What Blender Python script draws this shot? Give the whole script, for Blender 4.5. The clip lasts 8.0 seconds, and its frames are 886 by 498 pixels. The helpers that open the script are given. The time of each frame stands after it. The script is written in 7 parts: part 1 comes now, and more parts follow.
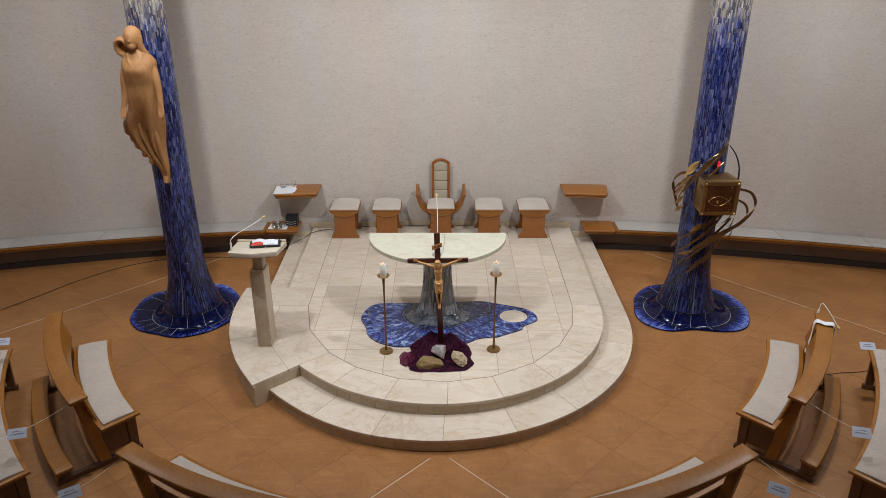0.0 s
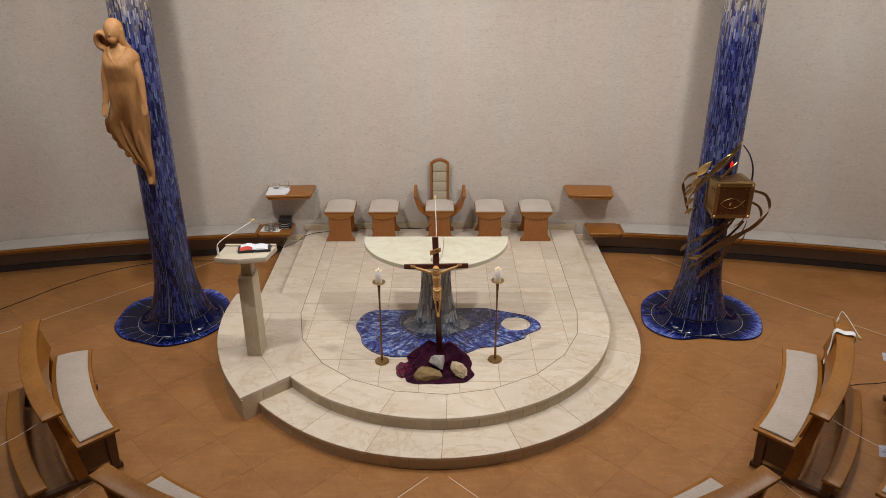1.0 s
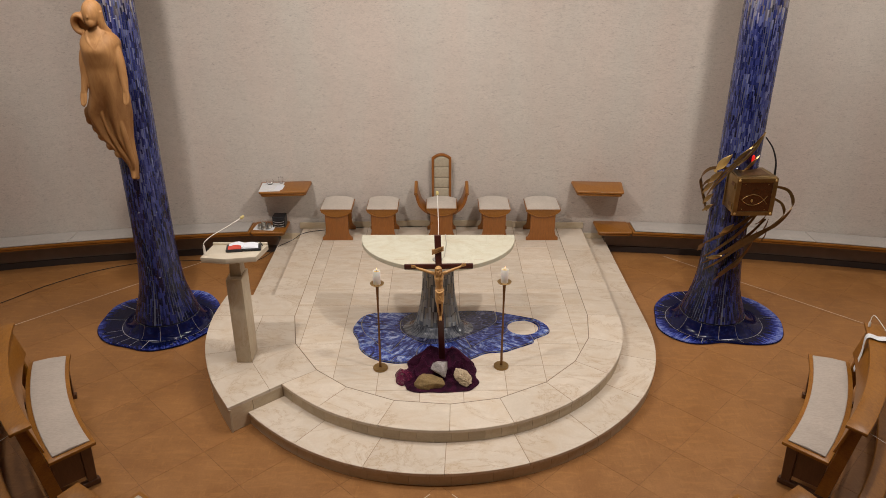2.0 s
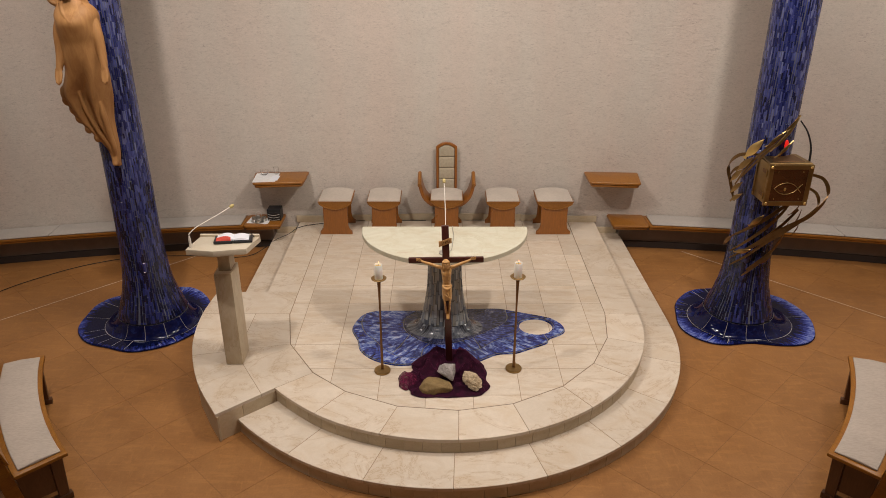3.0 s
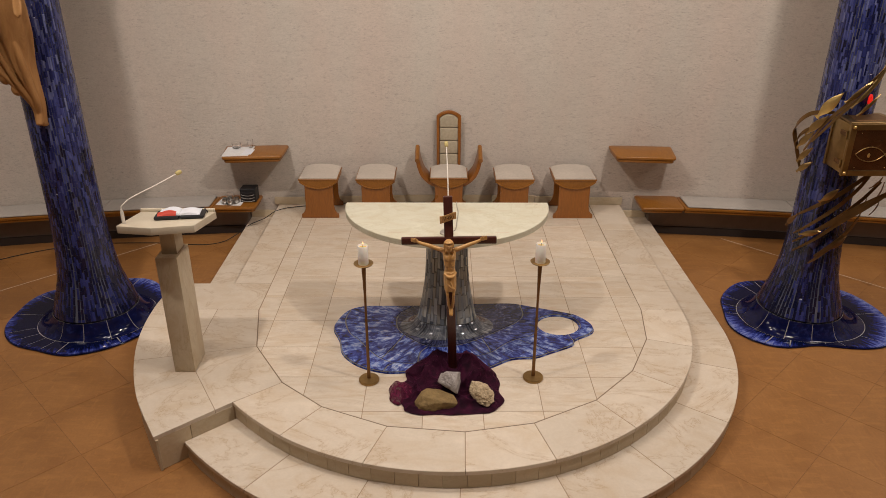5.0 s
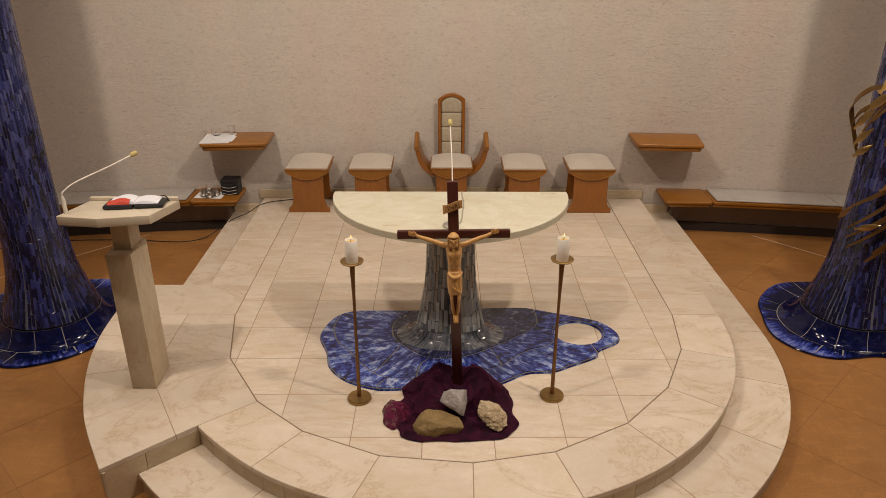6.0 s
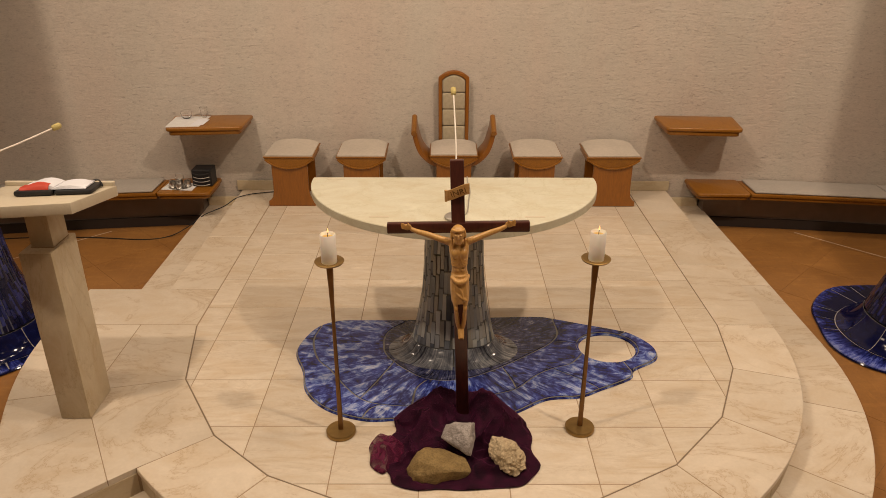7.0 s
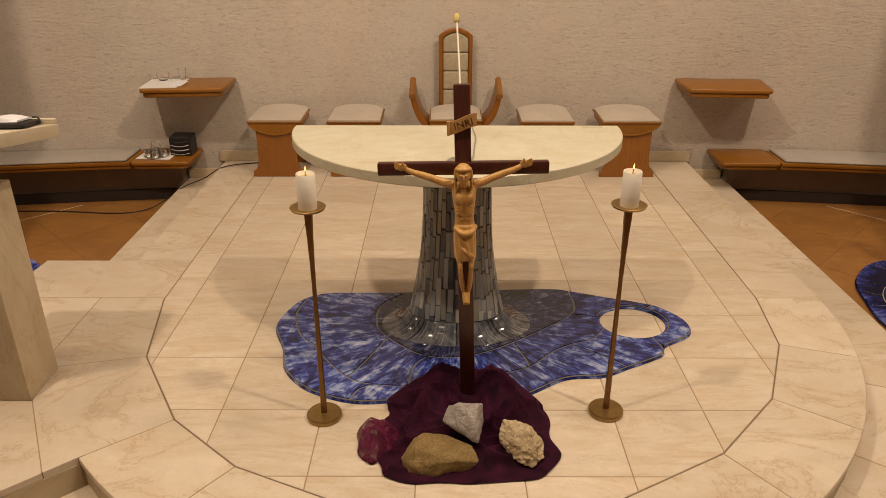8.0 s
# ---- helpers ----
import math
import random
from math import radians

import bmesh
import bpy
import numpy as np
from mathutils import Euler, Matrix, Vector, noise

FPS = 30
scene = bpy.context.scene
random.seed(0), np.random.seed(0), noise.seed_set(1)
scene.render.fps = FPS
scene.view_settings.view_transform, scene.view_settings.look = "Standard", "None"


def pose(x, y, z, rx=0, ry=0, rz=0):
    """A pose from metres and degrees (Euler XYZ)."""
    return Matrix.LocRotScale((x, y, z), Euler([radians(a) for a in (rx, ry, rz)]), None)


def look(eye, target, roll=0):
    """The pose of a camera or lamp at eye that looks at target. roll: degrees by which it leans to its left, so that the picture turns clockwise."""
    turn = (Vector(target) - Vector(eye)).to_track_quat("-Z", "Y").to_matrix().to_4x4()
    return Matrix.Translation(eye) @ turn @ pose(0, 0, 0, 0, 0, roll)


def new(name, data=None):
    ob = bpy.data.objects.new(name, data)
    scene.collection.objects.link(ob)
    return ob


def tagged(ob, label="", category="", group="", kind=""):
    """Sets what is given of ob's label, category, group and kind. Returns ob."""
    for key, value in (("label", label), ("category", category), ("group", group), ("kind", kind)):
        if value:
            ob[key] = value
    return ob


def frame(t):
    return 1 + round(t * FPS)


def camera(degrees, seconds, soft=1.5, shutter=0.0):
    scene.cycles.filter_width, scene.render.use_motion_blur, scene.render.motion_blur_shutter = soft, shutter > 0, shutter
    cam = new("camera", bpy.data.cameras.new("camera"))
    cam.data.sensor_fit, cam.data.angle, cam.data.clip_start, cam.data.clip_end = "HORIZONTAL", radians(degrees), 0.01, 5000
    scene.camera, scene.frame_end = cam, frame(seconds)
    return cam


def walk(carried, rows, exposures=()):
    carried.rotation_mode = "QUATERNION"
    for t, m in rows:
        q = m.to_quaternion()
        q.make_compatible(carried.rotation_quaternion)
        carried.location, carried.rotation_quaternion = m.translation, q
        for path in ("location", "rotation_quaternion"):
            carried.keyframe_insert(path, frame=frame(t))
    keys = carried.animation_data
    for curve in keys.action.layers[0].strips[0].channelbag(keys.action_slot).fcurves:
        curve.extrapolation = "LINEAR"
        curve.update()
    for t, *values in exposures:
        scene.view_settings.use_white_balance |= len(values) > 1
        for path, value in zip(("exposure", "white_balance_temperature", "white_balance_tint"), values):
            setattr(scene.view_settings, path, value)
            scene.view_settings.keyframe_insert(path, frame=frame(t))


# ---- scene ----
cam = camera(62.4, 8.0, 0.55)
METRES, EYE, TILT, LEAN, TURN = 5.6, 5.17, 0.0, 0.0, 0.0
ROWS = [
    (0.0, 0.0, 0.0, 0.0, -0.03, -24.79, 0.06),
    (0.5, 0.0022, 0.0379, -0.0115, -0.04, -24.79, 0.06),
    (1.0, 0.0018, 0.0764, -0.0237, -0.05, -24.81, 0.04),
    (1.5, 0.0011, 0.1188, -0.0424, -0.05, -24.8, 0.02),
    (3.0, -0.0172, 0.2601, -0.1266, -0.04, -24.78, -0.05),
    (3.5, -0.0182, 0.3143, -0.1609, -0.01, -24.81, -0.07),
    (4.0, -0.0171, 0.367, -0.1941, 0.01, -24.82, -0.09),
    (4.5, -0.0176, 0.4232, -0.2281, 0.01, -24.82, -0.08),
    (6.0, -0.023, 0.6207, -0.3332, 0.03, -24.7, -0.11),
    (6.5, -0.0239, 0.6976, -0.3699, 0.06, -24.69, -0.12),
    (7.0, -0.0245, 0.7752, -0.4076, 0.04, -24.67, -0.1),
    (7.5, -0.0249, 0.836, -0.4467, 0.05, -24.58, -0.1),
    (8.0, -0.0256, 0.8567, -0.4903, 0.05, -24.62, -0.08),
]
EXPOSURES = [(0.0, 0.1, 5120, 6), (0.5, 0.08, 5400, 7), (1.0, 0.07, 5530, 8), (1.5, 0.05, 5620, 9), (3.0, 0.01, 5970, 12), (4.5, -0.06, 6080, 13), (5.8, -0.11, 6350, 13), (6.5, -0.12, 7050, 15), (8.0, -0.09, 7800, 15)]
walk(cam, [(t, pose(0.035, 0, EYE, TILT, LEAN, TURN) @ pose(METRES * x, METRES * y, METRES * z, 90 + pitch, roll, yaw)) for t, x, y, z, yaw, pitch, roll in ROWS], EXPOSURES)

# ---- light: evening, ceiling spots above the front pews, added dim fill panels over nave and sides ----
world = bpy.data.worlds.new("world")
scene.world = world
world.use_nodes = True
world.node_tree.nodes["Background"].inputs[0].default_value = (1.0, 0.86, 0.7, 1)
world.node_tree.nodes["Background"].inputs[1].default_value = 0.004
CEIL = 6.9


def spot(name, place, target, watts, size, angle, colour, blend=0.6):
    data = bpy.data.lights.new(name, "SPOT")
    data.energy, data.shadow_soft_size, data.spot_size, data.spot_blend, data.color = watts, size, radians(angle), blend, colour
    ob = new(name, data)
    ob.matrix_basis = look(place, target)
    return ob


def fill_light(name, place, size, watts, colour):
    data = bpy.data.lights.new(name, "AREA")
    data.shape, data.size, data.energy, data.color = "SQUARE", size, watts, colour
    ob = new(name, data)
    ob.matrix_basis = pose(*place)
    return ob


WARM = (1.0, 0.87, 0.72)
SPOTS = [((-2.6, 6.05, CEIL - 0.12), (-2.4, 10.3, 0.3), 600, 104), ((2.6, 6.05, CEIL - 0.12), (2.4, 10.3, 0.3), 640, 104),
         ((-2.85, 7.75, CEIL - 0.12), (-3.0, 9.3, 0.6), 175, 126), ((2.85, 7.75, CEIL - 0.12), (3.0, 9.3, 0.6), 195, 126), ((-1.2, 7.75, CEIL - 0.12), (-0.9, 8.4, 0.6), 192, 132), ((1.2, 7.75, CEIL - 0.12), (0.9, 8.4, 0.6), 192, 132)]
for at, target, watts, angle in SPOTS:
    spot("spot_lamp", at, target, watts, 0.12 if angle < 120 else 0.2, angle, WARM)
# fill without a known source: faint over the nave, stronger beyond the columns
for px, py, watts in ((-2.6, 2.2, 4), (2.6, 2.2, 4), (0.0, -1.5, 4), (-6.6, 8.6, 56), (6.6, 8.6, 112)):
    fill_light("fill_lamp", (px, py, CEIL - 0.06), 1.2, watts, WARM)


# ---- materials ----
def material(name):
    m = bpy.data.materials.new(name)
    m.use_nodes = True
    nt = m.node_tree
    nt.nodes.clear()
    out = nt.nodes.new("ShaderNodeOutputMaterial")
    bsdf = nt.nodes.new("ShaderNodeBsdfPrincipled")
    nt.links.new(bsdf.outputs[0], out.inputs[0])
    return m, nt, bsdf


def node(nt, kind, **values):
    n = nt.nodes.new("ShaderNode" + kind)
    for key, value in values.items():
        n.inputs[key.replace("_", " ")].default_value = value
    return n


def coords(nt, scale=(1, 1, 1), turn=(0, 0, 0), source="Object"):
    tc = node(nt, "TexCoord")
    mp = nt.nodes.new("ShaderNodeMapping")
    mp.inputs["Scale"].default_value, mp.inputs["Rotation"].default_value = scale, turn
    nt.links.new(tc.outputs[source], mp.inputs["Vector"])
    return mp.outputs["Vector"]


def noise_tex(nt, vec, scale, detail=4.0, rough=0.55, distortion=0.0):
    n = node(nt, "TexNoise", Scale=scale, Detail=detail, Roughness=rough, Distortion=distortion)
    nt.links.new(vec, n.inputs["Vector"])
    return n.outputs["Fac"]


def ramp(nt, fac, stops):
    r = nt.nodes.new("ShaderNodeValToRGB")
    while len(r.color_ramp.elements) < len(stops):
        r.color_ramp.elements.new(0.5)
    for e, (p, c) in zip(r.color_ramp.elements, stops):
        e.position, e.color = p, (*c, 1)
    nt.links.new(fac, r.inputs["Fac"])
    return r.outputs["Color"]


def grey_ramp(nt, fac, stops):
    return ramp(nt, fac, [(p, (v, v, v)) for p, v in stops])


def mix(nt, a, b, fac, mode="MIX"):
    m = nt.nodes.new("ShaderNodeMix")
    m.data_type, m.blend_type = "RGBA", mode
    for socket, value in ((m.inputs["Factor"], fac), (m.inputs[6], a), (m.inputs[7], b)):
        if isinstance(value, (int, float)):
            socket.default_value = value
        elif isinstance(value, tuple):
            socket.default_value = (*value, 1)
        else:
            nt.links.new(value, socket)
    return m.outputs[2]


def bump(nt, bsdf, height, strength, distance=0.01, below=None):
    b = node(nt, "Bump", Strength=strength, Distance=distance)
    nt.links.new(height, b.inputs["Height"])
    if below is not None:
        nt.links.new(below, b.inputs["Normal"])
    nt.links.new(b.outputs[0], bsdf.inputs["Normal"])
    return b.outputs[0]


def info_random(nt):
    return node(nt, "ObjectInfo").outputs["Random"]


def island_random(nt):
    return node(nt, "NewGeometry").outputs["Random Per Island"]


def shift_hue(nt, colour, rnd, spread):
    """Vary a colour's value by a random number."""
    h = nt.nodes.new("ShaderNodeHueSaturation")
    r = node(nt, "MapRange")
    r.inputs["To Min"].default_value, r.inputs["To Max"].default_value = 1 - spread, 1 + spread
    nt.links.new(rnd, r.inputs["Value"])
    nt.links.new(r.outputs[0], h.inputs["Value"])
    nt.links.new(colour, h.inputs["Color"])
    return h.outputs[0]


def set_in(nt, bsdf, **values):
    for key, value in values.items():
        socket = bsdf.inputs[key.replace("_", " ")]
        if isinstance(value, (int, float)):
            socket.default_value = value
        elif isinstance(value, tuple):
            socket.default_value = (*value, 1)
        else:
            nt.links.new(value, socket)


def wood_mat(name, dark, light, rough=0.38, grain=(1, 1, 14), scale=6.0, coat=0.14):
    m, nt, b = material(name)
    v = coords(nt, grain)
    n1 = noise_tex(nt, v, scale, 6, 0.6, 1.2)
    n2 = noise_tex(nt, coords(nt, (1, 1, 1)), 2.3, 3)
    col = mix(nt, ramp(nt, n1, [(0.28, dark), (0.72, light)]), ramp(nt, n2, [(0.3, dark), (0.75, light)]), 0.35)
    fine = noise_tex(nt, coords(nt, (grain[0] * 3, grain[1] * 3, grain[2] * 3)), 40, 3)
    col = mix(nt, col, grey_ramp(nt, fine, [(0.3, 0.75), (0.7, 1.0)]), 0.35, "MULTIPLY")
    col = shift_hue(nt, col, info_random(nt), 0.06)
    set_in(nt, b, Base_Color=col, Roughness=grey_ramp(nt, n2, [(0.3, rough - 0.06), (0.7, rough + 0.1)]), Coat_Weight=coat, Coat_Roughness=0.25)
    bump(nt, b, n1, 0.08, 0.004)
    return m


def marble_mat(name, base, vein, rough=0.32, spread=0.07, stretch=(1.0, 2.6, 2.6), turn=0.12, strength=0.3, depth=1.0):
    m, nt, b = material(name)
    rnd = info_random(nt)
    tc = node(nt, "TexCoord")
    off = node(nt, "VectorMath")
    off.operation = "SCALE"
    comb = node(nt, "CombineXYZ")
    nt.links.new(rnd, comb.inputs[0])
    nt.links.new(rnd, comb.inputs[1])
    nt.links.new(comb.outputs[0], off.inputs[0])
    off.inputs["Scale"].default_value = 37.0
    add = node(nt, "VectorMath")
    nt.links.new(tc.outputs["Object"], add.inputs[0])
    nt.links.new(off.outputs[0], add.inputs[1])
    mp = nt.nodes.new("ShaderNodeMapping")
    mp.inputs["Scale"].default_value = stretch
    mp.inputs["Rotation"].default_value = (0, 0, turn)
    nt.links.new(add.outputs[0], mp.inputs["Vector"])
    v = mp.outputs["Vector"]
    cloud = noise_tex(nt, v, 2.8, 8, 0.66, 1.0)
    band = noise_tex(nt, v, 1.0, 9, 0.66, 1.2)
    veins = ramp(nt, band, [(0.462, (0, 0, 0)), (0.49, (0.22, 0.22, 0.22)), (0.4965, (1, 1, 1)), (0.503, (0.25, 0.25, 0.25)), (0.535, (0, 0, 0))])
    speck = noise_tex(nt, tc.outputs["Object"], 60, 3)
    lighter = tuple(min(1, c * (1 + 0.1 * depth)) for c in base)
    darker = tuple(c * (1 - depth * k) for c, k in zip(base, (0.08, 0.14, 0.22)))
    col = ramp(nt, cloud, [(0.3, darker), (0.55, base), (0.75, lighter)])
    bw = nt.nodes.new("ShaderNodeRGBToBW")
    nt.links.new(veins, bw.inputs[0])
    scale = node(nt, "Math")
    scale.operation = "MULTIPLY"
    nt.links.new(bw.outputs[0], scale.inputs[0])
    scale.inputs[1].default_value = strength
    col = mix(nt, col, vein, scale.outputs[0])
    col = mix(nt, col, grey_ramp(nt, speck, [(0.3, 0.9), (0.7, 1.0)]), 0.5, "MULTIPLY")
    col = shift_hue(nt, col, rnd, spread)
    set_in(nt, b, Base_Color=col, Roughness=grey_ramp(nt, cloud, [(0.3, rough), (0.7, rough + 0.14)]), Specular_IOR_Level=0.4)
    bump(nt, b, speck, 0.04, 0.002)
    return m


def plaster_mat():
    m, nt, b = material("raked_plaster")
    wide = noise_tex(nt, coords(nt, (0.7, 0.7, 0.35)), 0.8, 4)
    rake = noise_tex(nt, coords(nt, (19.0, 19.0, 42.0)), 1.0, 6, 0.68, 0.6)
    dash = noise_tex(nt, coords(nt, (24.0, 24.0, 80.0)), 1.0, 4, 0.65, 0.8)
    where = noise_tex(nt, coords(nt, (1.5, 1.5, 3.0)), 1.5, 3)
    fine = noise_tex(nt, coords(nt, (1, 1, 2)), 60, 3)
    tint = noise_tex(nt, coords(nt, (1.6, 1.6, 0.35)), 1.1, 3)
    col = ramp(nt, wide, [(0.3, (0.575, 0.506, 0.448)), (0.7, (0.645, 0.574, 0.512))])
    col = mix(nt, col, ramp(nt, tint, [(0.35, (1.0, 0.965, 0.945)), (0.65, (0.965, 1.0, 0.995))]), 0.8, "MULTIPLY")
    col = mix(nt, col, grey_ramp(nt, fine, [(0.3, 0.84), (0.7, 1.0)]), 0.7, "MULTIPLY")
    # shade in the hollows of the raking, mixed into the colour
    col = mix(nt, col, grey_ramp(nt, rake, [(0.3, 0.72), (0.46, 0.97), (0.7, 1.0)]), 0.65, "MULTIPLY")
    blot = noise_tex(nt, coords(nt, (5.0, 5.0, 9.0)), 1.0, 5, 0.65)
    col = mix(nt, col, grey_ramp(nt, blot, [(0.3, 0.88), (0.65, 1.04)]), 0.35, "MULTIPLY")
    # painted shade of the scratches: dark in the dashes, slightly bright on ridges
    groove_shade = grey_ramp(nt, dash, [(0.31, 0.7), (0.41, 0.98), (0.62, 1.06)])
    col = mix(nt, col, mix(nt, col, groove_shade, 1.0, "MULTIPLY"), grey_ramp(nt, where, [(0.35, 0.45), (0.65, 1.0)]))
    set_in(nt, b, Base_Color=col, Roughness=0.93, Specular_IOR_Level=0.15)
    h = mix(nt, rake, grey_ramp(nt, dash, [(0.33, 0.0), (0.42, 0.8), (0.7, 1.0)]), 0.3)
    h = mix(nt, h, fine, 0.1)
    bump(nt, b, h, 0.62, 0.019)
    return m


def floor_mat(name, a, c, rough=0.35):
    m, nt, b = material(name)
    cloud = noise_tex(nt, coords(nt), 2.4, 8, 0.72, 0.15)
    smear = noise_tex(nt, coords(nt, (1.2, 4.5, 1), (0, 0, 0.75)), 3.4, 6, 0.65, 0.4)
    fine = noise_tex(nt, coords(nt), 55, 4)
    col = ramp(nt, cloud, [(0.34, tuple(x * 0.97 for x in a)), (0.66, c)])
    light = tuple(min(1, x * 1.5) for x in c)
    light = (light[0], light[1] * 1.05, light[2])
    col = mix(nt, col, light, grey_ramp(nt, smear, [(0.5, 0.0), (0.72, 0.34)]))
    cross = noise_tex(nt, coords(nt, (7.0, 1.6, 1), (0, 0, 0.6)), 4.2, 6, 0.7, 0.6)
    col = mix(nt, col, light, grey_ramp(nt, cross, [(0.55, 0.0), (0.72, 0.3)]))
    col = mix(nt, col, tuple(x * 0.72 for x in a), grey_ramp(nt, cross, [(0.28, 0.4), (0.42, 0.0)]))
    col = mix(nt, col, grey_ramp(nt, fine, [(0.3, 0.8), (0.7, 1.0)]), 0.5, "MULTIPLY")
    col = shift_hue(nt, col, info_random(nt), 0.045)
    set_in(nt, b, Base_Color=col, Roughness=grey_ramp(nt, cloud, [(0.3, rough), (0.7, rough + 0.15)]), Specular_IOR_Level=0.4)
    bump(nt, b, fine, 0.05, 0.002)
    return m


def plain_mat(name, col, rough=0.5, metal=0.0, spread=0.12, scale=25.0, bump_size=0.15, **extra):
    m, nt, b = material(name)
    n1 = noise_tex(nt, coords(nt), scale, 5)
    n2 = noise_tex(nt, coords(nt), scale * 0.13, 3)
    lo, hi = tuple(c * (1 - spread) for c in col), tuple(min(1, c * (1 + spread)) for c in col)
    base = mix(nt, ramp(nt, n1, [(0.3, lo), (0.7, hi)]), ramp(nt, n2, [(0.3, lo), (0.7, hi)]), 0.5)
    set_in(nt, b, Base_Color=base, Roughness=grey_ramp(nt, n2, [(0.3, max(0.02, rough - 0.05)), (0.7, rough + 0.07)]), Metallic=metal, **extra)
    bump(nt, b, n1, bump_size, 0.002)
    return m


def glaze_mat(name, stops, rough, streak=(3, 3, 3), scale=4.0, centre=None, rim=None, gloss=0.35):
    """Glazed ceramic with brushed colour; with a centre the strokes run outwards from it."""
    m, nt, b = material(name)
    if centre:
        tc = node(nt, "TexCoord")
        sub = node(nt, "VectorMath")
        sub.operation = "SUBTRACT"
        sub.inputs[1].default_value = centre
        nt.links.new(tc.outputs["Object"], sub.inputs[0])
        sep = node(nt, "SeparateXYZ")
        nt.links.new(sub.outputs[0], sep.inputs[0])
        ang = node(nt, "Math")
        ang.operation = "ARCTAN2"
        nt.links.new(sep.outputs[0], ang.inputs[0])
        nt.links.new(sep.outputs[1], ang.inputs[1])
        ln = node(nt, "VectorMath")
        ln.operation = "LENGTH"
        nt.links.new(sub.outputs[0], ln.inputs[0])
        comb = node(nt, "CombineXYZ")
        nt.links.new(ang.outputs[0], comb.inputs[0])
        nt.links.new(ln.outputs["Value"], comb.inputs[1])
        mp = nt.nodes.new("ShaderNodeMapping")
        mp.inputs["Scale"].default_value = streak
        nt.links.new(comb.outputs[0], mp.inputs["Vector"])
        v = mp.outputs["Vector"]
    else:
        v = coords(nt, streak)
    n1 = noise_tex(nt, v, scale, 6, 0.66, 0.7)
    patch = noise_tex(nt, coords(nt), 9.0, 4, 0.6, 1.5)
    both = node(nt, "Math")
    both.operation = "MULTIPLY_ADD"
    nt.links.new(patch, both.inputs[0])
    both.inputs[1].default_value = 0.5
    half = node(nt, "Math")
    half.operation = "MULTIPLY_ADD"
    half.inputs[1].default_value, half.inputs[2].default_value = 0.75, -0.125
    nt.links.new(n1, half.inputs[0])
    nt.links.new(half.outputs[0], both.inputs[2])
    fac = both.outputs[0]
    if rim and centre:
        rng = node(nt, "MapRange")
        for key, value in zip(("From Min", "From Max", "To Min", "To Max"), rim):
            rng.inputs[key].default_value = value
        nt.links.new(ln.outputs["Value"], rng.inputs["Value"])
        add = node(nt, "Math")
        nt.links.new(fac, add.inputs[0])
        nt.links.new(rng.outputs[0], add.inputs[1])
        fac = add.outputs[0]
    col = ramp(nt, fac, stops)
    set_in(nt, b, Base_Color=col, Roughness=rough, Specular_IOR_Level=0.85 * gloss, Coat_Weight=gloss, Coat_Roughness=0.03)
    bump(nt, b, noise_tex(nt, coords(nt), 11, 3), 0.14, 0.006)
    return m


def mosaic_mat(name, low, high, start, end, source, fade=True):
    """Glass strips: each its own blue, turning to pale stone higher up."""
    m, nt, b = material(name)
    rnd = source(nt)
    geo = node(nt, "NewGeometry")
    sep = node(nt, "SeparateXYZ")
    nt.links.new(geo.outputs["Position"], sep.inputs[0])
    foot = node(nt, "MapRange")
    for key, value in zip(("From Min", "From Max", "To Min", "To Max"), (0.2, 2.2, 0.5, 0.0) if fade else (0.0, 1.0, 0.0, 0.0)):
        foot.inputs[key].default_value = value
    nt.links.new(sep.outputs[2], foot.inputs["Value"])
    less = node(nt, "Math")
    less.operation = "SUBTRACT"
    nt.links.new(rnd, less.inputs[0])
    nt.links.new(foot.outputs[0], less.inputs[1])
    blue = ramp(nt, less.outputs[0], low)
    pale = ramp(nt, rnd, high)
    jitter = node(nt, "Math")
    jitter.operation = "MULTIPLY_ADD"
    jitter.inputs[1].default_value = 0.5
    spread = node(nt, "Math")
    spread.operation = "FRACT"
    big = node(nt, "Math")
    big.operation = "MULTIPLY"
    big.inputs[1].default_value = 17.31
    nt.links.new(rnd, big.inputs[0])
    nt.links.new(big.outputs[0], spread.inputs[0])
    nt.links.new(spread.outputs[0], jitter.inputs[0])
    nt.links.new(sep.outputs[2], jitter.inputs[2])
    rng = node(nt, "MapRange")
    rng.inputs["From Min"].default_value, rng.inputs["From Max"].default_value = start, end
    nt.links.new(jitter.outputs[0], rng.inputs["Value"])
    col = mix(nt, blue, pale, rng.outputs[0])
    n = noise_tex(nt, coords(nt, (8, 8, 2)), 12, 4)
    col = mix(nt, col, grey_ramp(nt, n, [(0.3, 0.6), (0.7, 1.0)]), 0.6, "MULTIPLY")
    set_in(nt, b, Base_Color=col, Roughness=0.22, Coat_Weight=0.3, Coat_Roughness=0.1)
    bump(nt, b, n, 0.15, 0.003)
    return m


def fabric_mat(name, col, rough=0.95):
    m, nt, b = material(name)
    weave = noise_tex(nt, coords(nt, (1, 1, 1)), 130, 2)
    fleck = noise_tex(nt, coords(nt, (30, 120, 30)), 1.0, 4)
    wide = noise_tex(nt, coords(nt), 3.0, 3)
    c = mix(nt, ramp(nt, wide, [(0.3, tuple(x * 0.88 for x in col)), (0.7, col)]), grey_ramp(nt, fleck, [(0.35, 0.78), (0.6, 1.0)]), 0.6, "MULTIPLY")
    set_in(nt, b, Base_Color=c, Roughness=rough, Specular_IOR_Level=0.2, Sheen_Weight=0.2)
    bump(nt, b, weave, 0.35, 0.004)
    return m


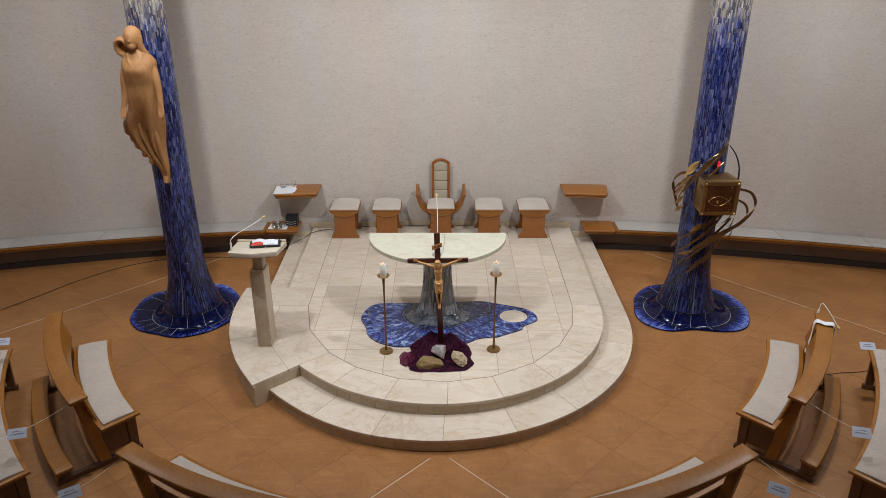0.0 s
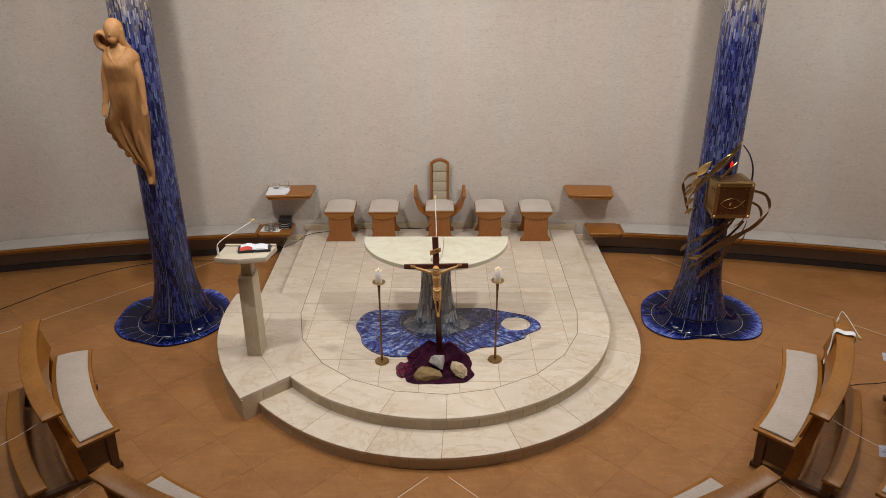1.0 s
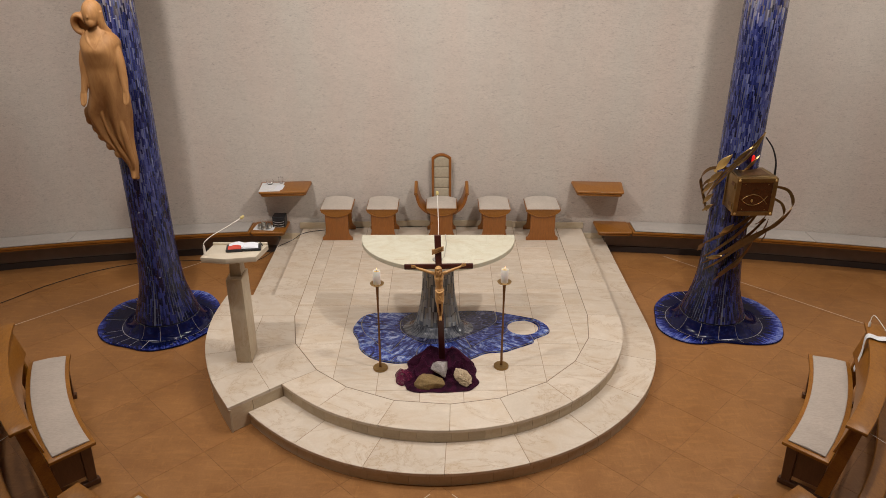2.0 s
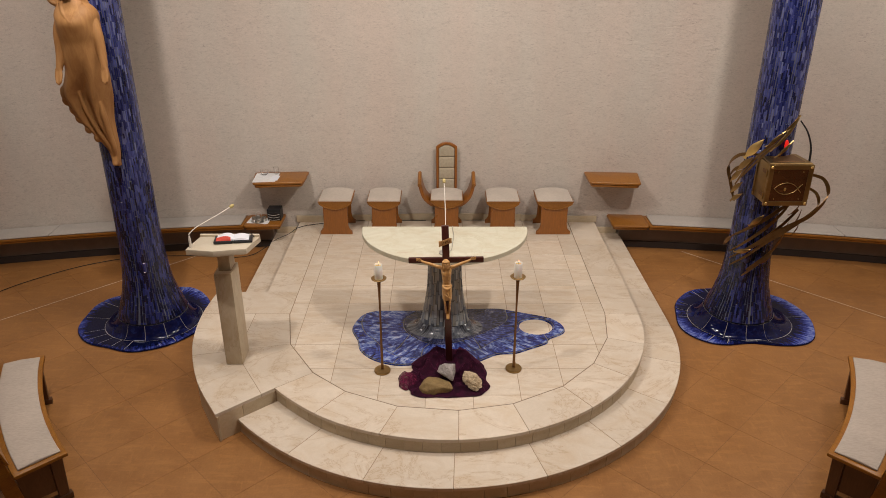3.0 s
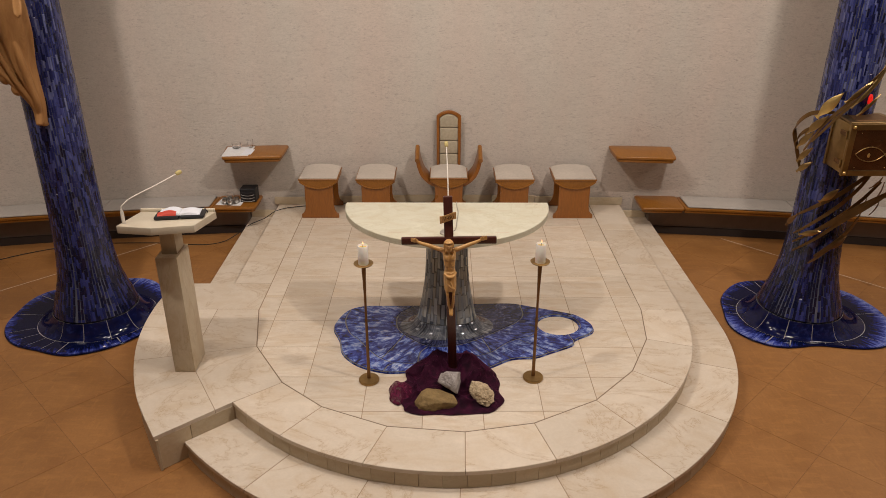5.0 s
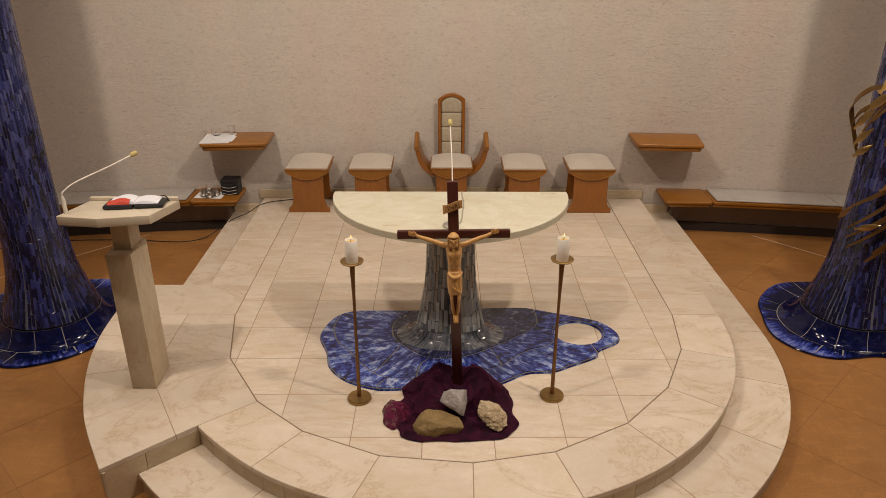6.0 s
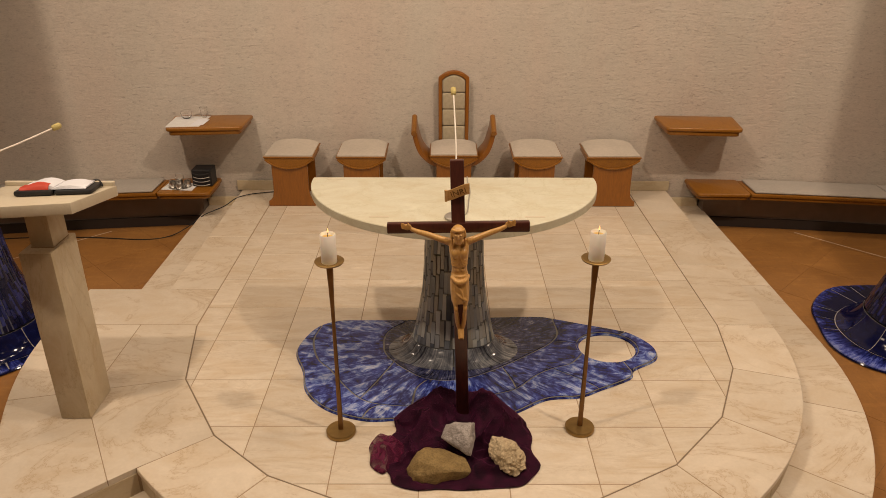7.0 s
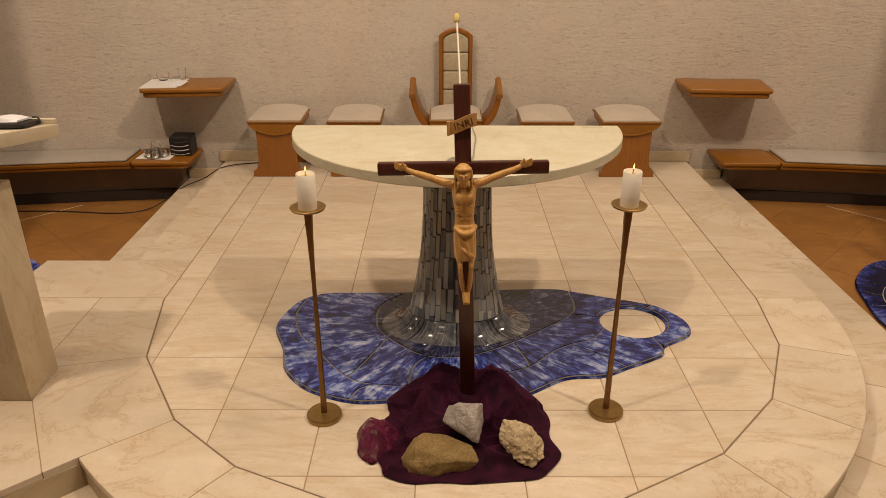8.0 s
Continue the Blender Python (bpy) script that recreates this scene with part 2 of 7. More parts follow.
def rock_mat(name, a, c, rough=0.9, scale=14.0):
    m, nt, b = material(name)
    n1 = noise_tex(nt, coords(nt), scale, 8, 0.7)
    n2 = noise_tex(nt, coords(nt), scale * 14, 4)
    col = mix(nt, ramp(nt, n1, [(0.25, a), (0.75, c)]), grey_ramp(nt, n2, [(0.36, 0.4), (0.56, 1.0)]), 0.65, "MULTIPLY")
    set_in(nt, b, Base_Color=col, Roughness=rough)
    bump(nt, b, n1, 0.7, 0.02, bump(nt, b, n2, 0.5, 0.006))
    return m


PLASTER = plaster_mat()
MARBLE = marble_mat("cream_marble", (0.643, 0.556, 0.45), (0.41, 0.27, 0.14), 0.3, 0.05, (1.0, 1.5, 1.5), 0.5, 0.62, 0.95)
FIELD_STONE = marble_mat("banded_cream_marble", (0.643, 0.556, 0.45), (0.41, 0.29, 0.18), 0.34, 0.07, (1.1, 3.6, 3.6), 0.04, 0.4, 1.35)
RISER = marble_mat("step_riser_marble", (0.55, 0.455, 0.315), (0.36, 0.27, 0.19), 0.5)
DESK_MARBLE = marble_mat("desk_marble", (0.61, 0.54, 0.42), (0.46, 0.36, 0.22), 0.4, 0.05, (1.0, 1.5, 1.5), 0.3, 0.25, 0.5)
PILLAR_MARBLE = marble_mat("brown_veined_marble", (0.55, 0.465, 0.335), (0.3, 0.2, 0.1), 0.4, 0.05, (3.0, 3.0, 1.4), 0.3, 0.4, 1.3)
ALTAR_MARBLE = marble_mat("ivory_altar_marble", (0.615, 0.59, 0.468), (0.47, 0.42, 0.26), 0.32, 0.03, (1.6, 2.4, 2.4), 0.6, 0.5, 1.05)
JOINT = plain_mat("joint_mortar", (0.34, 0.245, 0.16), 0.95)
DARK_JOINT = plain_mat("dark_joint", (0.19, 0.145, 0.105), 0.8)
BROWN = floor_mat("brown_floor_tile", (0.27, 0.12, 0.036), (0.333, 0.155, 0.047))
BROWN_JOINT = plain_mat("brown_joint", (0.175, 0.078, 0.028), 0.6)
STRIP = plain_mat("pale_joint_strip", (0.62, 0.5, 0.38), 0.5)
OAK = wood_mat("oiled_beech", (0.19, 0.068, 0.007), (0.345, 0.138, 0.014), 0.36, grain=(10, 1.5, 10), coat=0.12)
OAK_UP = wood_mat("oiled_beech_upright", (0.19, 0.064, 0.008), (0.33, 0.115, 0.014), 0.32, grain=(12, 12, 1.5), coat=0.25)
PEW_WOOD = wood_mat("golden_beech", (0.19, 0.068, 0.004), (0.37, 0.15, 0.009), 0.4, grain=(6, 3, 10), coat=0.1)
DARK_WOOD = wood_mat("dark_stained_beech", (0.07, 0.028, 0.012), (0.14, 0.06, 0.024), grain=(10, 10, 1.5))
CROSS_WOOD = wood_mat("dark_red_wood", (0.03, 0.007, 0.005), (0.09, 0.02, 0.012), 0.34, grain=(12, 12, 2))
CARVED = wood_mat("carved_limewood", (0.32, 0.143, 0.042), (0.52, 0.275, 0.094), 0.62, grain=(6, 6, 1), scale=3.0, coat=0.0)
CARVED_SMALL = wood_mat("carved_figure_wood", (0.34, 0.165, 0.045), (0.6, 0.34, 0.11), 0.36, grain=(14, 14, 3), scale=6.0)
SCROLL = wood_mat("scroll_wood", (0.4, 0.2, 0.06), (0.56, 0.32, 0.12), 0.5, grain=(3, 10, 10))
# bench cushions get less light than the stools; the colour is darkened for it
BENCH_WOOL_SHADE = fabric_mat("shaded_bench_wool", (0.43, 0.39, 0.35))
PEW_WOOL = fabric_mat("pale_pew_wool", (0.49, 0.42, 0.355))
CUSHION = fabric_mat("oatmeal_wool", (0.55, 0.482, 0.41))
BACK_WOOL = fabric_mat("greenish_beige_wool", (0.45, 0.385, 0.28))
POOL_MID_PLACE = (-0.035, 8.36, 0.31)
POOL_BLUE = glaze_mat("blue_brushed_glaze", [(0.38, (0.004, 0.006, 0.035)), (0.455, (0.011, 0.017, 0.13)), (0.515, (0.03, 0.05, 0.25)), (0.565, (0.095, 0.15, 0.41)), (0.64, (0.3, 0.36, 0.55)), (0.72, (0.5, 0.52, 0.62))], 0.16, (10, 3.6, 1), 1.7, POOL_MID_PLACE, (0.3, 0.62, -0.02, 0.025))
POOL_MID = glaze_mat("deep_blue_glaze", [(0.39, (0.004, 0.006, 0.032)), (0.47, (0.013, 0.019, 0.115)), (0.535, (0.03, 0.048, 0.225)), (0.59, (0.09, 0.125, 0.34)), (0.67, (0.28, 0.32, 0.46))], 0.16, (10, 3.6, 1), 1.7, POOL_MID_PLACE)
POOL_DARK = glaze_mat("grey_blue_glaze", [(0.40, (0.007, 0.009, 0.028)), (0.49, (0.02, 0.024, 0.075)), (0.56, (0.055, 0.062, 0.13)), (0.67, (0.22, 0.22, 0.26))], 0.14, (13, 4.0, 1), 2.2, POOL_MID_PLACE)
STEM_GLAZE = glaze_mat("slate_grey_glaze", [(0.34, (0.02, 0.023, 0.033)), (0.48, (0.09, 0.098, 0.12)), (0.6, (0.2, 0.21, 0.23)), (0.72, (0.38, 0.38, 0.38))], 0.06, (14, 3.0, 1), 2.0, POOL_MID_PLACE, gloss=0.6)
NAVY = glaze_mat("navy_glaze", [(0.3, (0.003, 0.004, 0.022)), (0.55, (0.005, 0.007, 0.045)), (0.75, (0.02, 0.03, 0.13))], 0.1, gloss=0.22)
SEAM = plain_mat("grey_seam", (0.31, 0.29, 0.27), 0.7)
POOL_SEAM = plain_mat("grey_brown_seam", (0.16, 0.15, 0.135), 0.5)
BLUES = [(0.0, (0.005, 0.007, 0.034)), (0.2, (0.014, 0.019, 0.1)), (0.5, (0.036, 0.045, 0.18)), (0.8, (0.076, 0.09, 0.265)), (1.0, (0.17, 0.19, 0.36))]
PALES = [(0.0, (0.09, 0.08, 0.07)), (0.3, (0.29, 0.24, 0.18)), (0.7, (0.48, 0.42, 0.33)), (1.0, (0.62, 0.57, 0.47))]
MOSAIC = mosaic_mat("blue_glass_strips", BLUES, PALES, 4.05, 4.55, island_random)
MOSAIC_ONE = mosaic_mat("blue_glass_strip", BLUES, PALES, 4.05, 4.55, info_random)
GREYS = [(0.0, (0.09, 0.1, 0.115)), (0.25, (0.24, 0.265, 0.285)), (0.5, (0.37, 0.395, 0.405)), (0.75, (0.37, 0.345, 0.28)), (1.0, (0.58, 0.6, 0.57))]
STEM_ONE = mosaic_mat("slate_glass_strip", GREYS, GREYS, 8.0, 9.0, info_random, False)
GROUT = plain_mat("mosaic_grout", (0.1, 0.105, 0.14), 0.9)
GROUT_DARK = plain_mat("stem_grout", (0.12, 0.118, 0.11), 0.9)
BRONZE = plain_mat("dark_bronze", (0.2, 0.108, 0.044), 0.42, 0.85, 0.3, 30)
DISH = plain_mat("brushed_brass_dish", (0.34, 0.22, 0.085), 0.4, 0.9, 0.2, 24)
VINE = plain_mat("brown_bronze_strip", (0.22, 0.125, 0.046), 0.38, 0.9, 0.3, 14)
GILT = plain_mat("aged_brass", (0.36, 0.24, 0.095), 0.33, 0.95, 0.25, 18)
GOLD = plain_mat("bright_brass", (0.85, 0.63, 0.24), 0.34, 1.0, 0.1)
COPPER = plain_mat("brown_copper_panel", (0.15, 0.068, 0.028), 0.25, 0.8, 0.45, 9)
WAX = plain_mat("white_wax", (0.86, 0.82, 0.75), 0.55, 0, 0.03, 8, 0.05, Subsurface_Weight=0.1)
BLACK = plain_mat("black_leather", (0.012, 0.012, 0.014), 0.5)
BLACK_CORD = plain_mat("black_rubber", (0.012, 0.011, 0.011), 0.6)
PAPER = plain_mat("white_paper", (0.72, 0.73, 0.78), 0.8, 0, 0.03)
# white notice paper, the dimness among the pews put into its colour
NOTICE = plain_mat("shaded_white_paper", (0.46, 0.47, 0.55), 0.85, 0, 0.05)
PRINT = plain_mat("grey_print", (0.2, 0.2, 0.24), 0.8)
RED = plain_mat("red_ribbon", (0.5, 0.05, 0.025), 0.6)
STEEL = plain_mat("brushed_steel", (0.6, 0.58, 0.55), 0.3, 1.0)
GREY_METAL = plain_mat("grey_microphone_metal", (0.45, 0.42, 0.38), 0.4, 0.6)
FOAM = plain_mat("yellow_foam", (0.52, 0.42, 0.17), 0.95, 0, 0.1, 120, 0.4)
CORD = plain_mat("white_cord", (0.75, 0.7, 0.62), 0.8)
LINEN = fabric_mat("white_linen", (0.8, 0.8, 0.8))
ROCK_GREY = rock_mat("grey_granite", (0.24, 0.21, 0.2), (0.5, 0.45, 0.42))
ROCK_BEIGE = rock_mat("porous_limestone", (0.34, 0.24, 0.13), (0.68, 0.55, 0.37))
ROCK_BROWN = rock_mat("brown_sandstone", (0.16, 0.1, 0.036), (0.32, 0.215, 0.085), scale=9)
BASEBOARD = plain_mat("black_baseboard", (0.032, 0.023, 0.02), 0.6)
# plinth plaster with the shadow of the bench put into its colour
PLINTH_SHADE = plain_mat("shaded_plinth_plaster", (0.22, 0.18, 0.155), 0.85, 0, 0.15, 9)
WHITE_WALL = plain_mat("white_paint", (0.75, 0.71, 0.65), 0.9, 0, 0.04, 8)
CEIL_WOOD = plain_mat("ceiling_board", (0.24, 0.185, 0.14), 0.8, 0, 0.1, 5)


def glass_mat():
    m, nt, b = material("clear_glass")
    set_in(nt, b, Base_Color=(1.0, 1.0, 1.0), Roughness=0.02, Transmission_Weight=1.0, IOR=1.45)
    return m


def veil_mat():
    m, nt, b = material("purple_organza")
    n = noise_tex(nt, coords(nt, (1, 1, 1)), 12, 4, 0.6, 0.5)
    w = noise_tex(nt, coords(nt, (200, 200, 200)), 1.0, 2)
    col = ramp(nt, n, [(0.3, (0.009, 0.0015, 0.006)), (0.7, (0.045, 0.005, 0.021))])
    set_in(nt, b, Base_Color=col, Roughness=0.8, Specular_IOR_Level=0.12, Sheen_Weight=0.15, Sheen_Tint=(0.5, 0.1, 0.3), Alpha=0.9)
    bump(nt, b, w, 0.15, 0.002)
    return m


def veil_thin_mat():
    m, nt, b = material("thin_purple_organza")
    n = noise_tex(nt, coords(nt, (1, 1, 1)), 15, 3, 0.5, 1.5)
    set_in(nt, b, Base_Color=(0.1, 0.009, 0.035), Roughness=0.7, Specular_IOR_Level=0.2, Alpha=grey_ramp(nt, n, [(0.42, 0.35), (0.56, 0.92)]))
    return m


def flame_mat(name, col, strength):
    m, nt, b = material(name)
    set_in(nt, b, Base_Color=col, Emission_Color=col, Emission_Strength=strength)
    return m


GLASS, VEIL, VEIL_THIN = glass_mat(), veil_mat(), veil_thin_mat()
FLAME = flame_mat("candle_flame", (1.0, 0.5, 0.2), 2.0)
RED_GLASS = flame_mat("red_lamp_glass", (1.0, 0.02, 0.01), 0.35)
LAMP_GLASS = flame_mat("lamp_diffuser", (1.0, 0.87, 0.72), 2.0)


# ---- mesh helpers ----
def thing(name, label, category, at, group="", kind=""):
    ob = new(name)
    ob.empty_display_size = 0.1
    ob.matrix_basis = pose(*at)
    return tagged(ob, label, category, group, kind)


def place(ob, parent):
    """Parent ob, whose mesh is in world places."""
    if parent is not None:
        ob.parent = parent
        if parent.parent is None:
            ob.matrix_parent_inverse = parent.matrix_basis.inverted()
    return ob


def part(name, bm, mat, parent, label="", smooth=None):
    me = bpy.data.meshes.new(name)
    bmesh.ops.recalc_face_normals(bm, faces=bm.faces)
    bm.to_mesh(me)
    bm.free()
    if smooth is not None:
        me.shade_smooth()
        if smooth < 180:
            me.set_sharp_from_angle(angle=radians(smooth))
    me.materials.append(mat)
    ob = new(name, me)
    place(ob, parent)
    if label:
        ob["label"] = label
    return ob


def bm_new():
    return bmesh.new()


def soften(bm, size, angle=30, segments=2):
    bmesh.ops.recalc_face_normals(bm, faces=bm.faces)
    edges = [e for e in bm.edges if len(e.link_faces) == 2 and e.calc_face_angle(0) > radians(angle)]
    if edges and size > 0:
        bmesh.ops.bevel(bm, geom=edges, offset=size, segments=segments, affect="EDGES", profile=0.5, clamp_overlap=True)
    return bm


def round_corners(pts, r=0.05, n=6):
    """Round the corners of a plan outline."""
    out = []
    m = len(pts)
    for i in range(m):
        p, a, b = (Vector((*pts[k % m], 0)) for k in (i, i - 1, i + 1))
        u, w = p + (a - p).normalized() * r, p + (b - p).normalized() * r
        for k in range(n + 1):
            t = k / n
            q = u * (1 - t) ** 2 + p * 2 * t * (1 - t) + w * t * t
            out.append((q.x, q.y))
    return out


def box(x0, x1, y0, y1, z0, z1, bevel=0.0, bm=None):
    own = bm is None
    bm = bm or bm_new()
    vs = [bm.verts.new((x, y, z)) for z in (z0, z1) for y in (y0, y1) for x in (x0, x1)]
    for f in ((0, 2, 3, 1), (4, 5, 7, 6), (0, 1, 5, 4), (2, 6, 7, 3), (0, 4, 6, 2), (1, 3, 7, 5)):
        bm.faces.new([vs[i] for i in f])
    if own and bevel:
        soften(bm, bevel)
    return bm


def prism(pts, z0, z1, bevel=0.0, bm=None, top=None):
    """An upright prism on a plan outline; top(x, y) tilts its upper face."""
    own = bm is None
    bm = bm or bm_new()
    low = [bm.verts.new((x, y, z0)) for x, y in pts]
    high = [bm.verts.new((x, y, z1 if top is None else top(x, y))) for x, y in pts]
    bm.faces.new(low[::-1])
    bm.faces.new(high)
    n = len(pts)
    for i in range(n):
        bm.faces.new((low[i], low[(i + 1) % n], high[(i + 1) % n], high[i]))
    if own and bevel:
        soften(bm, bevel, 40, 1)
    return bm


def lathe(profile, at, n=32, bm=None):
    """Turn (radius, z) pairs round the upright axis through at."""
    bm = bm or bm_new()
    rings = []
    for r, z in profile:
        if r < 1e-5:
            rings.append([bm.verts.new((at[0], at[1], at[2] + z))])
        else:
            rings.append([bm.verts.new((at[0] + r * math.cos(2 * math.pi * i / n), at[1] + r * math.sin(2 * math.pi * i / n), at[2] + z)) for i in range(n)])
    for a, c in zip(rings, rings[1:]):
        for i in range(n):
            j = (i + 1) % n
            if len(a) == 1 and len(c) == 1:
                continue
            if len(a) == 1:
                bm.faces.new((a[0], c[i], c[j]))
            elif len(c) == 1:
                bm.faces.new((a[i], a[j], c[0]))
            else:
                bm.faces.new((a[i], a[j], c[j], c[i]))
    return bm


def spline(points, steps=8, closed=False):
    """A smooth line through points."""
    pts = [Vector(p) for p in points]
    n = len(pts)
    out = []
    for i in range(n if closed else n - 1):
        if closed:
            p0, p1, p2, p3 = pts[i - 1], pts[i], pts[(i + 1) % n], pts[(i + 2) % n]
        else:
            p0, p1, p2, p3 = pts[max(i - 1, 0)], pts[i], pts[i + 1], pts[min(i + 2, n - 1)]
        for k in range(steps):
            u = k / steps
            out.append(0.5 * ((2 * p1) + (p2 - p0) * u + (2 * p0 - 5 * p1 + 4 * p2 - p3) * u * u + (3 * p1 - p0 - 3 * p2 + p3) * u ** 3))
    if not closed:
        out.append(pts[-1])
    return out


def sweep(path, section, bm=None, up=(0, 0, 1)):
    """Carry a flat section along a path; section(i, u) gives its (side, up) pairs."""
    bm = bm or bm_new()
    rings, n = [], len(path)
    for i, p in enumerate(path):
        d = (path[min(i + 1, n - 1)] - path[max(i - 1, 0)]).normalized()
        ref = Vector(up) if not callable(up) else Vector(up(p))
        side = d.cross(ref)
        side = side.normalized() if side.length > 1e-4 else Vector((1, 0, 0))
        over = side.cross(d).normalized()
        rings.append([bm.verts.new(p + side * a + over * b) for a, b in section(i, i / (n - 1))])
    m = len(rings[0])
    for a, c in zip(rings, rings[1:]):
        for i in range(m):
            bm.faces.new((a[i], a[(i + 1) % m], c[(i + 1) % m], c[i]))
    bm.faces.new(rings[0][::-1])
    bm.faces.new(rings[-1])
    return bm


def circle(r, n=10, flat=1.0):
    return [(r * math.cos(2 * math.pi * i / n), flat * r * math.sin(2 * math.pi * i / n)) for i in range(n)]


def tube(points, radius, n=10, steps=8, bm=None, up=(0, 0, 1)):
    path = spline(points, steps) if len(points) > 2 else [Vector(p) for p in points]
    get = radius if callable(radius) else (lambda u: radius)
    return sweep(path, lambda i, u: circle(get(u), n), bm, up)


def ball(at, r, bm=None, n=16, m=10):
    """An ellipsoid; r is a number or three radii."""
    bm = bm or bm_new()
    r = (r, r, r) if isinstance(r, (int, float)) else r
    bmesh.ops.create_uvsphere(bm, u_segments=n, v_segments=m, radius=1.0, matrix=Matrix.LocRotScale(at, None, r))
    return bm


def polar(c, r, a):
    """The plan point at radius r and angle a (degrees from straight towards the nave, to +x)."""
    return (c[0] + r * math.sin(radians(a)), c[1] - r * math.cos(radians(a)))


def arc_sweep(c, profile, a0, a1, n, bm=None):
    """Turn a closed (radius, z) profile about c from angle a0 to a1, with closed ends."""
    bm = bm or bm_new()
    rings = []
    for i in range(n + 1):
        a = a0 + (a1 - a0) * i / n
        rings.append([bm.verts.new((*polar(c, r, a), z)) for r, z in profile])
    m = len(profile)
    for p, q in zip(rings, rings[1:]):
        for i in range(m):
            bm.faces.new((p[i], p[(i + 1) % m], q[(i + 1) % m], q[i]))
    bm.faces.new(rings[0][::-1])
    bm.faces.new(rings[-1])
    return bm


def clip(poly, px, py, nx, ny):
    """The share of a plan outline on the side of the line through (px, py) to which (nx, ny) points."""
    out = []
    for i, a in enumerate(poly):
        b = poly[(i + 1) % len(poly)]
        da, db = (a[0] - px) * nx + (a[1] - py) * ny, (b[0] - px) * nx + (b[1] - py) * ny
        if da >= 0:
            out.append(a)
        if (da >= 0) != (db >= 0):
            u = da / (da - db)
            out.append((a[0] + (b[0] - a[0]) * u, a[1] + (b[1] - a[1]) * u))
    return out


def clip_convex(poly, outline):
    """Clip by a convex outline that runs anticlockwise."""
    for i, a in enumerate(outline):
        b = outline[(i + 1) % len(outline)]
        poly = clip(poly, a[0], a[1], -(b[1] - a[1]), b[0] - a[0])
        if len(poly) < 3:
            return []
    return poly


def area_of(poly):
    return 0.5 * sum(a[0] * b[1] - b[0] * a[1] for a, b in zip(poly, poly[1:] + poly[:1]))


# ---- the setting ----
WALL_R, WALL_Y = 27.0, 11.5


def wall_y(x):
    """The y of the curved wall's face at x."""
    return WALL_Y - WALL_R + math.sqrt(WALL_R * WALL_R - x * x)


def build_wall():
    n = 60
    xs = [-9.5 + 19.0 * i / n for i in range(n + 1)]
    pts = [(x, wall_y(x)) for x in xs] + [(x, wall_y(x) + 0.35) for x in xs[::-1]]
    ob = part("wall_north", prism(pts, 0, CEIL), PLASTER, None)
    tagged(ob, "curved wall of raked greyish beige plaster behind the altar", "wall", kind="structure")
    for name, a, b in (("wall_west", (-9.5, -9.2), (-7, 10.6)), ("wall_east", (9.2, 9.5), (-7, 10.6)), ("wall_south", (-9.5, 9.5), (-7.3, -7.0))):
        w = part(name, box(*a, *b, 0, CEIL), WHITE_WALL, None)
        tagged(w, "plain white painted wall closing the church room", "wall", kind="structure")
    c = part("ceiling", box(-9.5, 9.5, -7.3, 12, CEIL, CEIL + 0.25), CEIL_WOOD, None)
    tagged(c, "pale boarded ceiling over the church room", "ceiling", kind="structure")
    for side in (-1, 1):
        xs = [side * (2.517 + 6.64 * i / 24) for i in range(25)]
        pts = [(x, wall_y(x) - 0.002) for x in xs] + [(x, wall_y(x) - 0.15) for x in xs[::-1]]
        pl = part("wall_plinth", prism(pts, 0.001, 0.328), PLINTH_SHADE, None)
        tagged(pl, "low plaster plinth under the wall bench, bench shade in its colour", "wall", kind="structure")
        pts = [(x, wall_y(x) - 0.152) for x in xs] + [(x, wall_y(x) - 0.17) for x in xs[::-1]]
        bb = part("baseboard", prism(pts, 0.002, 0.1), BASEBOARD, None)
        tagged(bb, "black baseboard under the wall bench", "baseboard", kind="structure")


build_wall()

# the platform's plan
UC = (-0.03, 8.71)
LC = (-0.07, 8.70)
FC, FR = (0.0, 8.71), 1.79
Z1, Z2, SLAB = 0.155, 0.31, 0.035
BACK = 11.46
RING = [-48.6, -33.3, -15.4, 2.9, 19.5, 38.0, 55.4, 72.8, 90.0]
STEP = [-50.0, -31.6, -14.6, 2.2, 20.0, 37.5, 56.0, 73.0, 90.0]


def low_r(a):
    return float(np.interp(a, [-50, -38, -30, -18, 0, 25, 60, 90], [2.55, 2.556, 2.573, 2.597, 2.612, 2.622, 2.632, 2.62]))


def up_r(a):
    return float(np.interp(a, [-48, -40, -30, 0, 30, 60, 90], [2.182, 2.178, 2.19, 2.201, 2.208, 2.208, 2.197]))


def up_edge(a):
    return polar(UC, up_r(a), a)


def low_edge(a):
    return polar(LC, low_r(a), a)


ZONE_ARC = [tuple(p[:2]) for p in spline([(-2.125, 6.855, 0), (-2.46, 7.40, 0), (-2.70, 8.05, 0), (-2.785, 8.66, 0), (-2.76, 9.22, 0)], 8)]
ZONE_FRONT = up_edge(-48.6)
FIELD = [polar(FC, FR, a) for a in (-89, -68.4, -48.6, -33.3, -15.4, 2.9, 19.5, 38.0, 55.4, 72.8, 90.0)] + [(1.785, BACK), (-1.785, BACK)]


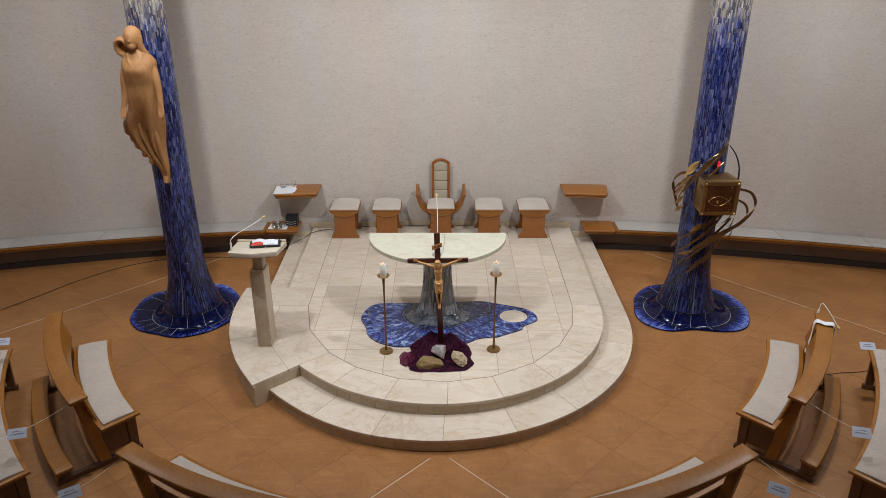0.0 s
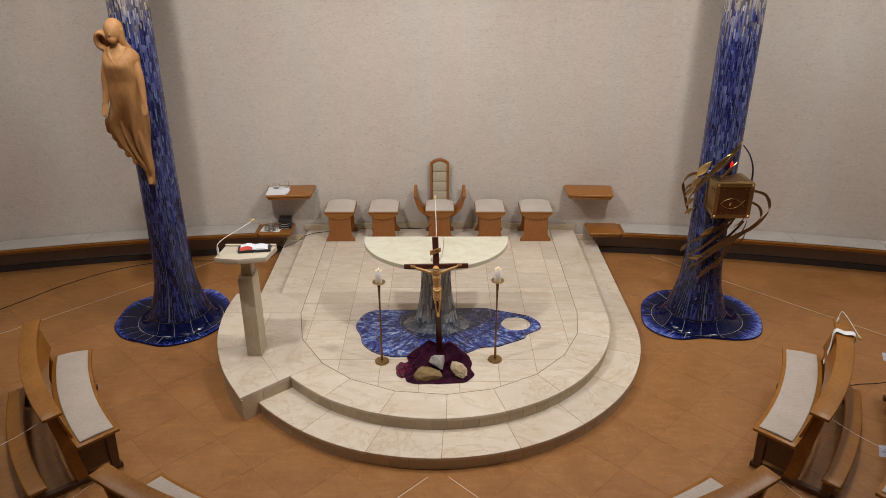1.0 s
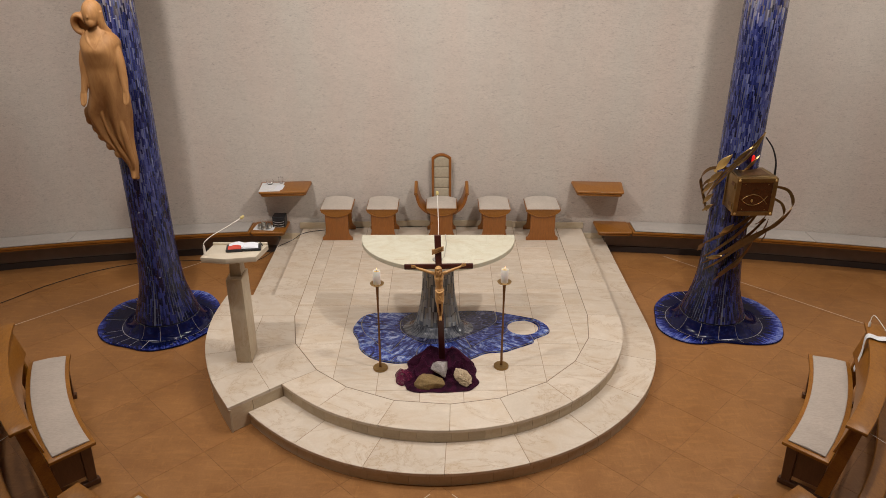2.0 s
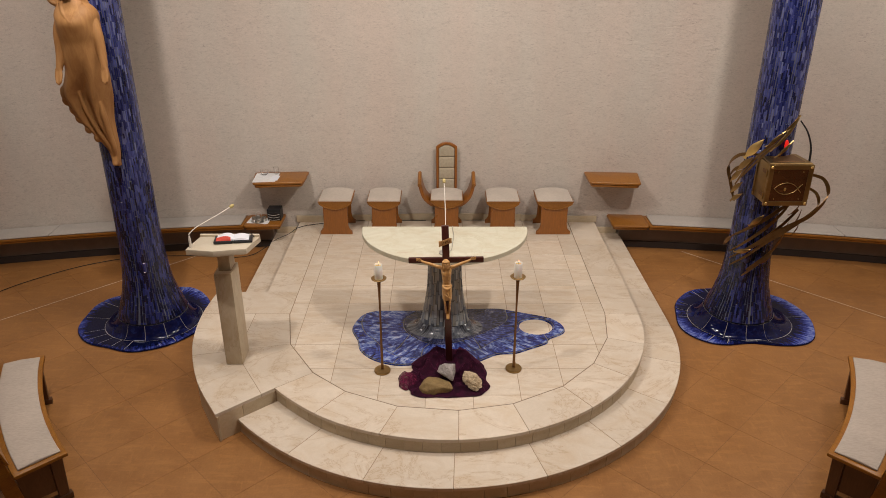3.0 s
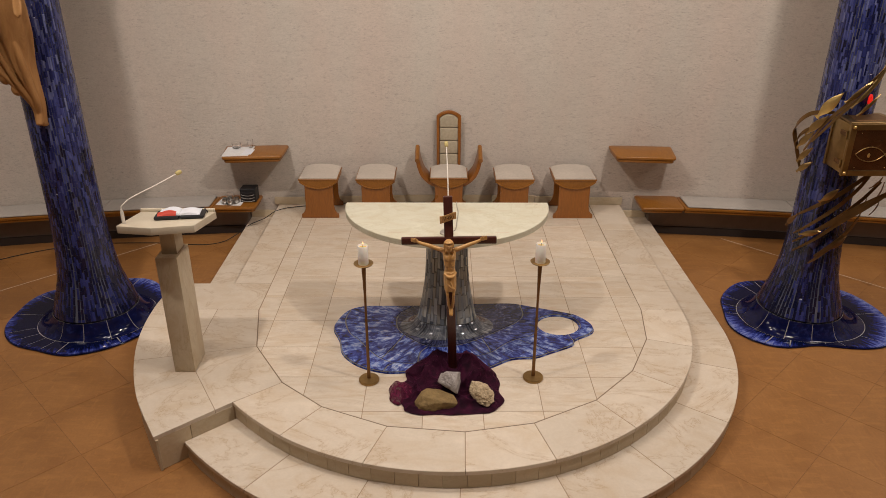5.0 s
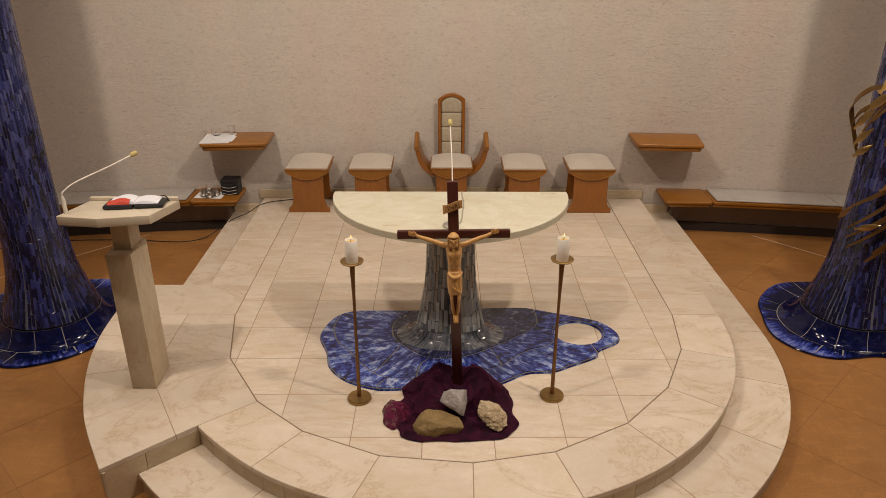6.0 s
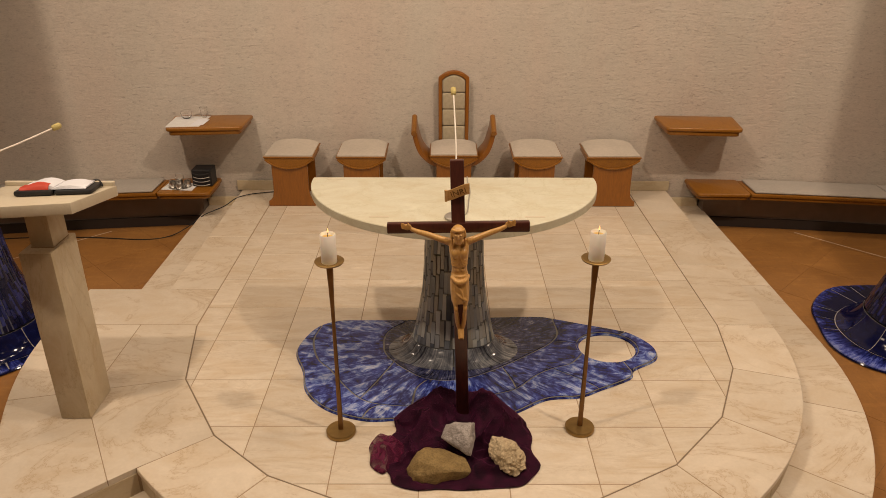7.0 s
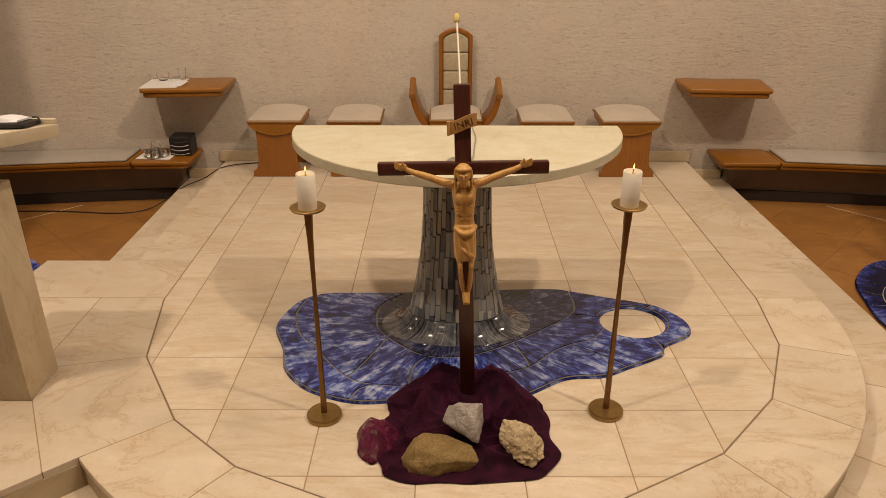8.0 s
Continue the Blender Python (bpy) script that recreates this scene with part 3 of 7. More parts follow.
def build_platform():
    base = thing("altar_platform", "two-stepped cream marble altar platform with rounded front", "platform", (0, 8.7, 0), kind="structure")
    gap = 0.0019

    def slab(poly, z1, mat=MARBLE, thick=SLAB, name="paving_slab", pull=gap):
        if area_of(poly) < 0:
            poly = poly[::-1]
        poly = [p for i, p in enumerate(poly) if (Vector(p) - Vector(poly[i - 1])).length > 1e-4]
        small = shrink(poly, pull)
        if len(small) >= 3 and abs(area_of(small)) > 1e-4:
            part(name, prism(small, z1 - thick, z1, 0.0025), mat, base)

    # cores under the slabs
    arc = [low_edge(a) for a in np.linspace(-46, 90, 50)]
    core = [(x * 0.985 - 0.001, y + 0.02) for x, y in arc] + [(2.50, BACK), (-2.47, BACK), (-2.47, 9.0), (-1.9, 7.4)]
    part("step_core", prism(core, 0.0, Z1 - 0.0018), JOINT, base)
    arc = [polar(UC, up_r(a) - 0.03, a) for a in np.linspace(-48.6, 90, 50)]
    core = arc + [(2.13, BACK), (-2.11, BACK), (-2.11, 9.19)] + [(x + 0.035, y - 0.03 if y > 9 else y) for x, y in ZONE_ARC[::-1][:-2]] + [(-2.1, 6.93)]
    part("upper_core", prism(core, 0.004, Z2 - 0.0018), JOINT, base)

    # a dark expansion joint round the field
    inner_field, outer_field = shrink(FIELD, 0.0022), shrink(FIELD, -0.0022)
    for i in range(len(FIELD) - 2):
        part("expansion_joint", prism([inner_field[i], outer_field[i], outer_field[i + 1], inner_field[i + 1]][::-1], Z2 - 0.01, Z2 - 0.0009), DARK_JOINT, base, "dark elastic joint")

    # field tiles
    xs = [-2.07, -1.61, -1.145, -0.67, -0.22, 0.23, 0.68, 1.11, 1.56, 2.0]
    ys = [6.71 + 0.4455 * i for i in range(12)]
    for x0, x1 in zip(xs, xs[1:]):
        for y0, y1 in zip(ys, ys[1:]):
            poly = clip_convex([(x0, y0), (x1, y0), (x1, y1), (x0, y1)], inner_field)
            if len(poly) >= 3 and area_of(poly) > 0.001:
                slab(poly, Z2, FIELD_STONE, name="floor_tile")

    # upper ring
    for a0, a1 in zip(RING, RING[1:]):
        arc = [up_edge(a0 + (a1 - a0) * i / 8) for i in range(9)]
        inner = [polar(FC, FR + 0.003, a1), polar(FC, FR + 0.003, a0)]
        part("paving_slab", prism(arc_gap(arc) + arc_gap(inner), Z2 - SLAB, Z2, 0.003), MARBLE, base)
    for y0, y1 in ((8.71, 9.66), (9.66, 10.6), (10.6, BACK)):
        x0, x1 = (float(np.interp(y, [8.71, 9.66, BACK], [2.167, 2.183, 2.178])) for y in (y0, y1))
        slab([(1.789, y0), (x0, y0), (x1, y1), (1.789, y1)], Z2)
    for y0, y1 in ((9.22, 10.2), (10.2, BACK)):
        slab([(-2.155, y0), (-1.789, y0), (-1.789, y1), (-2.155, y1)], Z2)

    # the reading desk's bay
    zone = [ZONE_FRONT] + [polar(FC, FR + 0.003, a) for a in (-48.6, -68.4, -89)] + [(-1.789, 9.22)] + ZONE_ARC[::-1]
    l2 = ((-1.66, 8.055), (-2.7, 7.82))
    n2 = (-(l2[1][1] - l2[0][1]), l2[1][0] - l2[0][0])
    upper, lower = clip(zone, 0, 8.70, 0, 1), clip(zone, 0, 8.70, 0, -1)
    slab(upper, Z2)
    mid, low = clip(lower, *l2[0], -n2[0], -n2[1]), clip(lower, *l2[0], *n2)
    for s in (-1, 1):
        slab(clip(mid, -2.18, 8.4, s, 0), Z2)
        slab(clip(low, -2.04, 7.62, s * 0.86, s * 0.51), Z2)

    # lower treads
    for a0, a1 in zip(STEP, STEP[1:]):
        arc = [low_edge(a0 + (a1 - a0) * i / 8) for i in range(9)]
        inner = [polar(UC, 2.14, a1 + (a0 - a1) * i / 8) for i in range(9)]
        poly = arc_gap(arc) + arc_gap(inner)
        if a0 < -45:
            poly = clip(poly, -2.108, 6.873, 0.387, -0.437)
        part("paving_slab", prism(poly, Z1 - SLAB, Z1, 0.003), MARBLE, base)
    for y0, y1 in ((8.70, 9.6), (9.6, 10.5), (10.5, BACK)):
        x0, x1 = (2.554 - 0.019 * (y - 8.7) / 2.76 for y in (y0, y1))
        slab([(2.14, y0), (x0, y0), (x1, y1), (2.14, y1)], Z1)
    for y0, y1 in ((9.2, 10.3), (10.3, BACK)):
        slab([(-2.51, y0), (-2.12, y0), (-2.12, y1), (-2.51, y1)], Z1)

    # riser stones
    def riser(points, z0, z1, thick=0.02):
        for p, q in zip(points, points[1:]):
            d = (Vector(q) - Vector(p))
            n = Vector((-d.y, d.x)).normalized() * thick
            d = d.normalized() * 0.0012
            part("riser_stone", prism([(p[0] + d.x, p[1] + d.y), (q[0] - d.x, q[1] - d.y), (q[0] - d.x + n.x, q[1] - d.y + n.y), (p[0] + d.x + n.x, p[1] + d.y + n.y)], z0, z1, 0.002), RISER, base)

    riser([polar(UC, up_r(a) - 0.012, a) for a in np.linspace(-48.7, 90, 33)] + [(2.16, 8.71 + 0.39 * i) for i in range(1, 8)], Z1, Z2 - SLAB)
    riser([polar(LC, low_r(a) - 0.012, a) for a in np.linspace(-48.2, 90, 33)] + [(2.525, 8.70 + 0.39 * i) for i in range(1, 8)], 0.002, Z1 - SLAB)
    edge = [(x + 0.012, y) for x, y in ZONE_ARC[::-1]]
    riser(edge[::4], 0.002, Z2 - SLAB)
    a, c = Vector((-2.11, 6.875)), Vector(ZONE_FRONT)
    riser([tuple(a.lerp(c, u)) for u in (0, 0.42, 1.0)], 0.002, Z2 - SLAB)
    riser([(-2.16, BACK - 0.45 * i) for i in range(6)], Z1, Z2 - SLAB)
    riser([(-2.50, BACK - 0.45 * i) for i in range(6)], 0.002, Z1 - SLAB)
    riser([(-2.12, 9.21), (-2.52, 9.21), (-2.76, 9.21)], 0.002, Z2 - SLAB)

    # skirting stones against the wall
    for x0 in (-2.5, 2.205):
        y = wall_y(2.5) - 0.004
        part("skirting_stone", box(x0, x0 + 0.295, y - 0.03, y, Z1 + 0.002, Z1 + 0.09, 0.002), RISER, base)
    for x0, x1 in zip(np.linspace(-2.2, 2.2, 9), np.linspace(-2.2, 2.2, 9)[1:]):
        y = wall_y(max(abs(x0), abs(x1))) - 0.004
        part("skirting_stone", box(x0 + 0.001, x1 - 0.001, y - 0.02, y, Z2 + 0.002, Z2 + 0.1, 0.002), RISER, base)


def shrink(poly, d):
    """Move each corner of an anticlockwise outline inwards by d."""
    out, n = [], len(poly)
    for i in range(n):
        p, a, b = Vector(poly[i]), Vector(poly[i - 1]), Vector(poly[(i + 1) % n])
        e, f = (p - a).normalized(), (b - p).normalized()
        k = Vector((-e.y, e.x)) + Vector((-f.y, f.x))
        k = k / max(0.5, k.length_squared) * 2 * d
        out.append((p.x + k.x, p.y + k.y))
    return out


def arc_gap(arc):
    """Draw the ends of an outer edge together by the width of a joint."""
    arc = [Vector(p) for p in arc]
    arc[0] = arc[0] + (arc[1] - arc[0]).normalized() * 0.0018
    arc[-1] = arc[-1] + (arc[-2] - arc[-1]).normalized() * 0.0018
    return [tuple(p) for p in arc]


# ---- columns ----
def flare(z):
    """The column's radius at height z."""
    return float(np.interp(z, [0.0, 0.185, 0.22, 0.28, 0.35, 0.43, 0.55, 0.68, 0.86, 1.1, 1.4, 2.0, 4.5, 7.0], [0.45, 0.388, 0.378, 0.358, 0.332, 0.308, 0.277, 0.258, 0.242, 0.231, 0.227, 0.224, 0.222, 0.22]))


def strip_mesh(name, w, h, d, mat):
    """One glass strip, standing, its face towards -y."""
    bm = box(-w / 2, w / 2, -d, 0.0, 0.0, h)
    for v in bm.verts:
        if v.co.y < -d * 0.5:
            v.co.x *= 0.93
            v.co.z = h * 0.03 + v.co.z * 0.94
    me = bpy.data.meshes.new(name)
    bm.to_mesh(me)
    bm.free()
    me.materials.append(mat)
    return me


def mosaic(centre, z0, z1, radius, rows, columns, parent, one_mat, many_mat, singles, rng, twist=0.0, depth=0.0035, oval=1.0):
    """Clad a turned body with strips: some as pieces of their own, the rest joined."""
    shared = strip_mesh("glass_strip", 1.0, 1.0, 1.0, one_mat)
    verts, faces = [], []
    box_faces = ((0, 2, 3, 1), (4, 5, 7, 6), (0, 1, 5, 4), (2, 6, 7, 3), (0, 4, 6, 2), (1, 3, 7, 5))
    made = 0
    for k in range(columns):
        z = z0 - rng.uniform(0, (z1 - z0) / rows)
        while z < z1:
            h = (z1 - z0) / rows * rng.uniform(0.6, 1.5)
            a, b = max(z, z0), min(z + h, z1)
            z += h
            if b - a < 0.012:
                continue
            zm = 0.5 * (a + b)
            r0, r1, rm = radius(a), radius(b), radius(zm)
            w = 2 * math.pi * rm / columns * rng.uniform(0.88, 0.97) * (0.96 if zm < 0.75 and oval == 1.0 else 1.02)
            ang = 2 * math.pi * (k + rng.uniform(-0.1, 0.1)) / columns + twist * math.sin(zm * 2.1 + k * 0.5)
            up = Vector((0, r1 - r0, b - a))
            ca, sa = math.cos(ang), math.sin(ang)
            face = math.atan2(sa, ca / oval)
            grow = math.hypot(sa, oval * ca)
            w *= math.hypot(ca, oval * sa) * (1.06 if oval < 1 else 1.0)
            m = Matrix.Translation((centre[0] + (r0 - 0.001) * sa, centre[1] - (r0 - 0.001) * oval * ca, a)) @ Matrix.Rotation(face, 4, "Z")
            lean = math.atan2((r0 - r1) * grow, b - a)
            m = m @ Matrix.Rotation(-lean, 4, "X") @ Matrix.Rotation(rng.uniform(-0.035, 0.035), 4, "Y")
            m = m @ Matrix.Diagonal((w, depth * rng.uniform(0.6, 1.3), up.length * 0.965, 1))
            facing = math.cos(ang + (0.36 if centre[0] > 1 else -0.36 if centre[0] < -1 else 0.0))
            if made < singles and facing > 0.15 and b > 0.1:
                ob = new("glass_strip", shared)
                ob.parent = parent
                ob.matrix_parent_inverse = parent.matrix_basis.inverted()
                ob.matrix_basis = m
                made += 1
            else:
                s = len(verts)
                verts += [tuple(m @ v.co) for v in shared.vertices]
                faces += [tuple(i + s for i in f) for f in box_faces]
    if faces:
        me = bpy.data.meshes.new("mosaic")
        me.from_pydata(verts, [], faces)
        me.materials.append(many_mat)
        ob = new("mosaic", me)
        place(ob, parent)
        tagged(ob, "tightly laid glass strips shading from blue to pale grey", kind="stuff")


def lobed(c, rx, ry, waves, n=72):
    """A rounded, wavy closed outline about c."""
    out = []
    for i in range(n):
        a = 2 * math.pi * i / n
        k = 1 + sum(h * math.cos(m * a + p) for m, h, p in waves)
        out.append((c[0] + rx * k * math.cos(a), c[1] + ry * k * math.sin(a)))
    return out


def build_column(c, pad_c, radius, waves, spread, seed, label):
    """A clad column on a glazed pool; spread widens its flared ring towards -x and +x."""
    col = thing("mosaic_column", label, "column", (*c, 0), "mosaic columns", "structure")
    rng = random.Random(seed)
    prof = [(0.0, 0.0), (0.3, 0.0), (0.34, 0.182)] + [(flare(z) - 0.006, z) for z in np.linspace(0.186, 0.6, 16)] + [(flare(z) - 0.004, z) for z in np.linspace(0.7, CEIL, 30)] + [(0.0, CEIL)]
    part("shaft", lathe(prof, (*c, 0), 48), GROUT, col, "", 40)
    outline = lobed(pad_c, radius, radius, waves, 96)
    part("pool_base", prism(outline, 0.004, 0.018, 0.006), NAVY, col, "dark glossy underlay", 40)
    rim = glaze_mat("blue_rim_glaze", [(0.36, (0.003, 0.005, 0.03)), (0.5, (0.015, 0.022, 0.15)), (0.6, (0.06, 0.085, 0.35)), (0.72, (0.2, 0.24, 0.5))], 0.14, (18, 3.2, 1), 1.6, (*pad_c, 0), (0.58, 0.8, -0.3, 0.15), 0.13)
    part("seam_bed", prism([tuple(Vector(p) + (Vector(pad_c) - Vector(p)).normalized() * 0.03) for p in outline], 0.0185, 0.0225), SEAM, col, "grey seams")
    top = 0.185

    def ring_r(a):
        """The flared ring's outer radius at plan angle a."""
        k = math.cos(a)
        return 0.468 + spread[k > 0] * k * k + 0.05 * max(0.0, math.sin(a))

    def ring_point(a, u, lift=0.0):
        """From the strips (u = 0) out to the ring's edge (u = 1), in a hollow curve."""
        r0, r1 = flare(top) + 0.004, ring_r(a)
        r = r0 + (r1 - r0) * u
        return (c[0] + r * math.cos(a), c[1] + r * math.sin(a), 0.028 + (top - 0.028) * (1 - u) ** 1.9 + lift)

    def ring_piece(a0, a1, n, us, lift, low):
        bm = bm_new()
        rows = [[bm.verts.new(ring_point(a0 + (a1 - a0) * i / n, u, lift)) for u in us] for i in range(n + 1)]
        base = [[bm.verts.new((*ring_point(a0 + (a1 - a0) * i / n, u)[:2], low)) for u in (us[0], us[-1])] for i in range(n + 1)]
        for i in range(n):
            for k in range(len(us) - 1):
                bm.faces.new((rows[i][k], rows[i + 1][k], rows[i + 1][k + 1], rows[i][k + 1]))
            bm.faces.new((rows[i][-1], rows[i + 1][-1], base[i + 1][1], base[i][1]))
        for i in (0, n):
            bm.faces.new(rows[i] + [base[i][1], base[i][0]])
        return bm

    # outer wedges, then the flared inner wedges
    n = len(outline)
    cuts = sorted(rng.sample(range(0, n, 4), 12))
    for i, a in enumerate(cuts):
        b = cuts[(i + 1) % len(cuts)]
        span = [(a + k) % n for k in range(((b - a) % n) + 1)]
        outer = [outline[k] for k in span]
        inner = []
        for k in span[::-1]:
            d = Vector(outline[k]) - Vector(c)
            inner.append(tuple(Vector(c) + d.normalized() * (ring_r(math.atan2(d.y, d.x)) + 0.004)))
        poly = [tuple(Vector(p) + (Vector(pad_c) - Vector(p)).normalized() * 0.008) for p in outer] + inner
        part("ceramic_wedge", prism(arc_gap2(poly, len(outer)), 0.012, 0.027, 0.004), rim, col, "", 40)
    part("flare_bed", ring_piece(0.0, 2 * math.pi, 72, (0.0, 0.15, 0.3, 0.5, 0.75, 1.0), -0.006, 0.01), SEAM, col, "grey seams", 60)
    m = 12
    start = rng.uniform(0, 1)
    for i in range(m):
        a0, a1 = 2 * math.pi * (i + start) / m + 0.007, 2 * math.pi * (i + 1 + start) / m - 0.007
        part("flared_wedge", ring_piece(a0, a1, 8, (0.02, 0.12, 0.25, 0.4, 0.6, 0.8, 0.985), 0.0, 0.012), NAVY, col, "", 50)
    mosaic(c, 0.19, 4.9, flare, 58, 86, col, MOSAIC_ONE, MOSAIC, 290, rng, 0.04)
    return col


def arc_gap2(poly, n):
    """Open a joint at both ends of a wedge whose first n points are its outer edge."""
    p = [Vector(q) for q in poly]
    d = (p[1] - p[0]).normalized() * 0.004
    p[0], p[-1] = p[0] + d, p[-1] + d
    d = (p[n - 2] - p[n - 1]).normalized() * 0.004
    p[n - 1], p[n] = p[n - 1] + d, p[n] + d
    return [tuple(q) for q in p]


COL_L, COL_R = (-3.482, 9.03), (3.45, 9.05)

# ---- altar ----
ALTAR_C, ALTAR_TOP = (-0.035, 8.742), 1.366


def build_altar():
    altar = thing("altar", "half-round cream marble altar on a flared mosaic stem", "altar", (-0.035, 8.6, Z2))
    pts = [(ALTAR_C[0] + 0.888 * math.cos(a), ALTAR_C[1] - 0.035 + 0.84 * math.sin(a)) for a in np.linspace(math.pi, 2 * math.pi, 64)]
    pts = [(ALTAR_C[0] - 0.885, ALTAR_C[1]), *pts, (ALTAR_C[0] + 0.885, ALTAR_C[1])]
    part("altar_top", prism(pts, ALTAR_TOP - 0.052, ALTAR_TOP, 0.004), ALTAR_MARBLE, altar, "half-round polished marble slab", 35)
    for x, y in ((-0.74, -0.03), (0.74, -0.03), (-0.42, -0.66), (0.44, -0.66)):
        part("stone_inlay", box(ALTAR_C[0] + x - 0.055, ALTAR_C[0] + x + 0.055, ALTAR_C[1] + y - 0.014, ALTAR_C[1] + y + 0.006, ALTAR_TOP - 0.006, ALTAR_TOP + 0.0012), DESK_MARBLE, altar, "small darker inlaid stone mark")
    c = STEM_C

    def stem_r(z):
        return float(np.interp(z, [0.31, 0.335, 0.35, 0.38, 0.415, 0.51, 0.6, 0.74, 0.886, 1.11, 1.22], [0.40, 0.365, 0.322, 0.285, 0.261, 0.239, 0.219, 0.198, 0.182, 0.173, 0.172]))

    def oval(bm, k=STEM_K):
        bm.transform(Matrix.Translation((*c, 0)) @ Matrix.Diagonal((1, k, 1, 1)))
        return bm

    prof = [(0.0, 0.3)] + [(stem_r(z) - 0.006, z) for z in np.linspace(0.31, 1.312, 24)] + [(0.0, 1.312)]
    part("stem", oval(lathe(prof, (0, 0, 0), 48)), GROUT_DARK, altar, "", 40)
    part("collar", oval(lathe([(0, 1.19), (0.168, 1.19), (0.17, 1.194), (0.17, 1.3135), (0, 1.3135)], (0, 0, 0), 48)), RISER, altar, "plain marble collar under the slab", 40)
    rng = random.Random(5)
    mosaic(c, 0.425, 1.188, stem_r, 6.2, 48, altar, STEM_ONE, STEM_ONE, 299, rng, 0.03, 0.0045, STEM_K)
    turns = (-180, -150, -112, -84, -40, 0, 44, 90, 135)
    for i in range(8):
        a0, a1 = turns[i], turns[i + 1]
        prof = [(0.42, 0.326), (0.415, 0.336), (0.375, 0.341), (0.332, 0.357), (0.297, 0.382), (0.272, 0.418), (0.262, 0.421), (0.262, 0.326)]
        part("flared_wedge", oval(arc_sweep((0, 0), prof, a0 + 0.7, a1 - 0.7, 10)), STEM_GLAZE, altar, "shiny grey glazed ceramic", 50)


STEM_C, STEM_K = (-0.035, 8.365), 0.6
POOL = [(-0.62, 8.735), (-0.82, 8.725), (-0.959, 8.635), (-1.032, 8.453), (-1.04, 8.31), (-0.965, 8.12), (-0.91, 7.91), (-0.765, 7.741), (-0.54, 7.645), (-0.317, 7.65), (-0.02, 7.64), (0.259, 7.685), (0.50, 7.835), (0.695, 7.86),
        (0.841, 7.936), (1.04, 8.05), (1.085, 8.14), (1.25, 8.26), (1.27, 8.399), (1.175, 8.547), (1.063, 8.613), (0.85, 8.69), (0.66, 8.76), (0.55, 8.785), (0.227, 8.775), (-0.321, 8.74)]
HOLE = (0.965, 8.395, 0.182, 0.167)


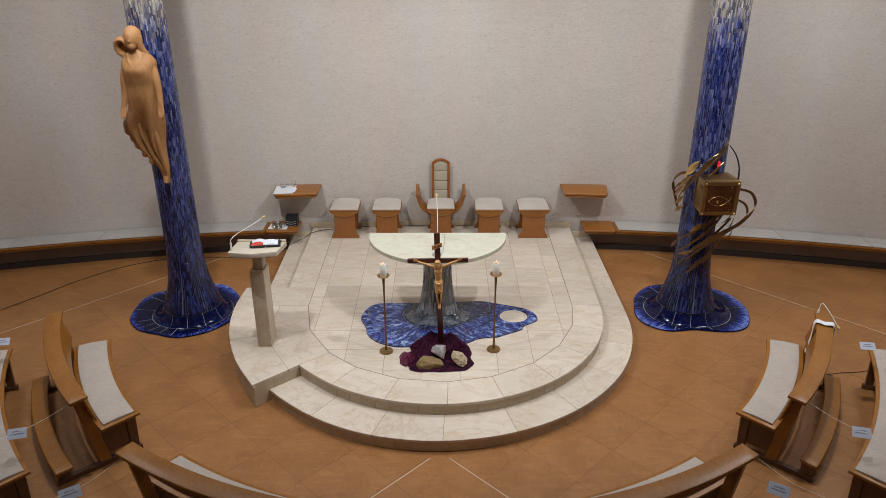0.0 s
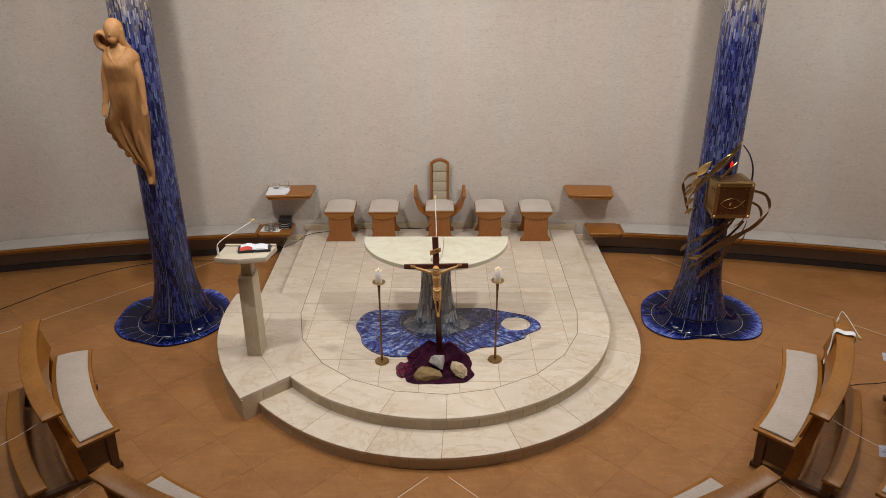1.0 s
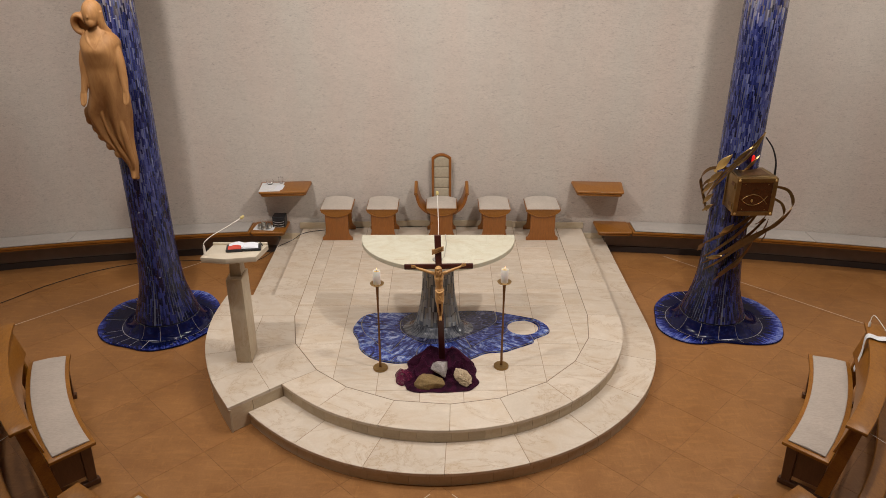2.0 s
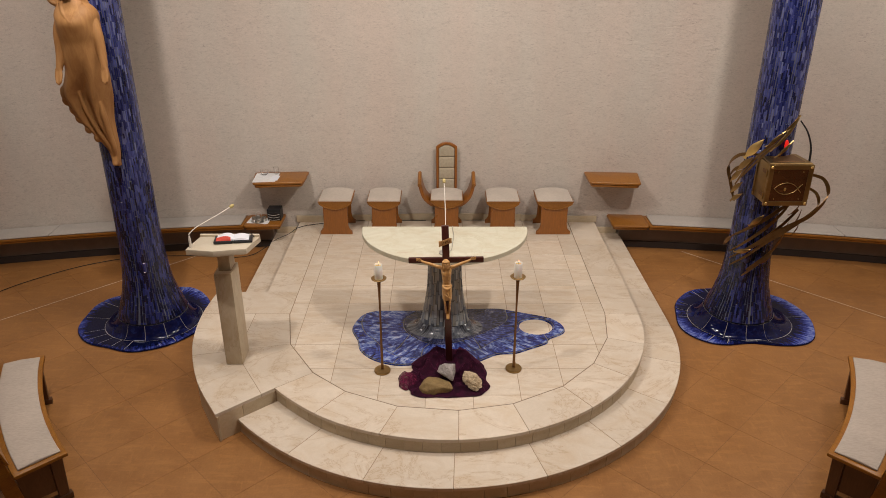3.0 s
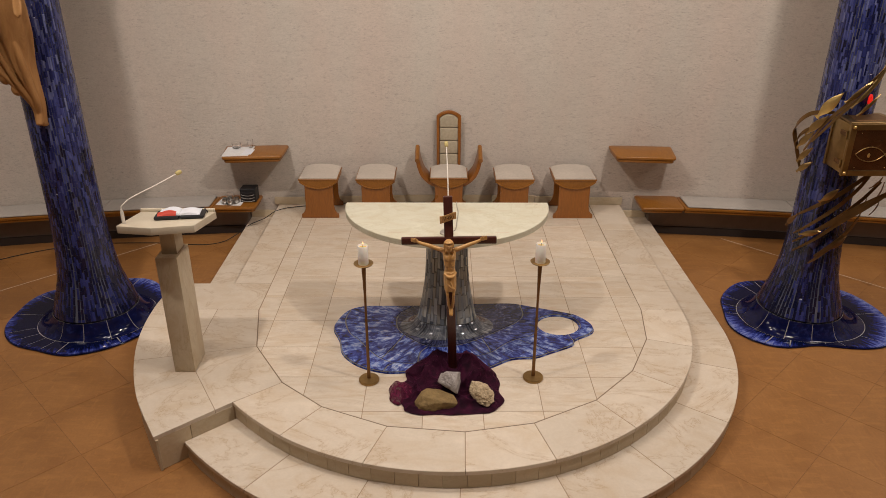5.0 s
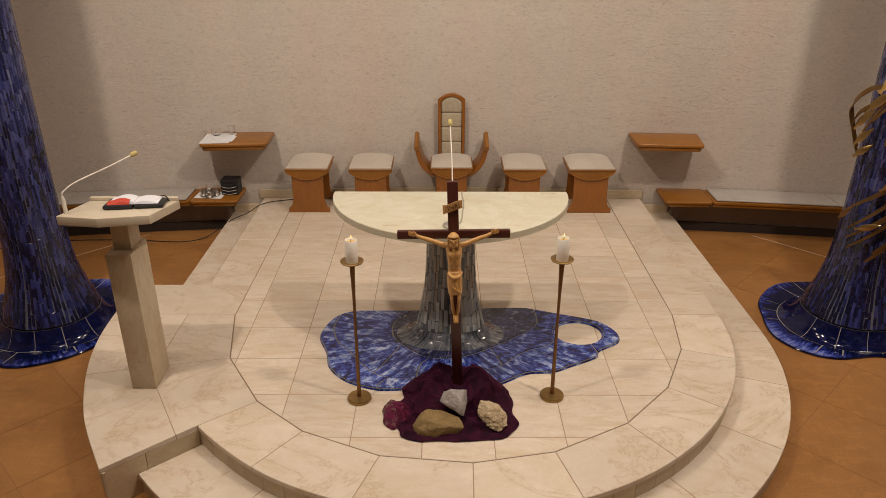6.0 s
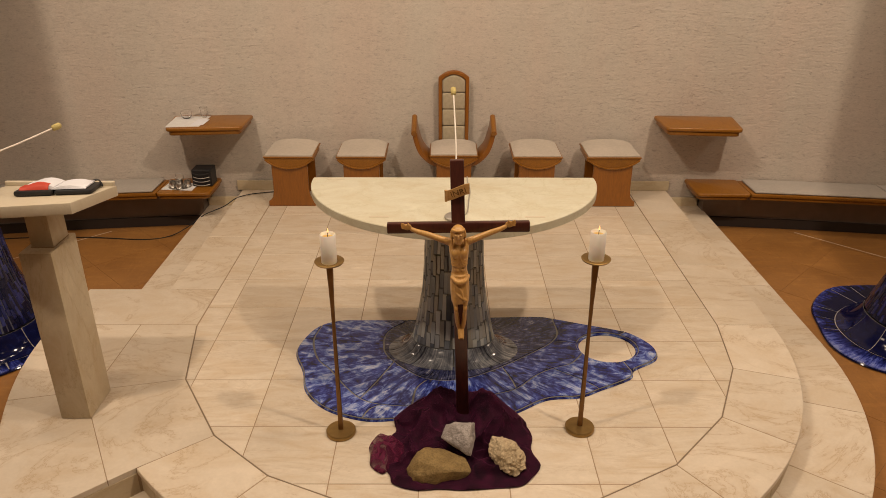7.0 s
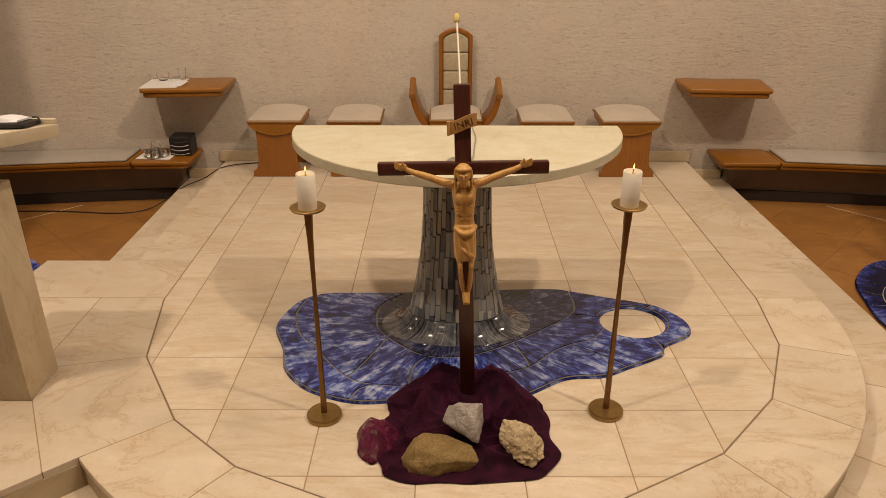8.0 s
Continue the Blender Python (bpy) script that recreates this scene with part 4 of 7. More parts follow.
def build_pool():
    pool = thing("ceramic_pool", "blue glazed ceramic pool shape spreading round the altar stem", "floor inlay", (0, 8.3, Z2))
    from mathutils import geometry
    out = [tuple(p[:2]) for p in spline([(x, y, 0) for x, y in POOL], 6, True)]
    if area_of(out) < 0:
        out = out[::-1]
    hole = [(HOLE[0] + HOLE[2] * math.cos(a), HOLE[1] + HOLE[3] * math.sin(a)) for a in np.linspace(0, 2 * math.pi, 41)[:-1]]

    def plate(outer, holes, z0, z1, edge):
        """An extruded plate, its rim sloping in by edge."""
        bm = bm_new()
        loops = [outer] + holes
        flat, tops, lows = [], [], []
        for li, loop in enumerate(loops):
            n = len(loop)
            for i, p in enumerate(loop):
                t = (Vector(loop[(i + 1) % n]) - Vector(loop[i - 1])).normalized()
                inn = Vector((-t.y, t.x)) * (edge if li == 0 else -edge)
                tops.append(bm.verts.new((p[0] + inn.x, p[1] + inn.y, z1)))
                lows.append(bm.verts.new((p[0], p[1], z0)))
        tess = geometry.tessellate_polygon([[Vector((v.co.x, v.co.y, 0)) for v in tops[:len(outer)]]] + [[Vector((v.co.x, v.co.y, 0)) for v in tops[len(outer):]]] if holes else [[Vector((v.co.x, v.co.y, 0)) for v in tops]])
        for tri in tess:
            try:
                bm.faces.new([tops[i] for i in tri])
            except ValueError:
                pass
        s = 0
        for loop in loops:
            n = len(loop)
            for i in range(n):
                j = (i + 1) % n
                bm.faces.new((lows[s + i], lows[s + j], tops[s + j], tops[s + i]))
            s += n
        return bm

    part("base_plate", plate(out, [hole], Z2 + 0.002, Z2 + 0.011, 0.003), POOL_BLUE, pool, "dark blue glazed rim")
    inner_out = shrink(out, 0.005)
    big = [(HOLE[0] + (HOLE[2] + 0.014) * math.cos(a), HOLE[1] + (HOLE[3] + 0.014) * math.sin(a)) for a in np.linspace(0, 2 * math.pi, 41)[:-1]]
    part("seam_bed", plate(inner_out, [big], Z2 + 0.0145, Z2 + 0.0175, 0.002), POOL_SEAM, pool, "grey seams")
    def seam(points, k=5):
        return [Vector(p[:2]) for p in spline([(x, y, 0) for x, y in points], k)]

    def near(loop, p):
        return min(range(len(loop)), key=lambda i: (loop[i] - p).length)

    def split(loop, line):
        """Cut an outline in two along a line between two of its corners."""
        i, j = near(loop, line[0]), near(loop, line[-1])
        if i > j:
            i, j, line = j, i, line[::-1]
        return loop[i:j + 1] + line[1:-1][::-1], loop[j:] + loop[:i + 1] + line[1:-1]

    def cut(pieces, line):
        """Split the piece whose inside holds the line's middle."""
        m = line[len(line) // 2]
        for k, (loop, kind) in enumerate(pieces):
            if inside(loop, m):
                a, b = split(loop, line)
                pieces[k:k + 1] = [(a, kind), (b, kind)]
                return

    def inside(loop, p):
        hit = False
        for i in range(len(loop)):
            a, b = loop[i - 1], loop[i]
            if (a.y > p.y) != (b.y > p.y) and p.x < (b.x - a.x) * (p.y - a.y) / (b.y - a.y) + a.x:
                hit = not hit
        return hit

    rim = []
    for i, p in enumerate(inner_out):
        p, q = Vector(p), Vector(inner_out[(i + 1) % len(inner_out)])
        k = max(1, int((q - p).length / 0.012))
        rim += [p.lerp(q, j / k) for j in range(k)]
    ring = [Vector((HOLE[0] + (HOLE[2] + 0.014) * math.cos(a), HOLE[1] + (HOLE[3] + 0.014) * math.sin(a))) for a in np.linspace(0, 2 * math.pi, 73)[:-1]]
    # the nose beyond the round opening and the rest, both simple outlines
    i1, i2 = near(rim, Vector((1.142, 8.6))), near(rim, Vector((1.066, 8.109)))
    h1, h2 = near(ring, Vector((1.081, 8.54))), near(ring, Vector((1.041, 8.213)))

    def run(loop, i, j, step):
        got = [loop[i]]
        while i != j:
            i = (i + step) % len(loop)
            got.append(loop[i])
        return got

    nose = run(rim, i2, i1, 1) + run(ring, h1, h2, -1)
    rest = run(rim, i1, i2, 1) + run(ring, h2, h1, -1)
    pieces = [(nose, "blue"), (rest, "blue")]
    outer = seam([(0.785, 8.31), (0.70, 8.2), (0.576, 8.144), (0.469, 8.072), (0.336, 7.935), (0.185, 7.869), (0.0, 7.80), (-0.251, 7.762), (-0.466, 7.78), (-0.581, 7.834), (-0.69, 7.965), (-0.79, 8.122), (-0.892, 8.252), (-0.952, 8.475), (-0.92, 8.66)])
    loop_a = seam([(0.655, 8.745), (0.665, 8.567), (0.602, 8.438), (0.438, 8.295), (0.265, 8.162), (0.083, 8.053), (-0.071, 8.015), (-0.204, 8.035), (-0.303, 8.105), (-0.407, 8.216), (-0.478, 8.352), (-0.474, 8.563), (-0.343, 8.72)])
    cut(pieces, outer)
    cut(pieces, loop_a)
    for points in ([(0.784, 8.43), (0.70, 8.455), (0.62, 8.467)], [(-0.185, 8.035), (-0.258, 7.933), (-0.278, 7.762)], [(0.265, 8.162), (0.31, 8.04), (0.336, 7.935)], [(-0.449, 7.779), (-0.516, 7.736), (-0.55, 7.66)],
                   [(0.576, 8.144), (0.73, 8.031), (0.82, 7.945)], [(-0.478, 8.352), (-0.28, 8.36), (0.0, 8.45), (0.1, 8.76)], [(-0.581, 7.834), (-0.50, 8.0), (-0.407, 8.216)]):
        cut(pieces, seam(points, 6))
    for loop, kind in pieces:
        pts = [tuple(p) for p in loop]
        if area_of(pts) < 0:
            pts = pts[::-1]
        mx, my = sum(p[0] for p in pts) / len(pts), sum(p[1] for p in pts) / len(pts)
        grey = all(abs(p[0] - 0.09) < 0.62 for p in pts) and my > 8.15
        mat = POOL_DARK if grey else POOL_MID if 0.3 < mx < 0.85 and my > 8.0 else POOL_BLUE
        part("ceramic_piece", plate(shrink(pts, 0.002), [], Z2 + 0.007, Z2 + 0.0225, 0.005), mat, pool)


def build_stool(x0, x1):
    w = x1 - x0
    xm = 0.5 * (x0 + x1)
    y0, y1 = 10.925, 11.385
    st = thing("stool", "beech wood server's stool with pale wool cushion against the plaster wall", "stool", (xm, 11.2, Z2), "stools beside the presider's chair")
    bowl_front(st, xm, w, y0, y1)
    return st


def bowl_front(st, xm, w, y0, y1, ztop=0.812):
    """Cushion, seat board, bowed apron and two waisted end boards."""
    bm = bm_new()
    nx, ny = 10, 8
    grid = []
    for j in range(ny + 1):
        row = []
        for i in range(nx + 1):
            u, v = i / nx * 2 - 1, j / ny * 2 - 1
            lift = (1 - abs(u) ** 2.4) * min(1, (v + 1) / 1.3)
            row.append(bm.verts.new((xm + u * (w / 2 - 0.012), (y0 + y1) / 2 + v * ((y1 - y0) / 2 - 0.01), ztop + 0.008 + 0.038 * lift ** 0.8)))
        grid.append(row)
    for j in range(ny):
        for i in range(nx):
            bm.faces.new((grid[j][i], grid[j][i + 1], grid[j + 1][i + 1], grid[j + 1][i]))
    rim = [grid[0][i] for i in range(nx + 1)] + [grid[j][nx] for j in range(1, ny + 1)] + [grid[ny][i] for i in range(nx - 1, -1, -1)] + [grid[j][0] for j in range(ny - 1, 0, -1)]
    low = [bm.verts.new((v.co.x, v.co.y, ztop - 0.004)) for v in rim]
    for i in range(len(rim)):
        j = (i + 1) % len(rim)
        bm.faces.new((rim[i], low[i], low[j], rim[j]))
    bm.faces.new(low)
    part("cushion", bm, CUSHION, st, "pale oatmeal wool cushion", 60)
    part("seat_board", box(xm - w / 2, xm + w / 2, y0 - 0.004, y1 + 0.004, ztop - 0.016, ztop - 0.003, 0.004), OAK, st)
    for yy in (y0 + 0.005, y1 - 0.04):
        pts = [(-w / 2 + 0.004, ztop - 0.0175)]
        for i in range(13):
            a = math.pi * i / 12
            pts.append((-(w / 2 - 0.004) * math.cos(a), ztop - 0.019 - 0.098 * math.sin(a) ** 1.6))
        pts.append((w / 2 - 0.004, ztop - 0.0175))
        part("apron", upright(pts, xm, yy, yy + 0.035, 0.006), OAK, st)
        rib = spline([(xm + x, yy - 0.004, z) for x, z in pts[2:-2]], 2)
        part("bowed_moulding", sweep(rib, lambda i, u: circle(0.008, 6), None, (0, 1, 0)), OAK, st, "", 60)
        hw = w * 0.36
        prof = [(-hw - 0.055, Z2 + 0.002), (-hw - 0.055, Z2 + 0.05), (-hw - 0.03, Z2 + 0.066), (-hw - 0.01, Z2 + 0.1), (-hw, Z2 + 0.16), (-hw, ztop - 0.06)]
        prof = prof + [(-x, z) for x, z in prof[::-1]]
        part("end_board", upright(prof, xm, yy + 0.008, yy + 0.038, 0.004), OAK_UP, st)
    for sx in (-1, 1):
        x0, x1 = sorted((xm + sx * (w / 2 - 0.03), xm + sx * (w / 2 - 0.006)))
        part("side_rail", box(x0, x1, y0 + 0.042, y1 - 0.042, ztop - 0.06, ztop - 0.0165, 0.005), OAK, st)
    part("stretcher", box(xm - 0.025, xm + 0.025, y0 + 0.04, y1 - 0.04, Z2 + 0.1, Z2 + 0.16, 0.004), OAK, st)


def upright(pts, xm, y0, y1, bevel=0.0):
    """A board on an outline of (x, z), between y0 and y1."""
    bm = bm_new()
    a = [bm.verts.new((xm + x, y0, z)) for x, z in pts]
    b = [bm.verts.new((xm + x, y1, z)) for x, z in pts]
    bm.faces.new(a)
    bm.faces.new(b[::-1])
    n = len(pts)
    for i in range(n):
        bm.faces.new((a[i], b[i], b[(i + 1) % n], a[(i + 1) % n]))
    if bevel:
        soften(bm, bevel, 40, 1)
    return bm


def build_chair():
    ch = thing("presider_chair", "beech presider's chair with curved arms and tall padded back", "chair", (0.0, 11.2, Z2))
    bowl_front(ch, 0.0, 0.46, 10.97, 11.38)
    for s in (-1, 1):
        path = spline([(s * 0.05, 0, 0.66), (s * 0.2, 0, 0.70), (s * 0.305, 0, 0.79), (s * 0.355, 0, 0.90), (s * 0.378, 0, 1.01)], 6)
        bm = bm_new()
        rings = []
        for i, p in enumerate(path):
            u = i / (len(path) - 1)
            d = (path[min(i + 1, len(path) - 1)] - path[max(i - 1, 0)]).normalized()
            nrm = Vector((-d.z, 0, d.x)) * 0.022
            yf, yb = 11.07 + 0.06 * u, 11.38
            back_lift = 0.06 * u * u
            rings.append([bm.verts.new((p.x + k * nrm.x, y, p.z + k * nrm.z + (back_lift if y > 11.2 else -0.02 * u))) for k, y in ((-1, yf), (1, yf), (1, yb), (-1, yb))])
        for a, b in zip(rings, rings[1:]):
            for i in range(4):
                bm.faces.new((a[i], a[(i + 1) % 4], b[(i + 1) % 4], b[i]))
        bm.faces.new(rings[0][::-1])
        bm.faces.new(rings[-1])
        soften(bm, 0.006, 50, 2)
        part("arm", bm, OAK_UP, ch, "", 45)
        part("arm_roll", tube([(s * 0.38, 11.10, 0.985), (s * 0.381, 11.25, 1.03), (s * 0.381, 11.39, 1.075)], 0.027, 12, 4), OAK, ch, "", 60)
    # tall back: an arched frame and four pads
    w0, w1, z0 = 0.148, 0.111, 0.74

    def arch(w, top, rise):
        return [(-w, z0)] + [(w * u, top + rise * (1 - u * u)) for u in np.linspace(-1, 1, 15)] + [(w, z0)]

    outer, inner = arch(w0, 1.456, 0.066), arch(w1, 1.43, 0.052)
    bm = bm_new()
    for y in (11.395, 11.43):
        a = [bm.verts.new((x, y, z)) for x, z in outer]
        b = [bm.verts.new((x, y, z)) for x, z in inner]
        for i in range(len(a) - 1):
            bm.faces.new((a[i], a[i + 1], b[i + 1], b[i]))
    bm.verts.ensure_lookup_table()
    n = len(outer)
    for off in (0, n):
        for i in range(n - 1):
            bm.faces.new((bm.verts[off + i], bm.verts[off + i + 1], bm.verts[2 * n + off + i + 1], bm.verts[2 * n + off + i]))
    for i in (0, n - 1):
        bm.faces.new((bm.verts[i], bm.verts[n + i], bm.verts[3 * n + i], bm.verts[2 * n + i]))
    part("back_frame", soften(bm, 0.005, 50, 1), OAK_UP, ch, "", 45)
    part("back_panel", upright(arch(w1 + 0.004, 1.43, 0.052), 0.0, 11.422, 11.431), BACK_WOOL, ch)
    edges = [0.75, 0.983, 1.148, 1.311, 1.425]
    for k, (za, zb) in enumerate(zip(edges, edges[1:])):
        bw = w1 - 0.001
        pts = [(-bw, za + 0.002), (-bw, zb - 0.002), (bw, zb - 0.002), (bw, za + 0.002)]
        if k == 3:
            pts[1:3] = [(bw * u, zb + 0.05 * (1 - u * u)) for u in np.linspace(-1, 1, 13)]
        bm = upright(pts[::-1], 0.0, 11.383, 11.4215)
        soften(bm, 0.016, 40, 4)
        part("back_pad", bm, BACK_WOOL, ch, "greyish beige padded field", 60)


# ---- wall benches, shelves ----
def build_wall_bench(side):
    b = thing("wall_bench", "long curved beech wall bench with pale wool cushion", "bench", (side * 6.0, wall_y(6.0) - 0.26, 0.2), "wall benches")
    xs = [side * (2.866 + 6.33 * i / 30) for i in range(31)]

    def strip(front, back, z0, z1, bevel=0.0):
        pts = [(x, wall_y(x) - front) for x in xs] + [(x, wall_y(x) - back) for x in xs[::-1]]
        bm = prism(pts, z0, z1)
        return soften(bm, bevel, 50, 2) if bevel else bm

    part("seat_board", strip(0.402, 0.005, 0.407, 0.437, 0.006), OAK, b, "", 40)
    part("front_rail", strip(0.39, 0.36, 0.376, 0.406, 0.004), OAK, b, "", 40)
    for i in range(5):
        xs = [side * (2.9 + 1.262 * i + 1.256 * k / 10) for k in range(11)]
        part("cushion", strip(0.385, 0.015, 0.438, 0.463, 0.012), BENCH_WOOL_SHADE, b, "", 50)
    for x in (3.6, 5.2, 6.8, 8.4):
        y = wall_y(x)
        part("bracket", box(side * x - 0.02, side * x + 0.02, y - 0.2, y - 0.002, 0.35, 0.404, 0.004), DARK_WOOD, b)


def build_end_table(side):
    t = thing("bench_end_table", "low beech wall table at the end of the bench", "side table", (side * 2.6, 11.1, 0.3), "low wall tables")
    pts = [(side * 2.345, 10.95), (side * 2.862, 10.93), (side * 2.862, 11.37), (side * 2.34, 11.395)]
    if side < 0:
        pts = pts[::-1]
    part("tabletop", soften(prism(round_corners(pts), 0.405, 0.442), 0.013, 50, 3), OAK, t, "", 45)
    inner = [(Vector((side * 2.6, 11.15)) + (Vector(p) - Vector((side * 2.6, 11.15))) * 0.93) for p in pts]
    part("rim_board", soften(prism(round_corners([tuple(p) for p in inner]), 0.375, 0.404), 0.004, 50, 1), OAK, t, "", 45)
    part("bracket", box(side * 2.6 - 0.1, side * 2.6 + 0.1, wall_y(2.6) - 0.05, wall_y(2.6) - 0.002, 0.33, 0.374, 0.004), DARK_WOOD, t)


def build_shelf(side):
    s = thing("wall_shelf", "thick beech credence shelf fixed to the plaster wall", "shelf", (side * 2.33, 11.15, 1.0), "credence shelves")
    pts = [(side * 1.97, 10.96), (side * 2.66, 10.90), (side * 2.72, 11.365), (side * 1.96, 11.415)]
    if side < 0:
        pts = pts[::-1]
    part("shelf_board", soften(prism(round_corners(pts), 1.05, 1.088), 0.013, 50, 3), OAK, s, "", 45)
    mid = Vector((side * 2.33, 11.18))
    inner = [tuple(mid + (Vector(p) - mid) * 0.94) for p in pts]
    part("rim_board", soften(prism(round_corners(inner), 1.012, 1.049), 0.005, 50, 1), OAK, s, "", 45)


# ---- reading desk ----
def desk_z(x, y):
    return 1.558 + (8.04 - y) * 0.17


def build_ambo():
    a = thing("ambo", "cream marble reading desk on a slim square pillar", "lectern", (-2.15, 7.8, Z2))
    part("pillar", box(-2.235, -2.07, 7.665, 7.935, Z2 + 0.001, 1.33, 0.004), PILLAR_MARBLE, a, "brownish veined marble", 30)
    part("neck", box(-2.205, -2.09, 7.74, 7.90, 1.331, 1.53, 0.003), PILLAR_MARBLE, a, "", 30)
    part("neck_ring", box(-2.207, -2.088, 7.738, 7.902, 1.3305, 1.3335), JOINT, a)
    pts = [(-2.42, 7.55), (-2.15, 7.485), (-1.87, 7.58), (-1.852, 8.045), (-2.437, 8.045)]
    bm = bm_new()
    low = [bm.verts.new((x, y, desk_z(x, y) - 0.058)) for x, y in pts]
    high = [bm.verts.new((x, y, desk_z(x, y))) for x, y in pts]
    bm.faces.new(low[::-1])
    bm.faces.new(high)
    for i in range(5):
        bm.faces.new((low[i], low[(i + 1) % 5], high[(i + 1) % 5], high[i]))
    part("desk_top", soften(bm, 0.004, 30, 2), DESK_MARBLE, a, "five-sided sloping marble top", 30)
    part("book_ledge", box(-2.435, -1.856, 8.02, 8.045, 1.562, 1.585, 0.003), DESK_MARBLE, a)


def build_book():
    b = thing("open_book", "open lectionary with black leather cover and red marker on the desk", "book", (-2.06, 7.88, 1.585))
    rot = Matrix.Translation((-2.065, 7.87, desk_z(0, 7.87))) @ Matrix.Rotation(-0.168, 4, "X") @ Matrix.Rotation(0.22, 4, "Z")

    def put(name, bm, mat, label="", smooth=40):
        bm.transform(rot)
        return part(name, bm, mat, b, label, smooth)

    def swell(u, s):
        """Height of the page surface from the spine (0) to the fore edge (1)."""
        return 0.028 + 0.03 * math.sin(min(1, u * 1.1) * math.pi * 0.72 + 0.45) * (1.0 if s < 0 else 0.62)

    rng = random.Random(8)
    for s in (-1, 1):
        bm = box(0.004, 0.178, -0.126, 0.126, 0.004, 0.027, 0.009)
        for v in bm.verts:
            v.co.x *= s
            v.co.z += 0.003 * math.sin(v.co.y * 31 + s) * (v.co.z > 0.012)
            v.co.y += 0.004 * math.sin(v.co.x * 40)
        if s < 0:
            bmesh.ops.reverse_faces(bm, faces=bm.faces)
        put("cover", bm, BLACK, "thick padded black leather cover")
        bm = bm_new()
        rows = []
        for i in range(13):
            u = i / 12
            x, z = s * 0.148 * u, swell(u, s)
            slant = 0.006 * u + rng.uniform(-0.0015, 0.0015)
            rows.append([bm.verts.new((x, -0.1 + slant, z)), bm.verts.new((x, 0.105 - slant, z)), bm.verts.new((x, 0.107, 0.0285)), bm.verts.new((x, -0.102, 0.0285))])
        for p, q in zip(rows, rows[1:]):
            for k in range(4):
                bm.faces.new((p[k], p[(k + 1) % 4], q[(k + 1) % 4], q[k]))
        bm.faces.new(rows[0])
        bm.faces.new(rows[-1][::-1])
        bmesh.ops.recalc_face_normals(bm, faces=bm.faces)
        put("page_block", bm, PAPER, "", 50)
    # marker sheet draped over the near corner of the thick page block
    bm = bm_new()
    rows = []
    for i in range(11):
        u = 0.14 + 0.9 * i / 10
        x, top = -0.148 * u, swell(min(u, 1), -1) + 0.0025
        far = -0.06 + 0.05 * (u - 0.14)
        rows.append([bm.verts.new((x, y, z)) for y, z in ((-0.115, 0.031), (-0.111, 0.5 * (top + 0.034)), (-0.103, top - 0.003), (-0.094, top), (far, top))])
    for p, q in zip(rows, rows[1:]):
        for k in range(4):
            bm.faces.new((p[k], q[k], q[k + 1], p[k + 1]))
    put("marker_sheet", bm, RED, "orange red marker sheet", 60)
    bm = tube([(0.12, 0.12, 0.03), (0.15, 0.15, 0.03), (0.175, 0.11, 0.02), (0.19, 0.06, 0.012)], 0.005, 6)
    put("zip_pull", bm, BLACK)


def build_microphone(name_label, foot, points, head, foot_h=0.07, foam=FOAM, disc=0.0):
    m = thing("microphone", name_label, "microphone", foot, "gooseneck microphones")
    f = Vector(foot)
    if disc:
        part("base_disc", lathe([(0, 0.002), (disc, 0.002), (disc, 0.012), (disc * 0.8, 0.02), (0, 0.022)], foot, 24), GREY_METAL, m, "", 40)
    part("foot", lathe([(0, 0.001), (0.0125, 0.001), (0.0125, foot_h * 0.78), (0.006, foot_h), (0, foot_h)], foot, 14), CORD, m, "", 40)
    part("gooseneck", tube([(f.x, f.y, f.z + foot_h)] + points + [head], 0.0045, 8, 6), CORD, m, "", 80)
    h = Vector(head)
    d = (h - Vector(points[-1])).normalized()
    bm = bm_new()
    path = [h - d * 0.008, h - d * 0.002, h + d * 0.016, h + d * 0.036, h + d * 0.042]
    sweep(path, lambda i, u: circle((0.009, 0.015, 0.017, 0.015, 0.007)[i], 12), bm, (0.3, 1, 0.2))
    part("foam_head", bm, foam, m, "yellowish foam windshield", 60)
    return m


# ---- crucifix ----
CROSS_M = Matrix.Translation((0.011, 7.655, Z2)) @ Matrix.Rotation(radians(-2.6), 4, "X") @ Matrix.Rotation(radians(-1.8), 4, "Y") @ Matrix.Diagonal((1, 1, 1.024, 1))


